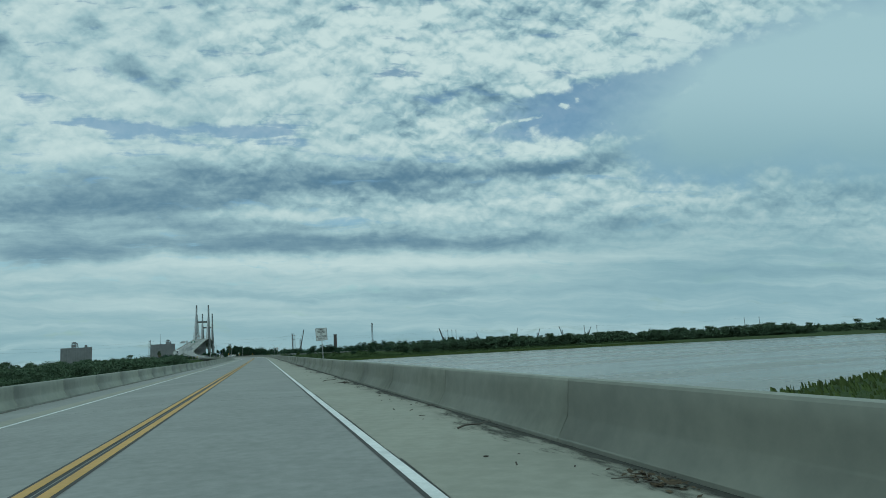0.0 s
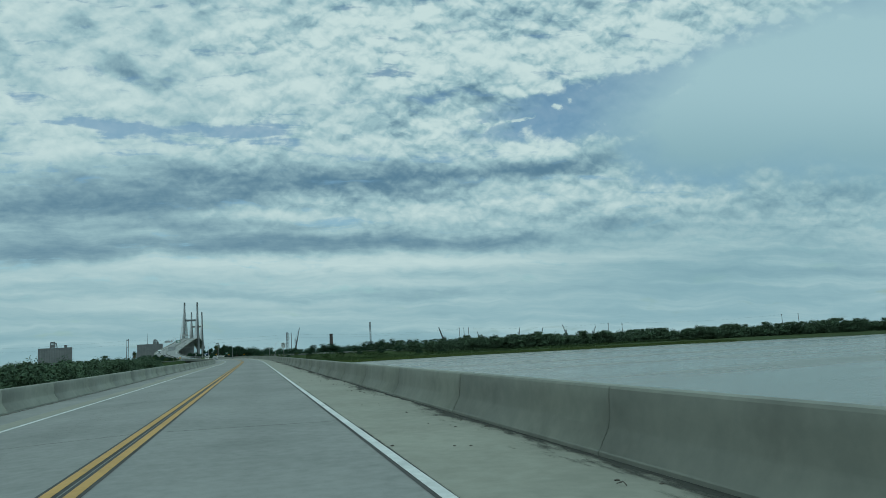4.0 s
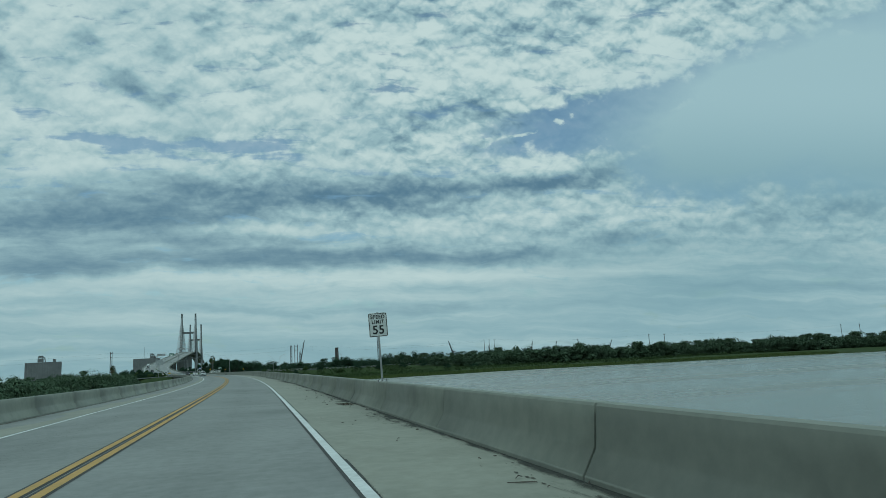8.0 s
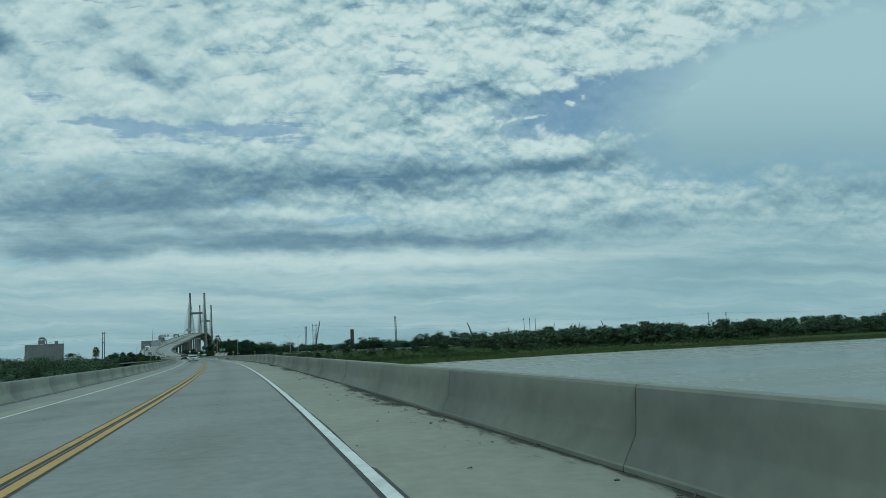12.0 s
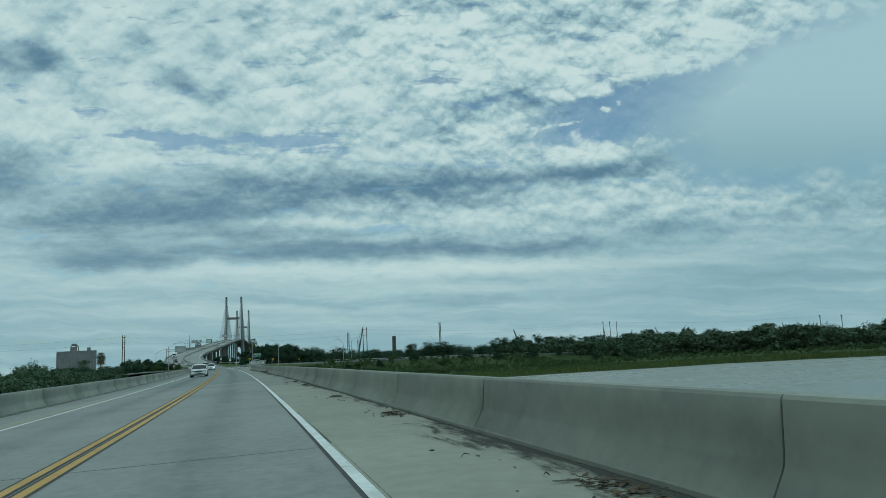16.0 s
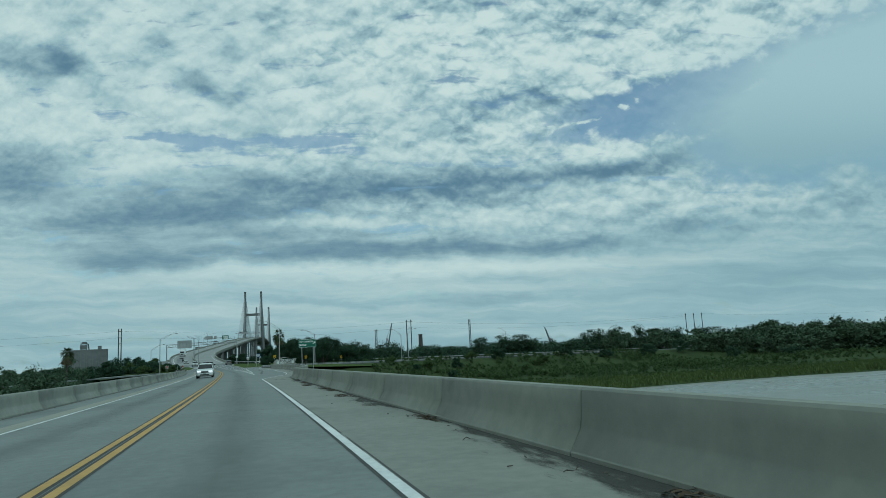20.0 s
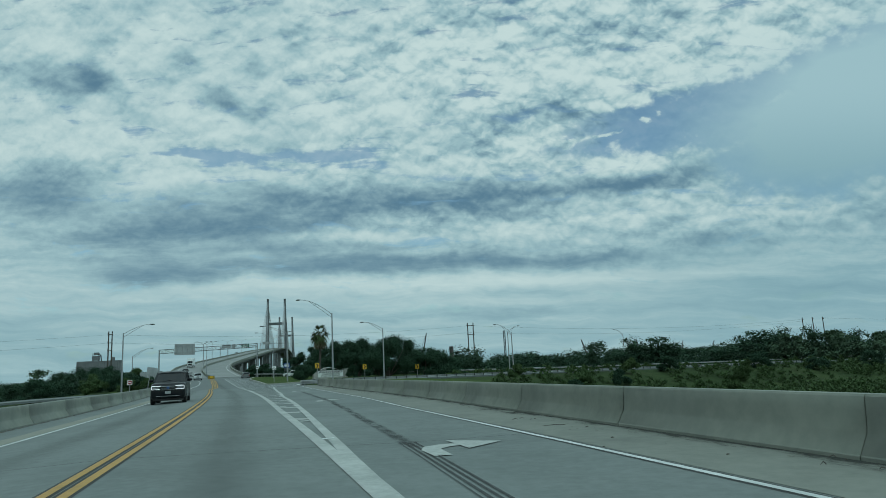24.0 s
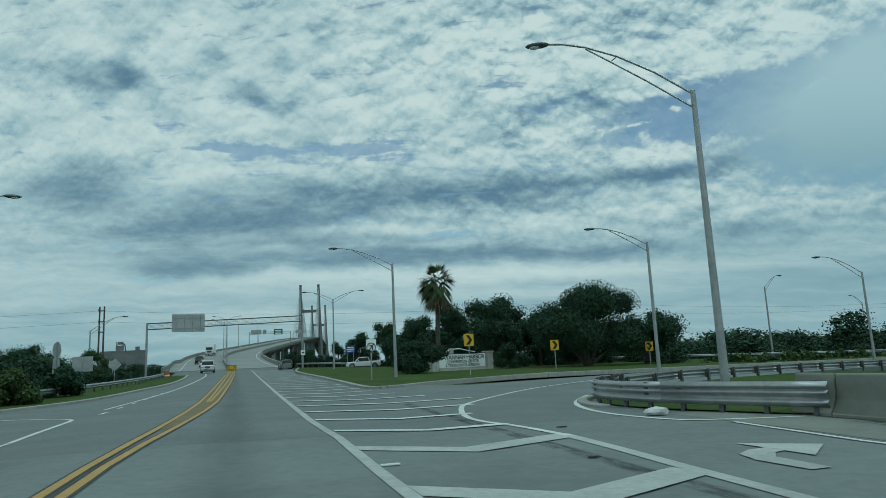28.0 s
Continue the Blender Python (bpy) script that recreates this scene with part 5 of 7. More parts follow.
# green guide sign on the barrier
m = road_pose(430.5, 7.25, 0.0, turn=0) @ Matrix.Scale(0.82, 4)
g, pl = bars_sign("guide_sign", m, 1.75, 0.82, 2.92, SIGN_GREEN, [(0, 0.385, 1.66, 0.02), (0, -0.385, 1.66, 0.02), (0.83, 0, 0.02, 0.78), (-0.83, 0, 0.02, 0.78)], SIGN_WHITE, "green guide sign with white lettering and an arrow", 2)
letters("HUTCHINSON", 0.205, SIGN_WHITE, pl, at(-0.78, -0.060, 2.92 + 0.57) @ FLAT, 0.95, "LEFT", 0.03)
letters("ISLAND", 0.205, SIGN_WHITE, pl, at(-0.78, -0.060, 2.92 + 0.24) @ FLAT, 0.95, "LEFT", 0.03)
bm = B()
box(bm, (0.26, 0.003, 0.05), at(0.62, -0.06, 3.33) @ Matrix.Rotation(radians(-45), 4, "Y"))
box(bm, (0.16, 0.003, 0.05), at(0.67, -0.061, 3.44))
box(bm, (0.05, 0.003, 0.16), at(0.73, -0.062, 3.39))
part("arrow", bm, SIGN_WHITE, pl)


def chevron(x, y, z):
    p = Vector((x, y, land_height(x, y) - 0.05))
    to = Vector((-29, 520, 0)) - p
    m = Matrix.Translation(p) @ Matrix.Rotation(math.atan2(to.y, to.x) + math.pi / 2, 4, "Z")
    hh = z - p.z - 0.42
    sg, pl = bars_sign("chevron_sign", m, 0.68, 0.84, hh, SIGN_YELLOW, [], SIGN_BLACK, "yellow chevron sign with a black arrow head on a post", group="chevron signs")
    bm = B()
    for k in (1, -1):
        pts = [(-0.19, 0.33 * k), (0.03, 0.33 * k), (0.25, 0.0), (0.03, 0.0)]
        vs = [bm.verts.new((a, -0.062, hh + 0.42 + b)) for a, b in pts]
        bm.faces.new(vs)
    part("arrow", bm, SIGN_BLACK, pl)


for x, y, z in ((-23.2, 569.2, 2.56), (-15.0, 576.9, 2.07), (-4.9, 581.7, 1.68)):
    chevron(x, y, z)
# signs seen from behind beside the oncoming lanes
for s, off, w, h, z, tilt, d in ((547.5, -8.0, 0.95, 1.1, 2.6, 8, False), (549.0, -6.9, 0.95, 1.05, 2.5, -6, False), (590.0, -11.6, 1.75, 1.4, 1.7, 0, False), (597.0, -10.0, 0.95, 0.95, 1.75, 0, True), (611.0, -12.5, 0.9, 0.9, 1.9, 0, False)):
    m = road_pose(s, off, -0.25) @ Matrix.Rotation(radians(tilt), 4, "Y")
    bars_sign("traffic_sign", m, w, h, z, SIGN_WHITE, [], SIGN_BLACK, "bare aluminium back of a road sign on a post", 1, True, d, "signs for oncoming traffic")
m = road_pose(573.0, -9.7, -0.25, turn=74)
sg = holder("stop_sign", m, "bare back of an eight-sided sign with a plate below", "road sign", "signs for oncoming traffic")
part("post", box(B(), (0.08, 0.08, 3.9), at(0, 0, 1.95)), STEEL, sg)
part("octagon", rod(B(), (0, 0.05, 3.35), (0, 0.062, 3.35), 0.58, 0.58, 8), SIGN_BACK, sg)
part("plate", plate(B(), 0.9, 1.1, 0.04, 0.012, at(0, 0.055, 2.2)), SIGN_BACK, sg)
# wrong-way style disc sign, no-turn sign, route marker and a blue sign
m = road_pose(548.5, -10.2, -0.2)
sg, pl = bars_sign("round_sign", m, 0.62, 0.62, 1.4, SIGN_WHITE, [(0, 0, 0.4, 0.09)], SIGN_WHITE, "white sign with a red disc on a post")
bm = B()
rod(bm, (0, -0.064, 1.71), (0, -0.058, 1.71), 0.27, 0.27, 24)
part("disc", bm, SIGN_RED, pl)
part("bar", box(B(), (0.4, 0.004, 0.09), at(0, -0.067, 1.71)), SIGN_WHITE, pl)
m = Matrix.Translation(ground_at(-30.0, 565.9, -0.05)) @ Matrix.Rotation(heading(560), 4, "Z")
sg, pl = bars_sign("no_turn_sign", m, 0.64, 0.64, 2.25, SIGN_WHITE, [], SIGN_BLACK, "white no turning sign with a ringed arrow on a post")
bm = B()
for k in range(20):
    a, b = 2 * math.pi * k / 20, 2 * math.pi * (k + 1) / 20
    rod(bm, (0.28 * math.cos(a), -0.062, 2.38 + 0.28 * math.sin(a)), (0.28 * math.cos(b), -0.062, 2.38 + 0.28 * math.sin(b)), 0.03, 0.03, 5)
part("ring", bm, SIGN_BLACK, pl)
part("arrow", bent(B(), [(0.1, -0.062, 2.2), (0.1, -0.062, 2.42), (0.0, -0.062, 2.5), (-0.14, -0.062, 2.5)], [0.035] * 4, 5), SIGN_BLACK, pl)
part("slash", box(B(), (0.06, 0.004, 0.52), at(0, -0.064, 2.38) @ Matrix.Rotation(radians(40), 4, "Y")), SIGN_BLACK, pl)
m = Matrix.Translation(ground_at(-41.6, 638.0, 0.2)) @ Matrix.Rotation(heading(640), 4, "Z")
bars_sign("route_marker", m, 0.7, 0.75, 2.2, SIGN_WHITE, [(0, 0, 0.4, 0.26)], SIGN_BLACK, "white route marker on a steel post")
m = Matrix.Translation(ground_at(-33.6, 634.0, 0.2)) @ Matrix.Rotation(heading(640), 4, "Z")
bars_sign("blue_sign", m, 1.6, 1.3, 2.5, SIGN_BLUE, [(0, 0.3, 1.1, 0.13), (0, 0.0, 1.25, 0.13), (0, -0.3, 1.0, 0.13)], SIGN_WHITE, "blue service sign with white writing", 2)


# ---- overhead sign gantry ----
def gantry(a, b, za, zb, depth, panels, label, group="overhead gantries", post_r=0.2):
    """Posts at a and b, a trussed beam between heights za and zb; panels: fraction along, width, height, face towards us, material."""
    a, b = Vector(a), Vector(b)
    gt = holder("sign_gantry", Matrix(), label, "sign gantry", group)
    for p, z in ((a, za), (b, zb)):
        part("post", rod(B(), p, (p.x, p.y, z), post_r, post_r * 0.85, 12), STEEL, gt)
    at_ = Vector((a.x, a.y, za))
    bt = Vector((b.x, b.y, zb))
    along = (bt - at_).normalized()
    back = Vector((-along.y, along.x, 0)).normalized() * depth
    low = Vector((0, 0, -depth * 1.1))
    rows = [(Vector(), "chord"), (low, "chord"), (back, "chord"), (back + low, "chord")]
    for o, n in rows:
        part(n, rod(B(), at_ + o, bt + o, 0.065, 0.065, 8), DARK_STEEL, gt)
    bays = max(4, int((bt - at_).length / 1.5))
    for k in range(bays):
        p, q = at_.lerp(bt, k / bays), at_.lerp(bt, (k + 1) / bays)
        bm = B()
        rod(bm, p, q + low, 0.028, 0.028, 5)
        rod(bm, p + low, q, 0.028, 0.028, 5)
        rod(bm, p, p + low, 0.028, 0.028, 5)
        rod(bm, p + back, q + back + low, 0.028, 0.028, 5)
        rod(bm, p, q + back, 0.022, 0.022, 5)
        part("lattice", bm, STEEL, gt)
    for k, w, h, lift, mat, bars in panels:
        c = at_.lerp(bt, k) + low * 0.5 + Vector((0, 0, lift)) - back * 0.25
        ang = math.atan2(along.y, along.x)
        m = Matrix.Translation(c) @ Matrix.Rotation(ang, 4, "Z")
        pl = part("sign_panel", plate(B(), w, h, 0.08, 0.03, m), mat, gt)
        bm = B()
        if bars:
            for z in (0.22, -0.05, -0.3):
                box(bm, (w * 0.7, 0.02, h * 0.13), m @ at(0, -0.03, z * h))
            part("writing_bars", bm, SIGN_WHITE, pl)
        else:
            n = max(2, int(w / 1.3))
            for i in range(n):
                box(bm, (0.1, 0.1, h * 0.98), m @ at(-w / 2 + w * (i + 0.5) / n, -0.07, 0))
            for z in (-0.3, 0.3):
                box(bm, (w * 0.98, 0.05, 0.07), m @ at(0, -0.05, z * h))
            part("stiffener", bm, STEEL, pl)
    return gt


gantry((-68.9, 672.6, 0.0), (-44.8, 683.9, 0.4), 9.6, 10.82, 0.9, [(0.243, 5.3, 3.0, 0.2, SIGN_BACK, False)], "long galvanised overhead gantry with one sign panel seen from behind")

# ---- crash cushion and median barrier of the flyover ----
cush = holder("crash_cushion", road_pose(640.6, 1.75, 0.02), "yellow crash cushion of plastic barrels before the median", "crash cushion")
for k in range(4):
    for x in ((0,) if k == 0 else (-0.45, 0.45)):
        brl = part("barrel", rod(B(), (x, k * 0.95, 0), (x, k * 0.95, 0.85), 0.44, 0.40, 14), ATT_YELLOW, cush)
        part("lid", rod(B(), (x, k * 0.95, 0.85), (x, k * 0.95, 0.9), 0.43, 0.38, 14), SIGN_BLACK, brl)
part("nose_panel", box(B(), (0.7, 0.03, 0.6), at(0, -0.47, 0.5), 0.02), SIGN_YELLOW, cush)
for s, off in ((611, -6.3), (613.5, -6.4)):
    dr = holder("traffic_drum", road_pose(s, off, 0.0), "orange and white plastic traffic drum beside the rail", "traffic drum", "traffic drums")
    part("drum", rod(B(), (0, 0, 0.05), (0, 0, 0.95), 0.29, 0.24, 14), PLASTIC, dr)
    part("reflective_band", rod(B(), (0, 0, 0.3), (0, 0, 0.45), 0.285, 0.278, 14), SIGN_WHITE, dr)
    part("rubber_base", rod(B(), (0, 0, 0), (0, 0, 0.06), 0.42, 0.40, 14), SIGN_BLACK, dr)


# ---- trees and bushes of the junction ----
def leafy(name, x, y, height, spread, seed, label, category, group, mat=LEAF, count=900, size=0.26, trunk=0.25, lean=0.0):
    """A tree: tapered trunk, limbs and a crown of small leaf clumps."""
    rng = np.random.default_rng(seed)
    top = holder(name, Matrix.Translation(ground_at(x, y, -0.05)), label, category, group)
    th = height * trunk
    bm = B()
    r = 0.03 * height
    if trunk > 0:
        rod(bm, (0, 0, -0.2), (lean * 0.4, 0, th), r * 1.25, r, 9)
        rod(bm, (lean * 0.4, 0, th), (lean, 0.1, height * 0.62), r, r * 0.45, 8)
        part("trunk", bm, BARK, top)
    blobs = []
    for k in range(11):
        a = 6.28 * k / 11 + rng.uniform(-0.4, 0.4)
        d = spread * rng.uniform(0.35, 0.68)
        z = height * rng.uniform(trunk * 0.6 + 0.16, 0.92 - 0.75 * (d / spread) ** 2)
        q = spread * rng.uniform(0.24, 0.40)
        blobs.append((lean + math.cos(a) * d, math.sin(a) * d, z, q, min(q * 0.85, height * 0.22)))
        if trunk > 0 and k % 2 == 0:
            part("limb", rod(B(), (lean * 0.4, 0, th * 0.95), (lean + math.cos(a) * d * 0.85, math.sin(a) * d * 0.85, z), r * 0.45, r * 0.14, 6), BARK, top)
    for k in range(5):
        blobs.append((lean + rng.uniform(-0.3, 0.3) * spread, rng.uniform(-0.3, 0.3) * spread, height * rng.uniform(0.6, 0.86), spread * rng.uniform(0.24, 0.36), height * 0.15))
    vs, fs = crown_cards(rng, blobs, count, size) if name == "thin_tree" else closed_crown(rng, blobs, count, size)
    quads("crown", vs, fs, mat, top)
    return top


OAK = "dark green broad-crowned oak behind the ramp"
for k, (x, y, h, sp) in enumerate(((-10.2, 583.5, 10.4, 7.0), (-2.5, 588, 6.8, 5.4), (-15.5, 600, 10.6, 5.0), (-20.5, 604, 9.6, 4.4), (-6, 600, 8.4, 6.0), (4.0, 604, 6.8, 5.0), (-24, 612, 8.4, 4.2), (-16.5, 593.5, 8.2, 3.6), (-11.5, 596, 7.6, 4.2))):
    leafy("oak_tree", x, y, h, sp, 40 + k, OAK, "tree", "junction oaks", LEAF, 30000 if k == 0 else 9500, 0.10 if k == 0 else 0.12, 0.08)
# (-52, 716), (-47, 704), (-45, 735) are added, standing in for shade under the flyover
for k, (x, y, h, sp) in enumerate(((-26, 628, 7.0, 3.4), (-22, 636, 7.8, 3.8), (-12, 628, 9.0, 5.0), (-27, 664, 12.0, 4.6), (-21, 668, 13.0, 5.0), (-33, 674, 9.6, 4.4), (-15, 655, 11.0, 5.0),
                                   (-52, 716, 8.0, 5.0), (-47, 704, 7.0, 4.4), (-45, 735, 9.0, 5.5), (-39, 702, 9.0, 4.4), (-36, 716, 9.0, 5.0), (-40, 790, 12.0, 6.0), (-31, 700, 8.0, 5.0))):
    leafy("roadside_tree", x, y, h, sp, 60 + k, "dark green roadside tree behind the guard rail", "tree", "roadside trees", LEAF, 5200, 0.16, 0.12)
leafy("round_bush", -26.0, 580.3, 3.3, 3.0, 71, "large dense dark green bush beside the monument sign", "bush", "", LEAF, 9000, 0.10, 0.0)
leafy("round_bush", -17.1, 586.2, 3.4, 1.55, 72, "dense dark green bush at the end of the monument sign", "bush", "", LEAF, 5200, 0.09, 0.0)
BANK = ((16, 548, 2.6, 1.7), (12, 541, 2.2, 1.5), (25, 556, 2.8, 1.9), (31, 566, 3.0, 2.0), (40, 570, 3.2, 2.4), (20, 535, 2.0, 1.8), (52, 566, 3.0, 2.6), (64, 578, 3.4, 3.0), (78, 580, 3.0, 2.8), (44, 556, 2.4, 2.2), (95, 585, 4.0, 3.5), (110, 592, 4.6, 3.8), (30, 530, 1.8, 1.7),
        (-54.5, 562, 2.9, 2.5), (-58, 548, 2.8, 2.4), (-47.3, 557.2, 2.1, 1.6), (-51.6, 561.0, 2.7, 2.1), (-49.0, 560.0, 2.6, 1.9), (-49.6, 556.0, 2.2, 1.7), (-48.0, 564.0, 2.2, 1.6), (-58, 572, 3.0, 2.6), (-53.5, 554, 2.3, 2.2))
MORE = ((-66, 598, 5.0, 3.4), (-70, 604, 5.6, 4.0), (-62.5, 605, 4.4, 2.6), (-76, 610, 6.2, 4.5), (-73, 594, 5.0, 3.5), (-66, 590, 3.6, 2.8), (-60, 537, 3.0, 2.6), (-57, 525, 3.2, 2.6), (7, 552, 2.6, 1.6), (125, 585, 4.0, 4.0), (140, 575, 3.5, 4.0))
for k, (x, y, h, sp) in enumerate(BANK + MORE):
    leafy("bank_bush", x, y, h, sp, 80 + k, "dark green bush on the grassy bank", "bush", "bushes on the bank", LEAF_LIGHT if k % 3 == 0 else LEAF, 4600, 0.085, 0.0)
# a half-bare tree above the far woods
leafy("thin_tree", 176, 690, 15.0, 4.5, 99, "tall half-bare tree above the woods", "tree", "", LEAF, 520, 0.22, 0.35)


def palm(x, y, top_z, label, seed, s=1.0):
    rng = np.random.default_rng(seed)
    p = ground_at(x, y)
    h = top_z - p.z
    t = holder("palm_tree", Matrix.Translation(p), label, "palm tree", "cabbage palms")
    bm = B()
    n = 9
    for k in range(n):
        rod(bm, (0.05 * math.sin(k * 1.3), 0.04 * math.cos(k), h * 0.78 * k / n), (0.05 * math.sin((k + 1) * 1.3), 0.04 * math.cos(k + 1), h * 0.78 * (k + 1) / n), 0.20 * s, 0.175 * s, 10)
    part("trunk", bm, BARK, t)

    def fan(bmv, bmf, a, e, length, droop, width):
        base = Vector((0, 0, h * 0.80))
        d = Vector((math.cos(a) * math.cos(e), math.sin(a) * math.cos(e), math.sin(e)))
        side = Vector((-math.sin(a), math.cos(a), 0))
        hub = base + d * length * 0.55
        for j in range(9):
            f = (j - 4) / 4
            tip = hub + (d * (1 - 0.35 * abs(f)) + side * f * 1.1).normalized() * length * 0.55 - Vector((0, 0, droop * (0.5 + abs(f))))
            mid = (hub + tip) / 2 + Vector((0, 0, 0.05))
            w = side * width
            i = len(bmv)
            bmv += [hub - w * 0.5, hub + w * 0.5, mid + w, mid - w, tip]
            bmf += [(i, i + 1, i + 2, i + 3), (i + 3, i + 2, i + 4)]
        i = len(bmv)
        bmv += [base - side * 0.03, base + side * 0.03, hub + side * 0.02, hub - side * 0.02]
        bmf.append((i, i + 1, i + 2, i + 3))
    for k in range(46):
        v, f = [], []
        e = radians(rng.uniform(-28, 78))
        fan(v, f, rng.uniform(0, 6.28), e, 1.6 * s * rng.uniform(0.8, 1.1), 0.62 * s * (1.15 - math.sin(e)), 0.075 * s)
        raw("frond", v, f, FROND, t)
    for k in range(44):
        v, f = [], []
        fan(v, f, rng.uniform(0, 6.28), radians(rng.uniform(-87, -52)), 1.9 * s * rng.uniform(0.7, 1.25), 0.4 * s, 0.055 * s)
        raw("dead_frond", v, f, DEAD_FROND, t, "dry brown hanging frond")
    return t


palm(-23.4, 589.2, 11.4, "tall cabbage palm with a skirt of dead fronds", 7, 1.25)
palm(-74.5, 565.0, 7.9, "cabbage palm among the trees", 8, 1.2)

# ---- monument sign ----
mono = holder("monument_sign", Matrix.Translation(ground_at(-21.3, 587.4, -0.05)) @ Matrix.Rotation(math.atan2(589.4 - 586.0, -18.2 + 23.7), 4, "Z"), "pale stone monument sign with black lettering on a white board", "monument sign")
part("wall", box(B(), (6.6, 0.5, 1.0), at(0.3, 0, 0.5), 0.03), STONE, mono)
board = part("board", box(B(), (5.7, 0.2, 1.25), at(-0.2, -0.17, 1.62), 0.02), SIGN_WHITE, mono)
part("pillar", box(B(), (0.75, 0.7, 2.35), at(3.25, 0, 1.17), 0.03), STONE, mono)
part("pillar", box(B(), (0.75, 0.7, 2.35), at(-3.5, 0, 1.17), 0.03), STONE, mono)
for x in (3.25, -3.5):
    part("cap_stone", box(B(), (0.9, 0.85, 0.12), at(x, 0, 2.4), 0.03), STONE, mono)
part("frame", box(B(), (5.8, 0.12, 0.07), at(-0.2, -0.2, 2.29)), SIGN_BLACK, mono)
for text, size, z in (("SAVANNAH HARBOR", 0.60, 1.95), ("CONVENTION CENTER", 0.40, 1.54), ("& TRADE CENTER & RESORT", 0.36, 1.20)):
    letters(text, size, SIGN_BLACK, board, at(-0.2, -0.28, z) @ FLAT, 0.92)
part("sail_emblem", bent(B(), [(-2.4, -0.02, 2.32), (-1.6, -0.02, 2.72), (-0.4, -0.02, 2.78), (1.6, -0.02, 2.42)], [0.03, 0.05, 0.05, 0.02], 6), SIGN_WHITE, mono)
part("emblem_block", box(B(), (0.5, 0.2, 0.55), at(-1.4, 0, 2.55), 0.03), STONE, mono)


# ---- the high bridge ----
HALF = 10.2 * STATION
MID = table([(640, 1.75), (760, 0.0), (1400, -1.5), (2400, -1.5)])
bridge = holder("high_bridge", Matrix(), "long grey concrete viaduct rising to a cable-stayed bridge", "bridge", kind="structure")
DECKM = rough_mat("flyover_concrete", (0.19, 0.195, 0.19), (0.28, 0.285, 0.275), 1.0, 0.85, 0.1, 0.2, 0.01)
GIRDER = rough_mat("girder_concrete", (0.15, 0.155, 0.155), (0.22, 0.225, 0.225), 0.6, 0.9, 0.1, 0.2, 0.02)
for a in range(655, 1900, 40):
    b = min(a + 39.9, 1900)
    band("deck_span", a, b, lambda q: MID(q) - HALF - (1.5 if q < 700 else 0), lambda q: MID(q) + HALF + (0.8 if q < 700 else 0), DECKM, 0.0, 0.25, 5, bridge, 0.0)
    if a >= 690:
        for o in (-8.5, -2.9, 2.9, 8.5):
            band("girder", a, b, lambda q, o=o: MID(q) + o - 0.3, lambda q, o=o: MID(q) + o + 0.3, GIRDER, -0.25, 1.7, 10, bridge, 0.0)
    for k in (-1, 1):
        band("parapet", a, b, lambda q, k=k: MID(q) + k * HALF - 0.2 + (-1.3 if k < 0 and q < 700 else 0), lambda q, k=k: MID(q) + k * HALF + 0.2 + (-1.3 if k < 0 and q < 700 else 0), BARRIER, 0.85, 1.25, 5, bridge, 0.0)
    band("median_barrier", a, b, lambda q: MID(q) - 0.25, lambda q: MID(q) + 0.25, BARRIER, 0.85, 0.9, 5, bridge, 0.0)
    for o, k in ((-HALF + 1.6, 0.15), (HALF - 1.6, 0.15)):
        band("edge_line", a, b, lambda q, o=o: MID(q) + o - 0.1, lambda q, o=o: MID(q) + o + 0.1, WHITE, 0.02, 0, 5, bridge, 0.0)
for a in range(710, 1290, 40):
    zg = -8.0
    part("pier_cap", box(B(), (18.0, 1.6, 1.5), road_pose(a, MID(a), 0, 0) @ at(0, 0, -2.7), 0.1), GIRDER, bridge)
    for o in (-6.6, 6.6):
        p = on_road(a, MID(a) + o, 0, 0)
        part("pier_column", box(B(), (2.0, 1.5, p.z - 3.3 - zg), Matrix.Translation((p.x, p.y, (p.z - 3.3 + zg) / 2)) @ Matrix.Rotation(heading(a), 4, "Z"), 0.12), TOWER, bridge)


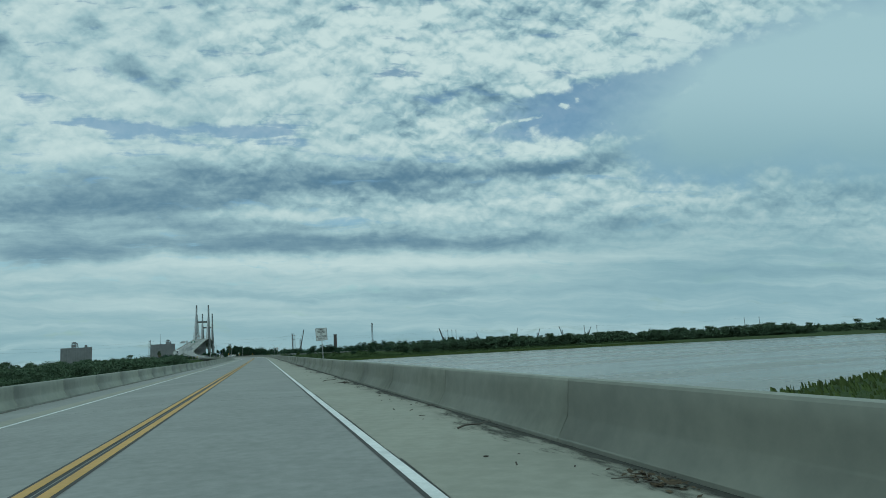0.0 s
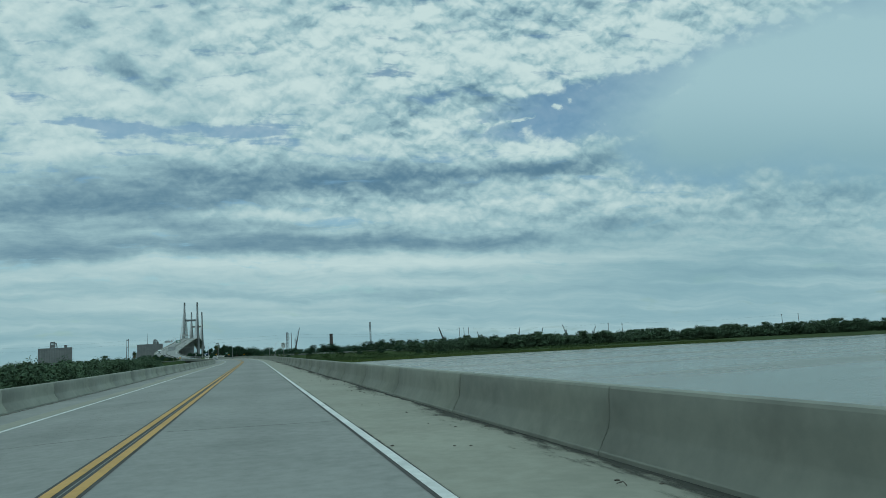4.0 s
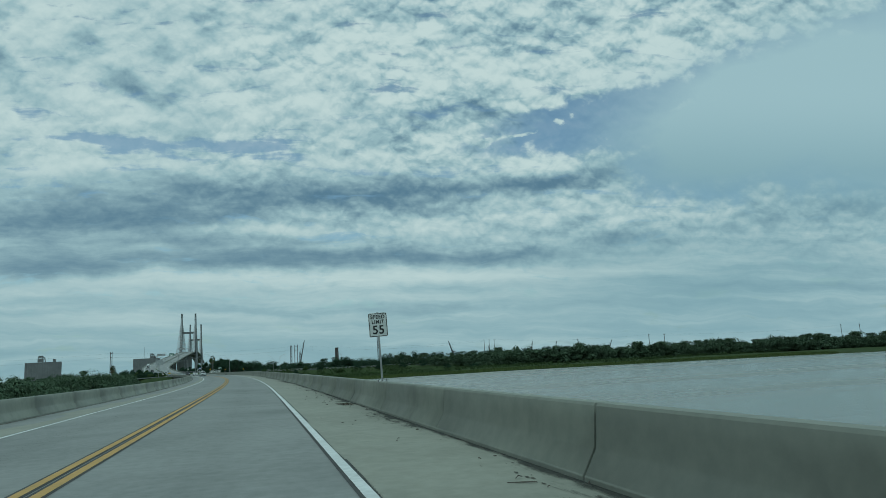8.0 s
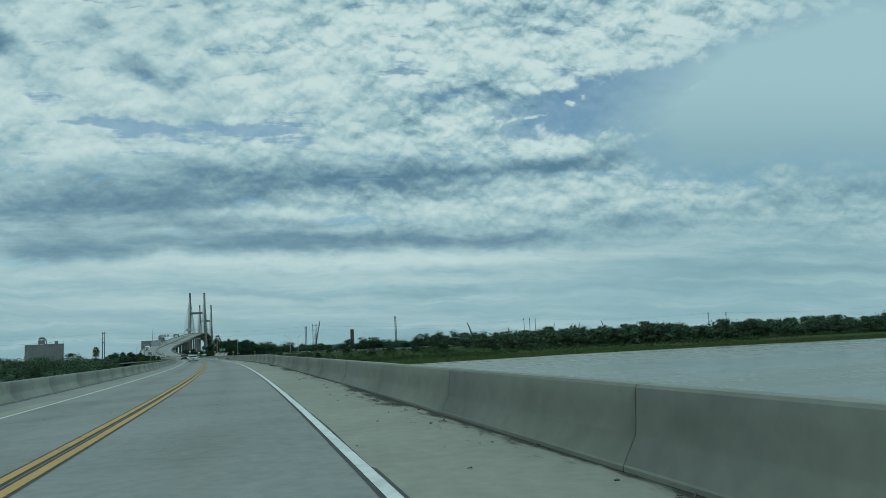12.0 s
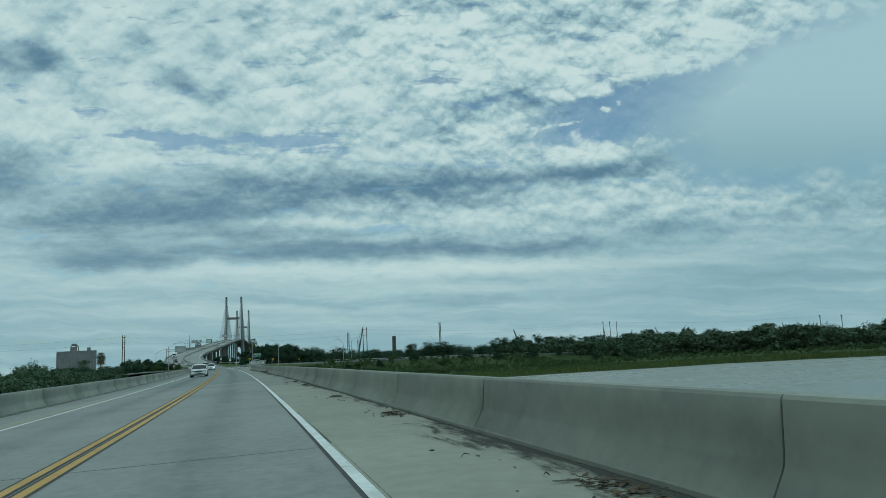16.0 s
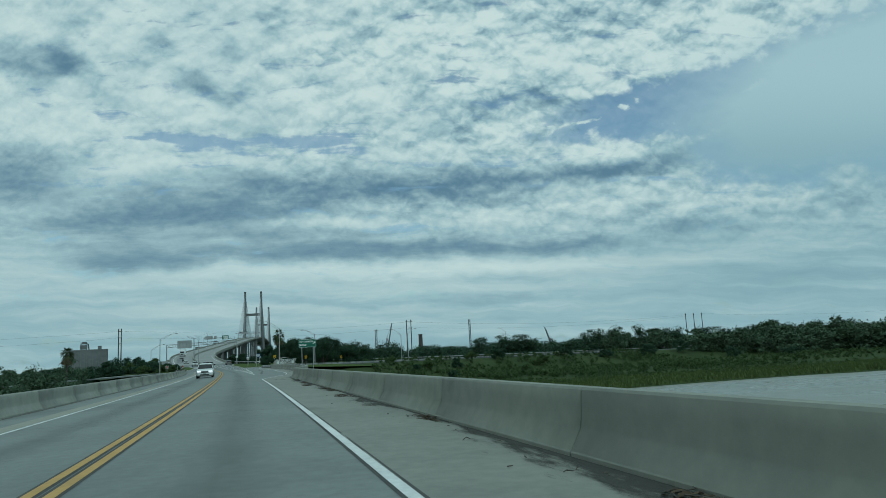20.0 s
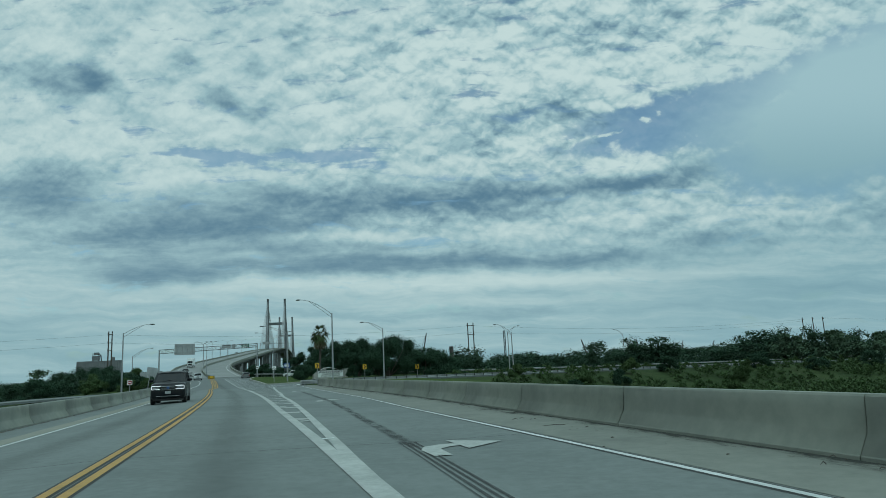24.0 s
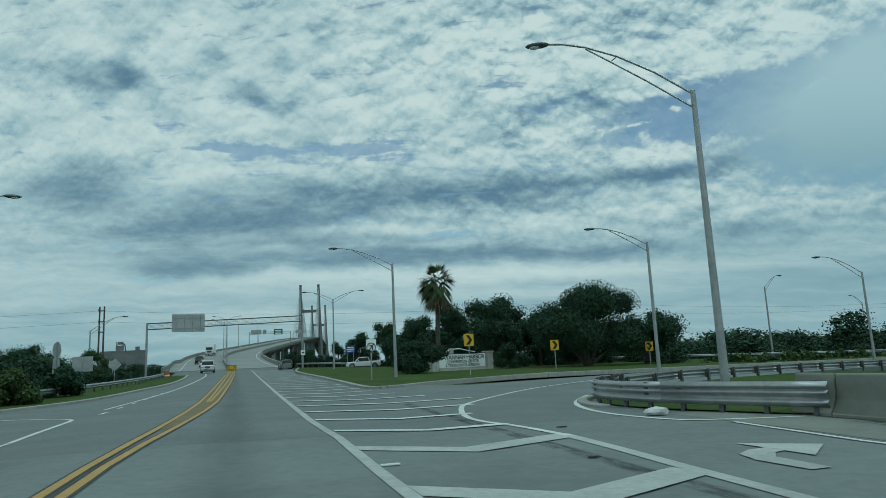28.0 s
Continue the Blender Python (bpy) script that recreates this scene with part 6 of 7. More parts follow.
def pylon(s, top_z):
    deck_z = on_road(s, 0, 0, 0).z
    m = road_pose(s, MID(s), 0, 0)
    base = Vector((m.translation.x, m.translation.y, 0))
    h = heading(s)
    side = Vector((math.cos(h), math.sin(h), 0))
    along = Vector((-math.sin(h), math.cos(h), 0))
    py = holder("pylon", Matrix(), "tall grey concrete H-shaped bridge tower with stay cables", "bridge tower", "bridge towers")
    for k in (-1, 1):
        bm = B()
        pts = [(-8.5, 13.2, 2.8), (deck_z - 4, 12.4, 2.25), (deck_z + 21, 11.6, 1.7), (top_z, 10.9, 1.22)]
        for (z0, o0, r0), (z1, o1, r1) in zip(pts, pts[1:]):
            a, b = base + side * k * o0 + Vector((0, 0, z0)), base + side * k * o1 + Vector((0, 0, z1))
            rod(bm, a, b, r0 * 1.15, r1 * 1.15, 4)
        part("leg", bm, TOWER, py)
        part("saddle", box(B(), (1.6, 3.4, 1.6), Matrix.Translation(base + side * k * 10.9 + Vector((0, 0, top_z - 1.2))) @ Matrix.Rotation(h, 4, "Z"), 0.1), DARK_STEEL, py)
        for d in (-1, 1):
            for i in range(13):
                reach = 14 + i * 10.2
                zt = top_z - 3 - (12 - i) * 2.2
                e = base + side * k * 10.7 + along * d * reach * STATION
                ze = on_road(s + d * reach, 0, 0, 0).z + 0.5
                part("stay_cable", rod(B(), base + side * k * 11.0 + Vector((0, 0, zt)), Vector((e.x, e.y, ze)), 0.13, 0.13, 5), STEEL, py)
    for z, hh in ((top_z - 33, 3.4), (deck_z - 4, 3.5)):
        part("cross_beam", box(B(), (22.9, 2.3, hh), Matrix.Translation(base + Vector((0, 0, z))) @ Matrix.Rotation(h, 4, "Z"), 0.1), TOWER, py)
    return py


pylon(1317, 96.0 * STATION)
pylon(1603, 97.0 * STATION)
# gantries and lamps on the bridge
for s, pans in ((890, [(0.17, 5.5, 2.4, 0.6, SIGN_BACK, False), (0.37, 2.0, 2.4, 0.6, SIGN_BACK, False), (0.70, 4.7, 3.0, 0.4, SIGN_GREEN, True)]), (1200, [(0.30, 8.5, 3.0, 0.6, SIGN_BACK, False)])):
    a, b = on_road(s, MID(s) - HALF - 0.4, 0.6, 0), on_road(s, MID(s) + HALF + 0.4, 0.6, 0)
    gantry(a, b, a.z + 6.6, b.z + 6.6, 1.0, pans, "overhead sign gantry on the high bridge", post_r=0.22)
for s in (672, 700, 735, 780, 840, 910, 1090):
    p = on_road(s, MID(s), 0.85, 0)
    lp = holder("median_lamp", Matrix.Translation(p) @ Matrix.Rotation(heading(s), 4, "Z"), "slender grey lamp post with two arms on the median barrier", "lamp post", "median lamp posts")
    part("shaft", rod(B(), (0, 0, 0), (0, 0, 9.5), 0.12, 0.07, 8), STEEL, lp)
    for k in (-1, 1):
        part("arm", bent(B(), [(0, 0, 9.4), (k * 1.4, 0, 10.1), (k * 2.6, 0, 10.3)], [0.04, 0.04, 0.03], 6), STEEL, lp)
        bm = B()
        bmesh.ops.create_uvsphere(bm, u_segments=8, v_segments=6, radius=1.0, matrix=at(k * 2.8, 0, 10.3) @ Matrix.Diagonal((0.36, 0.15, 0.08, 1)))
        part("lamp_head", bm, DARK_STEEL, lp)


# ---- far industry and power lines ----
def silo_block(x, y, w, top, cells, label, tower_at, seed):
    ang = math.atan2(-x, y) * 0.6
    m = Matrix.Translation((x, y, -6.5)) @ Matrix.Rotation(ang, 4, "Z")
    h = top + 6.5
    b = holder("grain_silo", m, label, "silo", "far silos")
    r = w / cells / 2
    for k in range(cells):
        part("bin", rod(B(), (-w / 2 + r + 2 * r * k, 0, 0), (-w / 2 + r + 2 * r * k, 0, h), r * 1.02, r * 1.02, 16), SILO, b)
    part("wall", box(B(), (w * 0.985, 2 * r * 0.97, h)), SILO, b, "", at(0, 0, h / 2))
    part("gallery", box(B(), (w * 0.98, 2 * r, 1.6), at(0, 0, h + 0.4)), SILO, b)
    tw = B()
    for dx in (-3, 3):
        for dy in (-3, 3):
            rod(tw, (tower_at + dx, dy, h), (tower_at + dx, dy, h + 11), 0.35, 0.35, 5)
    part("frame_tower", tw, DARK_STEEL, b)
    part("head_house", box(B(), (7.5, 7, 5.5), at(tower_at, 0, h + 4.5)), SILO, b)
    part("upper_house", box(B(), (5.0, 5, 3.0), at(tower_at + 0.5, 0, h + 10)), SILO, b)
    part("duct", bent(B(), [(tower_at + 3, -3, h + 10), (tower_at + 6, -4, h + 8), (tower_at + 7, -4, h + 1)], [0.7] * 3, 8), DARK_STEEL, b)
    part("vent_house", box(B(), (4, 4, 5), at(w * 0.3, 0, h + 3)), SILO, b)
    return b


SILO = rough_mat("silo_concrete", (0.13, 0.135, 0.14), (0.19, 0.195, 0.20), 0.25, 0.9, 0.2, 0.1, 0.05)
silo_block(-317, 1340, 50, 28.5, 7, "grey concrete grain silo with a steel head house", -4, 1)
silo_block(-226, 1747, 54, 36.0, 8, "grey concrete storage silo beyond the bridge", 10, 2)
pp = holder("radio_mast", Matrix.Translation((-232, 1752, 36)), "thin dark mast above the far silo", "mast")
part("mast", rod(B(), (0, 0, 0), (0, 0, 26), 0.5, 0.25, 6), DARK_STEEL, pp)
ch = holder("chimney", Matrix.Translation((184, 1736, -6)), "tall dark brick factory chimney above the woods", "chimney")
BRICKD = rough_mat("dark_brick", (0.06, 0.05, 0.05), (0.10, 0.085, 0.08), 0.4, 0.9)
part("stack", rod(B(), (0, 0, 0), (0, 0, 45.5), 4.6, 3.9, 16), BRICKD, ch)
part("rim", rod(B(), (0, 0, 45.4), (0, 0, 47), 4.2, 4.2, 16), BRICKD, ch)


def lattice_mast(x, y, top, w, label, name="lattice_mast", boom=None):
    h = top + 6
    o = holder(name, Matrix.Translation((x, y, -6)), label, "crane" if boom else "mast", "far cranes and masts")
    bm = B()
    n = max(6, int(h / (w * 2.2)))
    for k in range(n):
        a, b = h * k / n, h * (k + 1) / n
        for dx, dy, ex, ey in ((-w, -w, w, -w), (w, -w, w, w), (w, w, -w, w), (-w, w, -w, -w)):
            rod(bm, (dx / 2, dy / 2, a), (ex / 2, ey / 2, b), w * 0.09, w * 0.09, 4)
    for dx in (-w / 2, w / 2):
        for dy in (-w / 2, w / 2):
            rod(bm, (dx, dy, 0), (dx, dy, h), w * 0.14, w * 0.14, 4)
    part("lattice", bm, DARK_STEEL, o)
    if boom:
        part("boom", rod(B(), (0, 0, h * 0.45), boom, w * 0.6, w * 0.25, 5), DARK_STEEL, o)
        part("cab", box(B(), (w * 2.2, w * 2.2, w * 2.0), at(0, 0, h * 0.42)), DARK_STEEL, o)
        part("stay", rod(B(), (0, 0, h), boom, 0.2, 0.2, 4), DARK_STEEL, o)
    return o


lattice_mast(260, 1613, 61, 2.6, "tall thin lattice mast above the woods")
lattice_mast(70, 1240, 24, 2.0, "dark harbour crane with a raised boom", "harbour_crane", (6.5, -4, 48))
lattice_mast(56, 1236, 35, 2.2, "dark lattice mast beside the harbour crane")
lattice_mast(512, 1885, 22, 4.5, "dark harbour crane with a steep boom", "harbour_crane", (-16, -6, 54))
for k, (x, y, z, bx) in enumerate(((742, 1905, 30, 4), (800, 1880, 26, 8), (872, 1860, 30, -12), (640, 1960, 24, -6), (935, 1820, 22, 10))):
    lattice_mast(x, y, z - 6, 2.6, "small far harbour crane above the woods", "harbour_crane", (bx, -3, z + 14))


def timber_pole(x, y, top, label, arms=(), group="power poles", pair=0.0, turn=0.0):
    z = land_height(x, y) - 0.3
    o = holder("power_pole", Matrix.Translation((x, y, z)) @ Matrix.Rotation(radians(turn), 4, "Z"), label, "power pole", group)
    for dx in ((0,) if not pair else (-pair / 2, pair / 2)):
        part("pole", rod(B(), (dx, 0, 0), (dx, 0, top - z), 0.30, 0.2, 8), WOOD_POLE, o)
    for h, w in arms:
        part("cross_arm", box(B(), (w, 0.25, 0.28), at(0, -0.2, top - z - h)), WOOD_POLE, o)
        for dx in (-w * 0.46, w * 0.46):
            part("insulator", rod(B(), (dx, -0.2, top - z - h + 0.1), (dx, -0.2, top - z - h + 0.6), 0.09, 0.09, 6), SIGN_BACK, o)
    return o


timber_pole(-103.5, 715, 20.2, "dark twin timber power pole with cross braces", ((1.2, 1.8), (4.2, 1.7), (7.0, 1.6)), pair=1.2)
timber_pole(35.6, 739.5, 19.9, "dark twin timber power pole above the trees", ((1.2, 3.4), (5.0, 3.2)), pair=2.4)
for k in range(3):
    timber_pole(214.5 + 4.6 * k, 767.9 - 1.5 * k, 17.9 - 0.1 * k, "tall slim grey power pole above the bank", ((1.0, 0.8),), "three power poles")
for k in range(2):
    timber_pole(378.7 + 13.5 * k, 742.6 - 6 * k, 15.0 - 0.5 * k, "tall slim power pole on the marsh", ((1.0, 1.6), (2.4, 1.4)), "marsh power poles")
    timber_pole(572 + 15 * k, 699.5 - 8 * k, 14.4, "tall slim power pole on the marsh", ((1.0, 1.6),), "marsh power poles")
WIRE = plain_mat("black_wire", (0.02, 0.02, 0.022), 0.6)


def wire(a, b, sag, label="thin black overhead power line"):
    a, b = Vector(a), Vector(b)
    pts = [a.lerp(b, k / 14) - Vector((0, 0, sag * (1 - (2 * k / 14 - 1) ** 2))) for k in range(15)]
    side = (b - a).cross(Vector((0, 0, 1))).normalized() * 0.022
    up = Vector((0, 0, 0.022))
    bm = B()
    rings = [[bm.verts.new(q + d) for d in (side, up, -side, -up)] for q in pts]
    for r0, r1 in zip(rings, rings[1:]):
        for k in range(4):
            bm.faces.new((r0[k], r0[(k + 1) % 4], r1[(k + 1) % 4], r1[k]))
    o = part("power_line", bm, WIRE, None)
    tagged(o, label, "power line", "power lines")


for dz in (0.0, 3.0):
    wire((-260, 660, 18.5 - dz), (-103.5, 715, 19 - dz), 2.5)
    wire((-103.5, 715, 19 - dz), (35.6, 739.5, 18.7 - dz), 2.2)
    wire((35.6, 739.5, 18.7 - dz), (214.5, 767.9, 17.0 - dz * 0.3), 2.8)
wire((223, 765, 17.2), (378.7, 742.6, 14.4), 2.5)
wire((392, 736.6, 14.0), (572, 699.5, 13.8), 2.5)

# ---- scrub on the banks ----
def scrub():
    rng = np.random.default_rng(33)
    shapes = [tree_shape(200 + i, 1.6, 1.3, 84, 0.13, 0.0) for i in range(4)]
    verts, n = [], 0
    while n < 4600:
        x, y = rng.uniform(2, 330 if n < 2600 else 110), rng.uniform(505, 625)
        d, z, side = near_ramp(x, y)
        if d < 9 or y < SHORE(x) + 12 or rng.random() > 0.4 + 0.7 * noise.noise((x * 0.05, y * 0.05, 2)):
            continue
        k = rng.uniform(0.4, 1.25) * (1.0 if y > SHORE(x) + 35 else 0.6)
        verts.append(shapes[rng.integers(4)][0] * k + np.array([x, y, land_height(x, y) - 0.2]))
        n += 1
    verts = np.concatenate(verts)
    tagged(quads("scrub", verts, np.arange(len(verts)).reshape(-1, 4), LEAF_LIGHT), "low green scrub on the grassy bank", "scrub", kind="stuff")
    # tall marsh grass along the water's edge
    verts, faces = [], []
    for _ in range(30000):
        x = rng.uniform(18, 300)
        y = SHORE(x) + rng.uniform(0, 22) ** 1.0
        h = land_height(x, y)
        if h < WATER_Z + 0.1:
            continue
        g = rng.uniform(0.3, 0.75)
        a = rng.uniform(0, 3.14)
        w = rng.uniform(0.15, 0.4)
        i = len(verts)
        verts += [(x - w * math.cos(a), y - w * math.sin(a), h - 0.1), (x + w * math.cos(a), y + w * math.sin(a), h - 0.1), (x + w * 0.5 * math.cos(a), y + 0.2, h + g), (x - w * 0.3 * math.cos(a), y, h + g * 0.8)]
        faces.append((i, i + 1, i + 2, i + 3))
    for _ in range(14000):
        x, y = rng.uniform(58, 190), rng.uniform(-30, 150)
        h = land_height(x, y)
        if h < WATER_Z + 0.15:
            continue
        g, a, w = rng.uniform(0.4, 0.9), rng.uniform(0, 3.14), rng.uniform(0.15, 0.4)
        i = len(verts)
        verts += [(x - w * math.cos(a), y - w * math.sin(a), h - 0.1), (x + w * math.cos(a), y + w * math.sin(a), h - 0.1), (x + w * 0.5 * math.cos(a), y + 0.2, h + g), (x - w * 0.3 * math.cos(a), y, h + g * 0.8)]
        faces.append((i, i + 1, i + 2, i + 3))
    tagged(raw("reeds", verts, faces, REED), "tall green marsh grass at the water's edge", "marsh grass", kind="stuff")


REED = leaf_mat("reed", (0.045, 0.070, 0.020), (0.105, 0.145, 0.046))
scrub()


# ---- grit, twigs and litter along the barrier ----
def roadside_dirt():
    rng = np.random.default_rng(51)
    dirt = B()
    for s in np.arange(-20, 534, 1.9):
        if rng.random() < 0.35:
            continue
        f = RIGHT_FOOT(s)
        c0 = f - abs(rng.normal(0, 0.38)) - 0.15
        for _ in range(rng.integers(3, 12)):
            cs, cx, q = s + rng.normal(0, 0.7), c0 + rng.normal(0, 0.14), rng.uniform(0.006, 0.026)
            pts = [on_road(cs + math.cos(1.257 * k) * q * rng.uniform(0.8, 3.2), min(f, cx + math.sin(1.257 * k) * q * rng.uniform(0.3, 1.0)), 0.012) for k in range(5)]
            dirt.faces.new([dirt.verts.new(p) for p in pts])
    for s in np.arange(-10, 534, 0.9):
        pts = [on_road(s + math.cos(6.283 * k / 7) * rng.uniform(0.3, 0.8), max(LEFT_FOOT - 0.004, LEFT_FOOT + 0.12 + math.sin(6.283 * k / 7) * rng.uniform(0.05, 0.16)), 0.010) for k in range(7)]
        dirt.faces.new([dirt.verts.new(p) for p in pts])
    bmesh.ops.recalc_face_normals(dirt, faces=dirt.faces)
    me = bpy.data.meshes.new("grit")
    dirt.to_mesh(me)
    dirt.free()
    me.materials.append(DIRT)
    tagged(new("grit", me), "dark dirt and grit gathered along the barrier foot", "dirt", kind="stuff")
    tw = B()
    for k in range(420):
        s = rng.uniform(-5, 530)
        o = RIGHT_FOOT(s) - abs(rng.normal(0, 0.55)) - 0.05
        a = rng.uniform(0, 3.14)
        l = rng.uniform(0.03, 0.14) if rng.random() < 0.93 else rng.uniform(0.2, 0.5)
        p = on_road(s, o, 0.02)
        d = Vector((math.cos(a), math.sin(a), 0)) * l
        q = p + d * 0.5 + Vector((0, 0, rng.uniform(0, 0.04)))
        e = p + d + Vector((rng.uniform(-0.05, 0.05), rng.uniform(-0.05, 0.05), 0))
        rod(tw, p, q, 0.007, 0.007, 4)
        rod(tw, q, e, 0.007, 0.004, 4)
    for k in range(300):
        s = rng.uniform(-5, 530)
        o = RIGHT_FOOT(s) - abs(rng.normal(0, 0.9)) - 0.05
        r = rng.uniform(0.008, 0.028)
        bmesh.ops.create_icosphere(tw, subdivisions=1, radius=r, matrix=Matrix.Translation(on_road(s, o, r * 0.4)) @ Matrix.Diagonal((1.4, 1, 0.6, 1)))
    me = bpy.data.meshes.new("twigs")
    tw.to_mesh(me)
    tw.free()
    me.materials.append(BARK)
    tagged(new("twigs", me), "scattered twigs and small stones on the shoulder", "twigs", kind="stuff")


roadside_dirt()


def debris_pile(s, o, length, width, seed):
    """A low drift of twigs, bark and dead leaves."""
    rng = np.random.default_rng(seed)
    pile = holder("debris_pile", road_pose(s, o, 0.0), "drift of dead leaves and twigs against the barrier foot", "debris", "debris piles")
    bed, sticks = B(), B()
    for k in range(int(90 * length)):
        y, x = rng.normal(0, length * 0.28), rng.normal(0, width * 0.25)
        top = 0.06 * math.exp(-(y / (0.4 * length)) ** 2 - (x / (0.5 * width)) ** 2)
        a, q = rng.uniform(0, 6.28), rng.uniform(0.02, 0.06)
        c = Vector((x, y, 0.012 + rng.uniform(0, 1) * top))
        u, v = Vector((math.cos(a), math.sin(a), rng.uniform(-0.3, 0.3))) * q, Vector((-math.sin(a), math.cos(a), rng.uniform(-0.3, 0.3))) * q * 0.6
        bed.faces.new([bed.verts.new(p) for p in (c + u, c + v, c - u, c - v)])
        if k % 6 == 0:
            rod(sticks, c, c + Vector((math.cos(a), math.sin(a), 0.06)) * rng.uniform(0.08, 0.3), 0.007, 0.004, 4)
    tagged(part("dead_leaves", bed, DEAD_LEAF, pile), "brown dead leaves lying in a drift", kind="stuff")
    tagged(part("twigs", sticks, BARK, pile), "thin dead twigs lying in a drift", kind="stuff")


DEAD_LEAF = leaf_mat("dead_leaf", (0.025, 0.02, 0.014), (0.12, 0.085, 0.05))
for k, (s, o, l, w) in enumerate(((61.5, 5.55, 1.5, 0.5), (171.4, 5.5, 1.1, 0.45), (4.6, 5.6, 0.9, 0.3), (278.6, 5.55, 0.9, 0.35), (302.2, 5.6, 0.8, 0.3), (404.8, 5.6, 1.2, 0.3), (412.0, 5.3, 1.3, 0.4), (129.0, 5.5, 0.8, 0.35), (25.1, 5.35, 0.8, 0.3), (518.1, 11.3, 0.9, 0.5), (118.2, 5.6, 0.9, 0.3))):
    debris_pile(s, o, l, w, 300 + k)
rng = random.Random(77)
for k in range(16):
    s = 300 + k * 8.2 + rng.uniform(-3, 3)
    debris_pile(s, RIGHT_FOOT(s) - rng.uniform(0.12, 0.5), rng.uniform(0.6, 1.6), rng.uniform(0.2, 0.5), 340 + k)
RUBBER = rough_mat("tyre_rubber", (0.02, 0.02, 0.02), (0.045, 0.045, 0.045), 12, 0.85)
# a torn piece of tyre against the barrier
m = road_pose(376.8, 5.45, 0.0)
bm = B()
rng = np.random.default_rng(3)
rows = []
for k in range(9):
    t = k / 8
    y, z = -0.5 + t * 1.1, 0.05 + 0.20 * math.sin(t * 2.6) + 0.05 * math.sin(t * 9)
    rows.append([bm.verts.new((-0.2 + 0.08 * math.sin(t * 5), y, z)), bm.verts.new((0.22 + 0.1 * math.sin(t * 7), y + rng.uniform(-0.06, 0.06), z + 0.10 * math.sin(t * 4)))])
for a, b in zip(rows, rows[1:]):
    bm.faces.new((a[0], a[1], b[1], b[0]))
tread = holder("tyre_shred", m, "torn strip of black tyre tread lying on the shoulder", "tyre debris")
t = part("tread", bm, RUBBER, tread)
sol = t.modifiers.new("thick", "SOLIDIFY")
sol.thickness = 0.025
for k, (s, o, l) in enumerate(((3.5, 4.6, 0.9), (9.0, 5.1, 0.7), (27.0, 4.7, 1.2), (66.0, 5.2, 1.0), (338.0, 5.0, 0.9))):
    br = holder("fallen_branch", road_pose(s, o, 0.02, turn=25 * k), "thin bare fallen branch on the shoulder", "branch", "fallen branches")
    part("stem", bent(B(), [(0, 0, 0.01), (l * 0.3, 0.06, 0.03), (l * 0.7, 0.02, 0.015), (l, 0.12, 0.02)], [0.018, 0.016, 0.012, 0.006], 5), BARK, br)
    part("twig", bent(B(), [(l * 0.4, 0.05, 0.02), (l * 0.6, 0.25, 0.03)], [0.01, 0.005], 4), BARK, br)


# ---- litter at the junction ----
def litter(name, p, size, mat, label, category, seed):
    rng = np.random.default_rng(seed)
    bm = B()
    bmesh.ops.create_icosphere(bm, subdivisions=2, radius=1.0)
    for v in bm.verts:
        v.co *= 1 + 0.35 * noise.noise(v.co * 2.1 + Vector((seed, 0, 0))) + rng.uniform(-0.08, 0.08)
        v.co = Vector((v.co.x * size[0], v.co.y * size[1], max(0.0, v.co.z * size[2] + size[2] * 0.6)))
    ob = part(name, bm, mat, None)
    ob.matrix_basis = Matrix.Translation((p[0] * STATION, p[1] * STATION, -0.11))
    tagged(ob, label, category)


LITTER_WHITE = rough_mat("crumpled_white_plastic", (0.45, 0.46, 0.45), (0.66, 0.67, 0.66), 9, 0.5, 0.2, 0.3, 0.01)
litter("plastic_bag", (*(on_road(536.0, 10.75) / STATION)[:2], 0), (0.26, 0.13, 0.12), LITTER_WHITE, "crumpled white plastic bag beside the kerb", "litter", 1)
litter("rag", (-27.12, 530.86, -0.10), (0.10, 0.035, 0.015), RUBBER, "dark flattened rag on the hatched paving", "litter", 2)
litter("bark_scrap", (-26.49, 534.6, -0.12), (0.11, 0.03, 0.015), RUBBER, "dark scrap of bark on the white line", "litter", 3)
litter("cardboard_scrap", (-19.7, 518.5, -0.12), (0.32, 0.12, 0.045), DIRT, "dark torn cardboard scrap on the shoulder", "litter", 4)


# ---- vehicles ----
def car_paint(name, colour):
    m, nt, b = material(name)
    n = noise_node(nt, world_pos(nt), 3, 3, 0.5)
    nt.links.new(mix_node(nt, n, tuple(c * 0.9 for c in colour), colour), b.inputs["Base Color"])
    b.inputs["Roughness"].default_value = 0.28
    b.inputs["Coat Weight"].default_value = 0.15
    b.inputs["Specular IOR Level"].default_value = 0.3
    b.inputs["Coat Roughness"].default_value = 0.08
    return m


PAINT_WHITE, PAINT_DARK, PAINT_GREY = car_paint("white_car_paint", (0.62, 0.64, 0.64)), car_paint("dark_car_paint", (0.005, 0.007, 0.010)), car_paint("grey_car_paint", (0.16, 0.17, 0.165))
GLASS = plain_mat("tinted_car_glass", (0.012, 0.015, 0.017), 0.06, 0.0, 0.02)
TRIM = plain_mat("black_trim", (0.012, 0.012, 0.013), 0.55)
CHROME = plain_mat("chrome", (0.55, 0.56, 0.57), 0.18, 1.0)
LIGHT_GLASS = plain_mat("headlight_glass", (0.30, 0.33, 0.35), 0.12)
lm, lnt, lb = material("headlight_lit")
lb.inputs["Base Color"].default_value = (0.8, 0.85, 0.9, 1)
lb.inputs["Emission Color"].default_value = (0.9, 0.96, 1.0, 1)
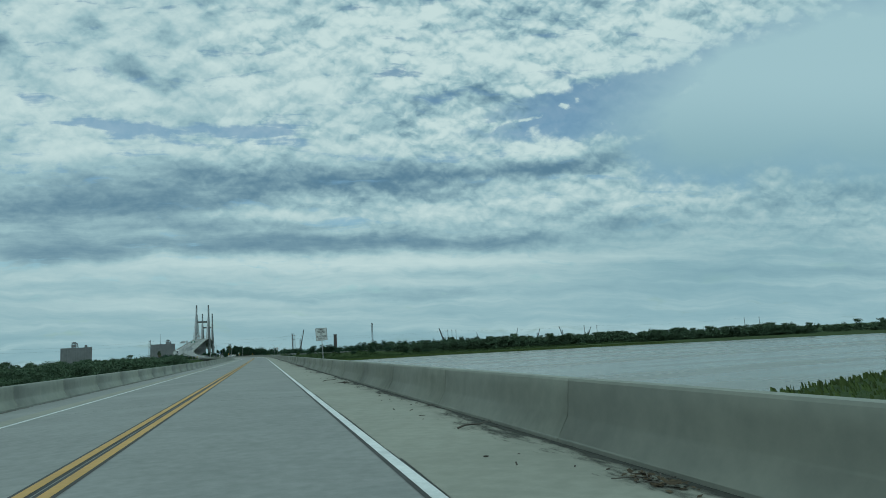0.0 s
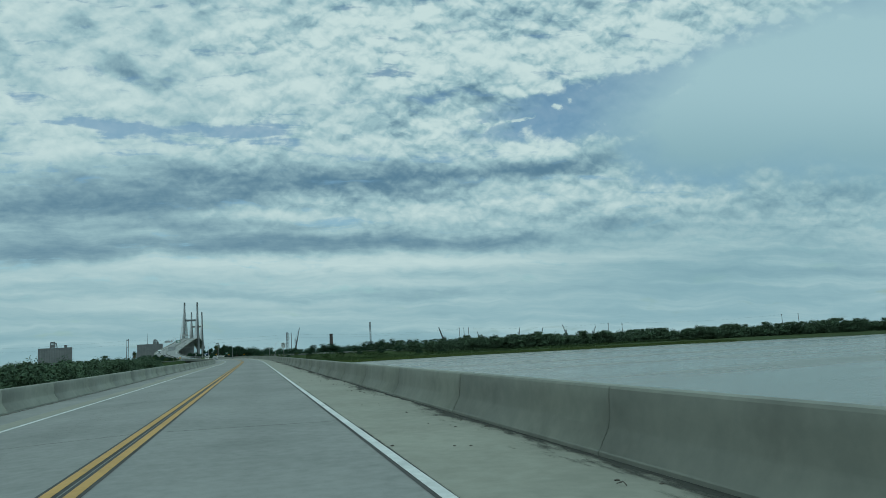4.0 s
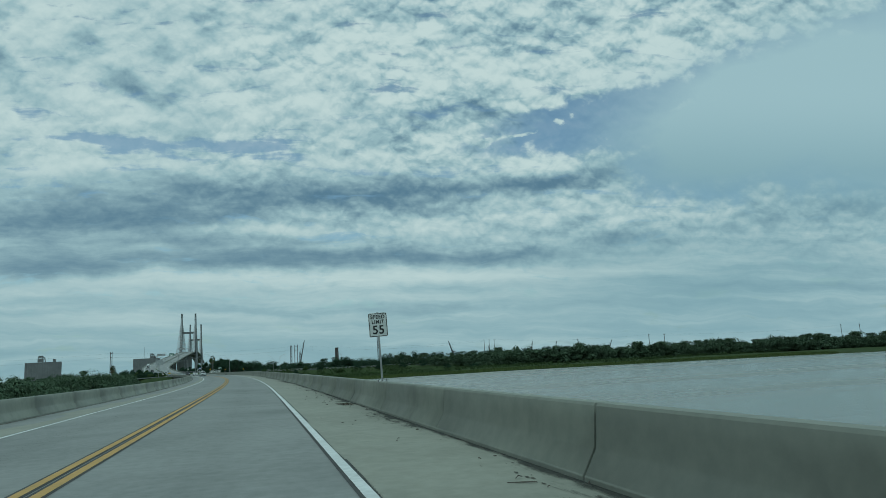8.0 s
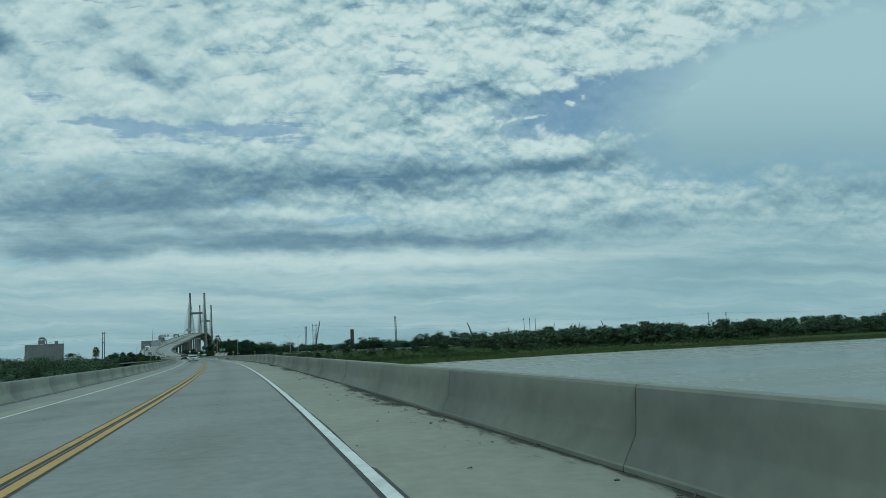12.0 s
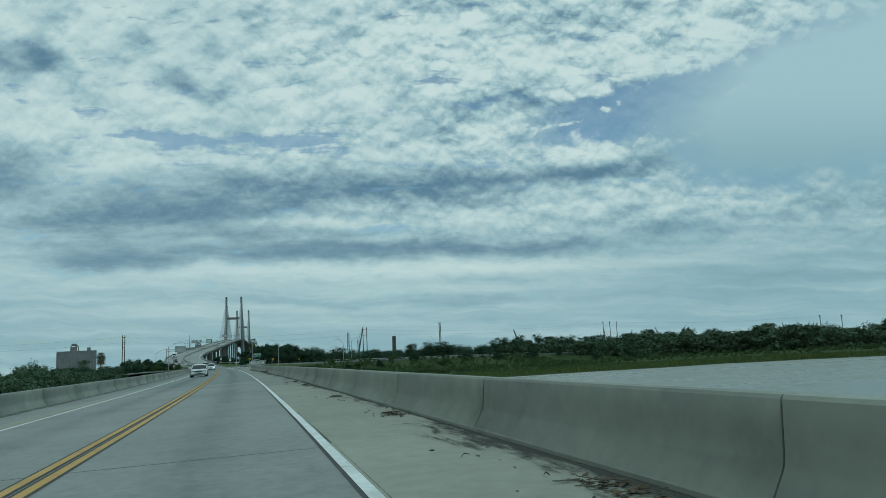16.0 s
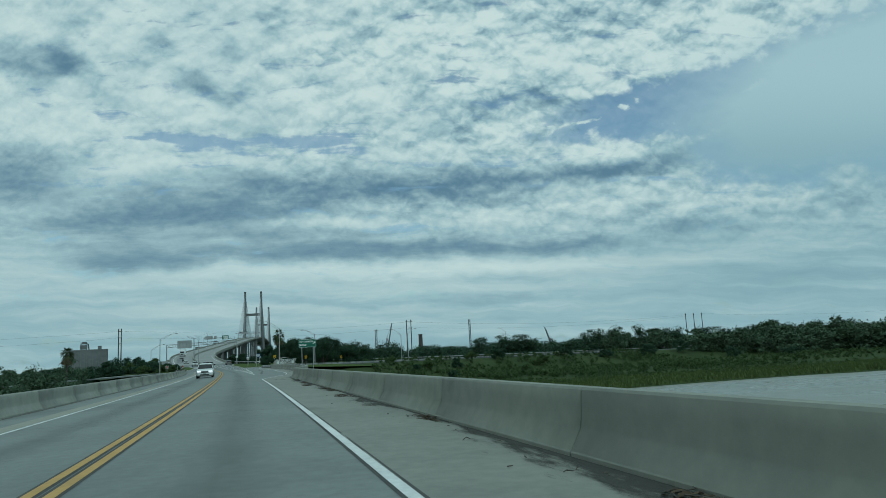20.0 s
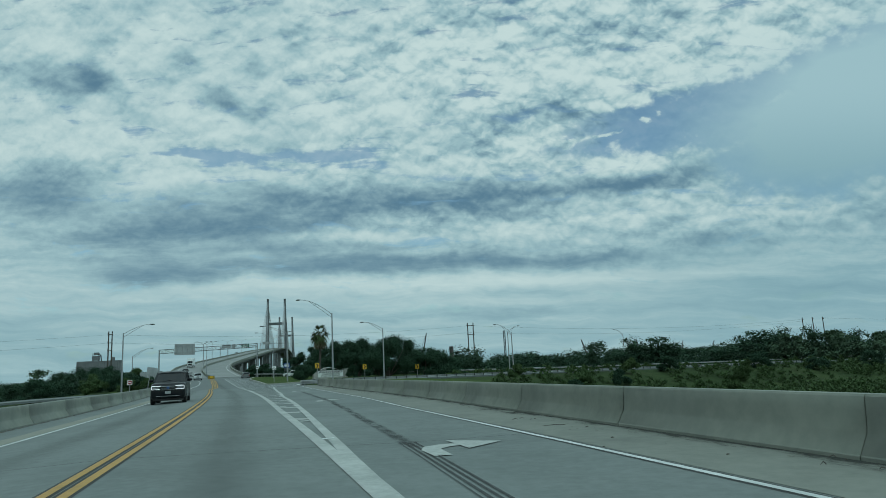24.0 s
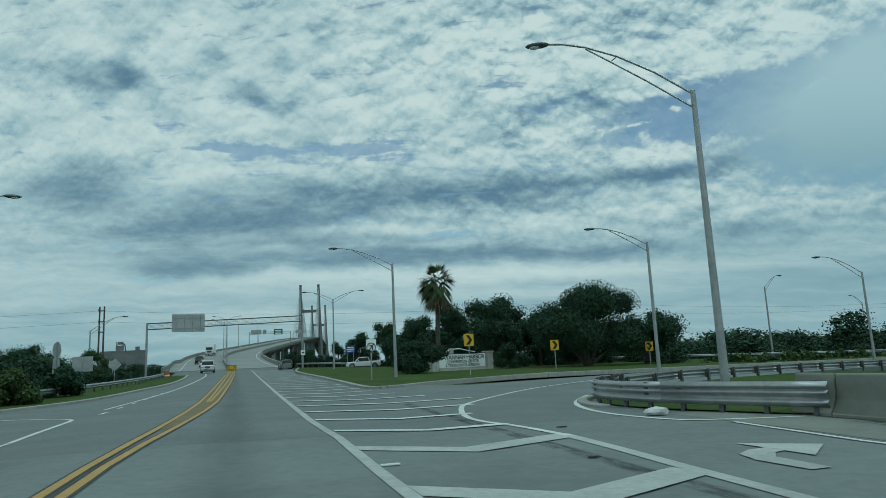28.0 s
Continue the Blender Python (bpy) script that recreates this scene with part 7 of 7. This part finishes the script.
lb.inputs["Emission Strength"].default_value = 0.7
TAIL = plain_mat("tail_light", (0.22, 0.01, 0.01), 0.3)


def loft(bm, sections):
    """Rings of (y, [(x, z), ...]) joined into a skin with end caps."""
    rings = [[bm.verts.new((x, y, z)) for x, z in pts] for y, pts in sections]
    n = len(rings[0])
    for a, b in zip(rings, rings[1:]):
        for i in range(n):
            bm.faces.new((a[i], a[(i + 1) % n], b[(i + 1) % n], b[i]))
    bm.faces.new(rings[0])
    bm.faces.new(rings[-1][::-1])
    return bm


def ring(w, z0, z1):
    """Cross-section of a body: tucked sill, full flank, shoulder and a crowned top."""
    h, d = w / 2, z1 - z0
    half = [(h * 0.88, z0), (h * 0.97, z0 + d * 0.08), (h, z0 + d * 0.30), (h * 0.985, z0 + d * 0.62), (h * 0.995, z0 + d * 0.74), (h * 0.965, z1 - d * 0.08), (h * 0.88, z1 - d * 0.015), (h * 0.5, z1 + 0.012)]
    return half + [(-x, z) for x, z in half[::-1]]


def shaded(bm, angle=32):
    """Round shading with creases kept sharp."""
    bmesh.ops.recalc_face_normals(bm, faces=bm.faces)
    for f in bm.faces:
        f.smooth = True
    for e in bm.edges:
        e.smooth = len(e.link_faces) == 2 and e.calc_face_angle(0) < radians(angle)
    return bm


def car(m, kind, paint, label, group="vehicles", lit=True):
    """A vehicle whose front faces -y of its own frame."""
    L, W, H = {"sedan": (4.85, 1.84, 1.46), "suv": (5.2, 2.0, 1.93), "pickup": (5.7, 2.0, 1.88), "wagon": (4.7, 1.85, 1.65)}[kind]
    tall = kind in ("suv", "pickup")
    v = holder({"sedan": "sedan_car", "suv": "sport_utility_car", "pickup": "pickup_truck", "wagon": "estate_car"}[kind], m, label, {"pickup": "pickup truck"}.get(kind, "car"), group)
    belt = H * {"sedan": 0.64, "suv": 0.665}.get(kind, 0.62)
    hood = belt * (0.97 if tall else 0.90)
    f, rear = -L / 2, L / 2
    if tall:
        prof = [(f, 0.46, hood - 0.26, 0.84), (f + 0.04, 0.40, hood - 0.16, 0.90), (f + 0.13, 0.34, hood - 0.08, 0.955), (f + 0.32, 0.30, hood - 0.035, 0.99), (f + 0.9, 0.28, hood - 0.01, 1.0), (f + 1.6, 0.28, belt, 1.0),
                (0.5, 0.28, belt + 0.02, 1.0), (rear - 0.6, 0.30, belt + 0.03, 1.0), (rear - 0.1, 0.34, belt + 0.01, 0.97), (rear, 0.42, belt - 0.08, 0.92)]
    else:
        prof = [(f, 0.34, 0.58, 0.76), (f + 0.06, 0.27, 0.66, 0.85), (f + 0.2, 0.23, 0.76, 0.93), (f + 0.5, 0.21, hood - 0.06, 0.98), (f + 0.95, 0.2, hood, 1.0), (f + 1.5, 0.2, belt, 1.0),
                (0.4, 0.2, belt + 0.03, 1.0), (rear - 1.0, 0.2, belt + 0.05, 1.0), (rear - 0.2, 0.24, belt + 0.04, 0.95), (rear, 0.32, belt - 0.12, 0.86)]
    part("body", shaded(loft(B(), [(y, ring(W * k, z0, z1)) for y, z0, z1, k in prof])), paint, v)
    # greenhouse: glass with a roof on top
    if kind == "sedan":
        g0, g1, g2, g3 = f + 1.35, f + 2.15, rear - 1.75, rear - 0.75
    elif kind == "pickup":
        g0, g1, g2, g3 = f + 1.55, f + 2.15, f + 3.65, f + 3.85
    else:
        g0, g1, g2, g3 = f + 1.5, f + 2.3, rear - 0.55, rear - 0.12
    wb, wt = W * 0.93, W * (0.79 if tall else 0.74)

    def pane_ring(low, wide, top):
        return [(-wb / 2, low), (wb / 2, low), (wide / 2, top - 0.02), (wide * 0.25, top), (-wide * 0.25, top), (-wide / 2, top - 0.02)]
    part("glazing", shaded(loft(B(), [(g0, pane_ring(belt - 0.05, wb, belt)), (g1, pane_ring(belt - 0.05, wt, H - 0.07)), (g2, pane_ring(belt - 0.05, wt, H - 0.07)), (g3, pane_ring(belt - 0.05, wb, belt + 0.04))]), 20), GLASS, v, "dark tinted glass")

    def roof_ring(w, z0, z1):
        return [(-w / 2, z0), (w / 2, z0), (w / 2 - 0.04, z1 - 0.035), (w / 2 - 0.16, z1 - 0.005), (0, z1 + 0.012), (-w / 2 + 0.16, z1 - 0.005), (-w / 2 + 0.04, z1 - 0.035)]
    part("roof", shaded(loft(B(), [(g1 - 0.10, roof_ring(wt - 0.08, H - 0.15, H - 0.09)), (g1 + 0.06, roof_ring(wt + 0.02, H - 0.12, H - 0.025)), (g1 + 0.5, roof_ring(wt + 0.05, H - 0.11, H)), (g2 - 0.2, roof_ring(wt + 0.05, H - 0.11, H - 0.01)), (g2 + 0.1, roof_ring(wt - 0.04, H - 0.14, H - 0.07))]), 40), paint, v)
    lamp_z = hood - {"sedan": 0.16, "suv": 0.30, "pickup": 0.26}.get(kind, 0.20)
    lamp_w = 0.50 if tall else 0.46
    r = 0.335 if kind == "sedan" else 0.42 if tall else 0.36
    for k in (-1, 1):
        for y0, y1, thick in ((g0, g1, 0.04), (g3, g2, 0.06)):
            part("pillar", rod(B(), (k * wb / 2, y0, belt - 0.02), (k * wt / 2, y1, H - 0.07), thick, thick * 0.85, 6), paint, v)
        for y in ([(g1 + g2) / 2] if kind != "suv" else [g1 + 0.75, g1 + 1.65]):
            part("pillar", rod(B(), (k * wb / 2, y, belt - 0.03), (k * wt / 2, y, H - 0.08), 0.045, 0.04, 6), TRIM, v)
        bm = B()
        bmesh.ops.create_uvsphere(bm, u_segments=12, v_segments=8, radius=1.0, matrix=at(k * (W / 2 + 0.12), g0 + 0.45, belt + 0.09) @ Matrix.Diagonal((0.14, 0.08, 0.10, 1)))
        mirror = part("mirror", shaded(bm, 60), paint, v)
        part("mirror_arm", rod(B(), (k * (W / 2 - 0.06), g0 + 0.47, belt + 0.02), (k * (W / 2 + 0.08), g0 + 0.45, belt + 0.05), 0.03, 0.03, 6), TRIM, mirror)
        cx = k * (W / 2 - lamp_w / 2 - 0.09)
        head = part("headlight", box(B(), (lamp_w, 0.14, 0.19 if tall else 0.15), at(cx, f + 0.06, lamp_z), 0.04), GLASS if tall and lit else LIGHT_GLASS if not lit else lm, v)
        if tall and lit:
            for dx, dz, w, h in ((0, 0.095, lamp_w, 0.03), (0, -0.095, lamp_w * 0.9, 0.028), (k * lamp_w * 0.47, 0, 0.03, 0.19)):
                part("light_strip", box(B(), (w, 0.04, h), at(cx + dx, f - 0.02, lamp_z + dz), 0.008), lm, head)
            part("lens", box(B(), (lamp_w * 0.6, 0.03, 0.06), at(cx, f - 0.015, lamp_z), 0.01), LIGHT_GLASS, head)
        part("fog_light", box(B(), (0.26, 0.05, 0.05), at(k * (W / 2 - 0.34), f + 0.03, 0.62 if tall else 0.42), 0.02), LIGHT_GLASS, v)
        part("tail_light", box(B(), (0.22, 0.06, 0.34), at(k * (W / 2 - 0.18), rear - 0.03, belt - 0.24), 0.02), TAIL, v)
        for y in (f + 0.95, rear - 1.0):
            # black disc on the flank stands in for the shaded hollow round the wheel
            part("wheel_well_disc", rod(B(), (k * (W / 2 - 0.2), y, r + 0.02), (k * (W / 2 + 0.006), y, r + 0.02), r * 1.16, r * 1.16, 26), TRIM, v)
            wh = part("wheel", rod(B(), (k * (W / 2 - 0.24), y, r), (k * (W / 2 + 0.014), y, r), r, r * 0.97, 26), RUBBER, v, "black tyre")
            part("rim", rod(B(), (k * (W / 2 - 0.02), y, r), (k * (W / 2 + 0.022), y, r), r * 0.70, r * 0.66, 18), CHROME, wh)
            for q in range(6):
                a = 6.283 * q / 6
                part("spoke", box(B(), (0.02, 0.05, r * 0.55), at(k * (W / 2 + 0.024), y + math.sin(a) * r * 0.3, r + math.cos(a) * r * 0.3) @ Matrix.Rotation(-a, 4, "X")), DARK_STEEL, wh)
        for y in ((g0 + g1) / 2 + 0.9, (g0 + g1) / 2 + 1.85):
            if y < g2:
                part("door_handle", box(B(), (0.03, 0.2, 0.035), at(k * (W / 2 + 0.006), y, belt - 0.14), 0.012), paint, v)
        part("sill_trim", box(B(), (0.04, L - 2.9, 0.09), at(k * (W / 2 - 0.012), 0, 0.36), 0.015), TRIM, v)
    gh, gw = (0.30, W - 2 * lamp_w - 0.2) if tall else (0.20, W * 0.46)
    gr = part("grille", box(B(), (gw, 0.08, gh), at(0, f + 0.02, lamp_z - 0.04), 0.04), TRIM, v)
    for q in range(3):
        part("grille_bar", box(B(), (gw * 0.98, 0.03, 0.03 if q == 2 else 0.018), at(0, f - 0.028, lamp_z - 0.12 + q * gh * 0.31), 0.006), CHROME, gr)
    if tall:
        part("badge", rod(B(), (0, f - 0.05, lamp_z - 0.01), (0, f - 0.03, lamp_z - 0.01), 0.07, 0.08, 16), SIGN_BLUE if kind == "suv" else TRIM, gr)
    part("lower_intake", box(B(), (W * 0.56, 0.06, 0.16), at(0, f + 0.03, 0.52 if tall else 0.38), 0.03), TRIM, v)
    part("number_plate", box(B(), (0.31, 0.02, 0.15), at(0, f - 0.02, 0.66 if tall else 0.50), 0.005), SIGN_BACK, v)
    part("underbody", box(B(), (W * 0.84, L * 0.9, 0.16), at(0, 0, 0.26)), TRIM, v)
    part("wiper", rod(B(), (-0.5, g0 + 0.02, belt + 0.05), (0.1, g0 + 0.12, belt + 0.1), 0.012, 0.012, 5), TRIM, v)
    if kind == "pickup":
        part("bed_cover", box(B(), (W * 0.86, 1.5, 0.05), at(0, rear - 0.95, belt + 0.03)), TRIM, v)
    if kind == "suv":
        part("bumper_bar", box(B(), (W * 0.66, 0.06, 0.07), at(0, f + 0.02, 0.46), 0.03), CHROME, v)
        for k in (-1, 1):
            part("roof_rail", rod(B(), (k * wt * 0.46, g1 + 0.3, H + 0.03), (k * wt * 0.46, g2 - 0.2, H + 0.03), 0.025, 0.025, 6), CHROME, v)
    return v


def lane(s, off, turn=0.0, fall=None):
    return road_pose(s, off, 0.012, fall, turn)


car(lane(381.0, -1.8), "sedan", PAINT_WHITE, "white saloon car in the oncoming lane", lit=False)
car(lane(451.0, -1.45) @ Matrix.Scale(0.93, 4), "wagon", PAINT_WHITE, "white estate car with lit headlights in the oncoming lane")
car(lane(496.1, -1.95), "suv", PAINT_DARK, "black large sport utility car with lit headlights")
car(lane(629.0, -1.9, 0, 0.0), "pickup", PAINT_WHITE, "white pickup truck coming down the flyover", lit=False)
car(lane(676.0, -3.6, 0, 0.0), "sedan", PAINT_WHITE, "white saloon car on the flyover", lit=False)
car(lane(694.0, -5.0, 0, 0.0), "suv", PAINT_DARK, "dark sport utility car on the flyover", lit=False)
p = STATION * Vector((-43.8, 632.0, 0.0))
car(Matrix.Translation((p.x, p.y, STATION * land_height(p.x / STATION, p.y / STATION) + 0.15)) @ Matrix.Rotation(radians(195), 4, "Z"), "wagon", PAINT_GREY, "grey estate car waiting beside the grass island", lit=False)
car(Matrix.Translation((-31.5 * STATION, 629.5 * STATION, STATION * land_height(-31.5, 629.5) + 0.42)) @ Matrix.Rotation(radians(-84), 4, "Z"), "pickup", PAINT_WHITE, "white pickup truck beside the guard rail", lit=False)
car(Matrix.Translation((4.3 * STATION, 604.0 * STATION, STATION * land_height(4.3, 604.0) + 0.05)) @ Matrix.Rotation(radians(-75), 4, "Z"), "pickup", PAINT_WHITE, "white pickup truck on the ramp", lit=False)

# a white box lorry on the flyover
tr = holder("box_lorry", lane(752.0, -6.0, 0, 0.0), "white box lorry coming down the flyover", "lorry", "vehicles")
part("cab", box(B(), (2.4, 2.0, 2.3), at(0, -3.2, 1.75), 0.15), PAINT_WHITE, tr)
part("windscreen", box(B(), (2.0, 0.08, 0.85), at(0, -4.2, 2.25), 0.04), GLASS, tr)
part("cargo_box", box(B(), (2.55, 7.0, 3.1), at(0, 1.6, 2.45), 0.06), SIGN_WHITE, tr)
part("grille", box(B(), (1.5, 0.08, 0.6), at(0, -4.22, 1.25), 0.04), TRIM, tr)
part("bumper", box(B(), (2.4, 0.2, 0.35), at(0, -4.2, 0.65), 0.05), CHROME, tr)
part("chassis", box(B(), (1.4, 8.6, 0.3), at(0, 0.5, 0.75)), TRIM, tr)
for y in (-3.2, 3.2):
    for k in (-1, 1):
        w = part("wheel", rod(B(), (k * 0.95, y, 0.5), (k * 1.22, y, 0.5), 0.5, 0.5, 18), RUBBER, tr)
        part("rim", rod(B(), (k * 1.2, y, 0.5), (k * 1.24, y, 0.5), 0.28, 0.26, 12), CHROME, w)

# ---- the far land and what stands on it, from stations to metres ----
PLANNED = ("ground", "water", "far_bank_woods", "ramp_woods", "ramp_edge_woods", "left_near_woods", "left_junction_woods", "left_bank_woods", "distant_woods", "scrub", "reeds",
           "lamp_post", "oak_tree", "roadside_tree", "round_bush", "bank_bush", "thin_tree", "palm_tree", "monument_sign", "chevron_sign", "no_turn_sign", "route_marker", "blue_sign",
           "grain_silo", "radio_mast", "chimney", "lattice_mast", "harbour_crane", "power_pole", "power_line")
for ob in list(scene.objects):
    if ob.parent is None and ob.name.split(".")[0] in PLANNED:
        ob.matrix_basis = Matrix.Scale(STATION, 4) @ ob.matrix_basis
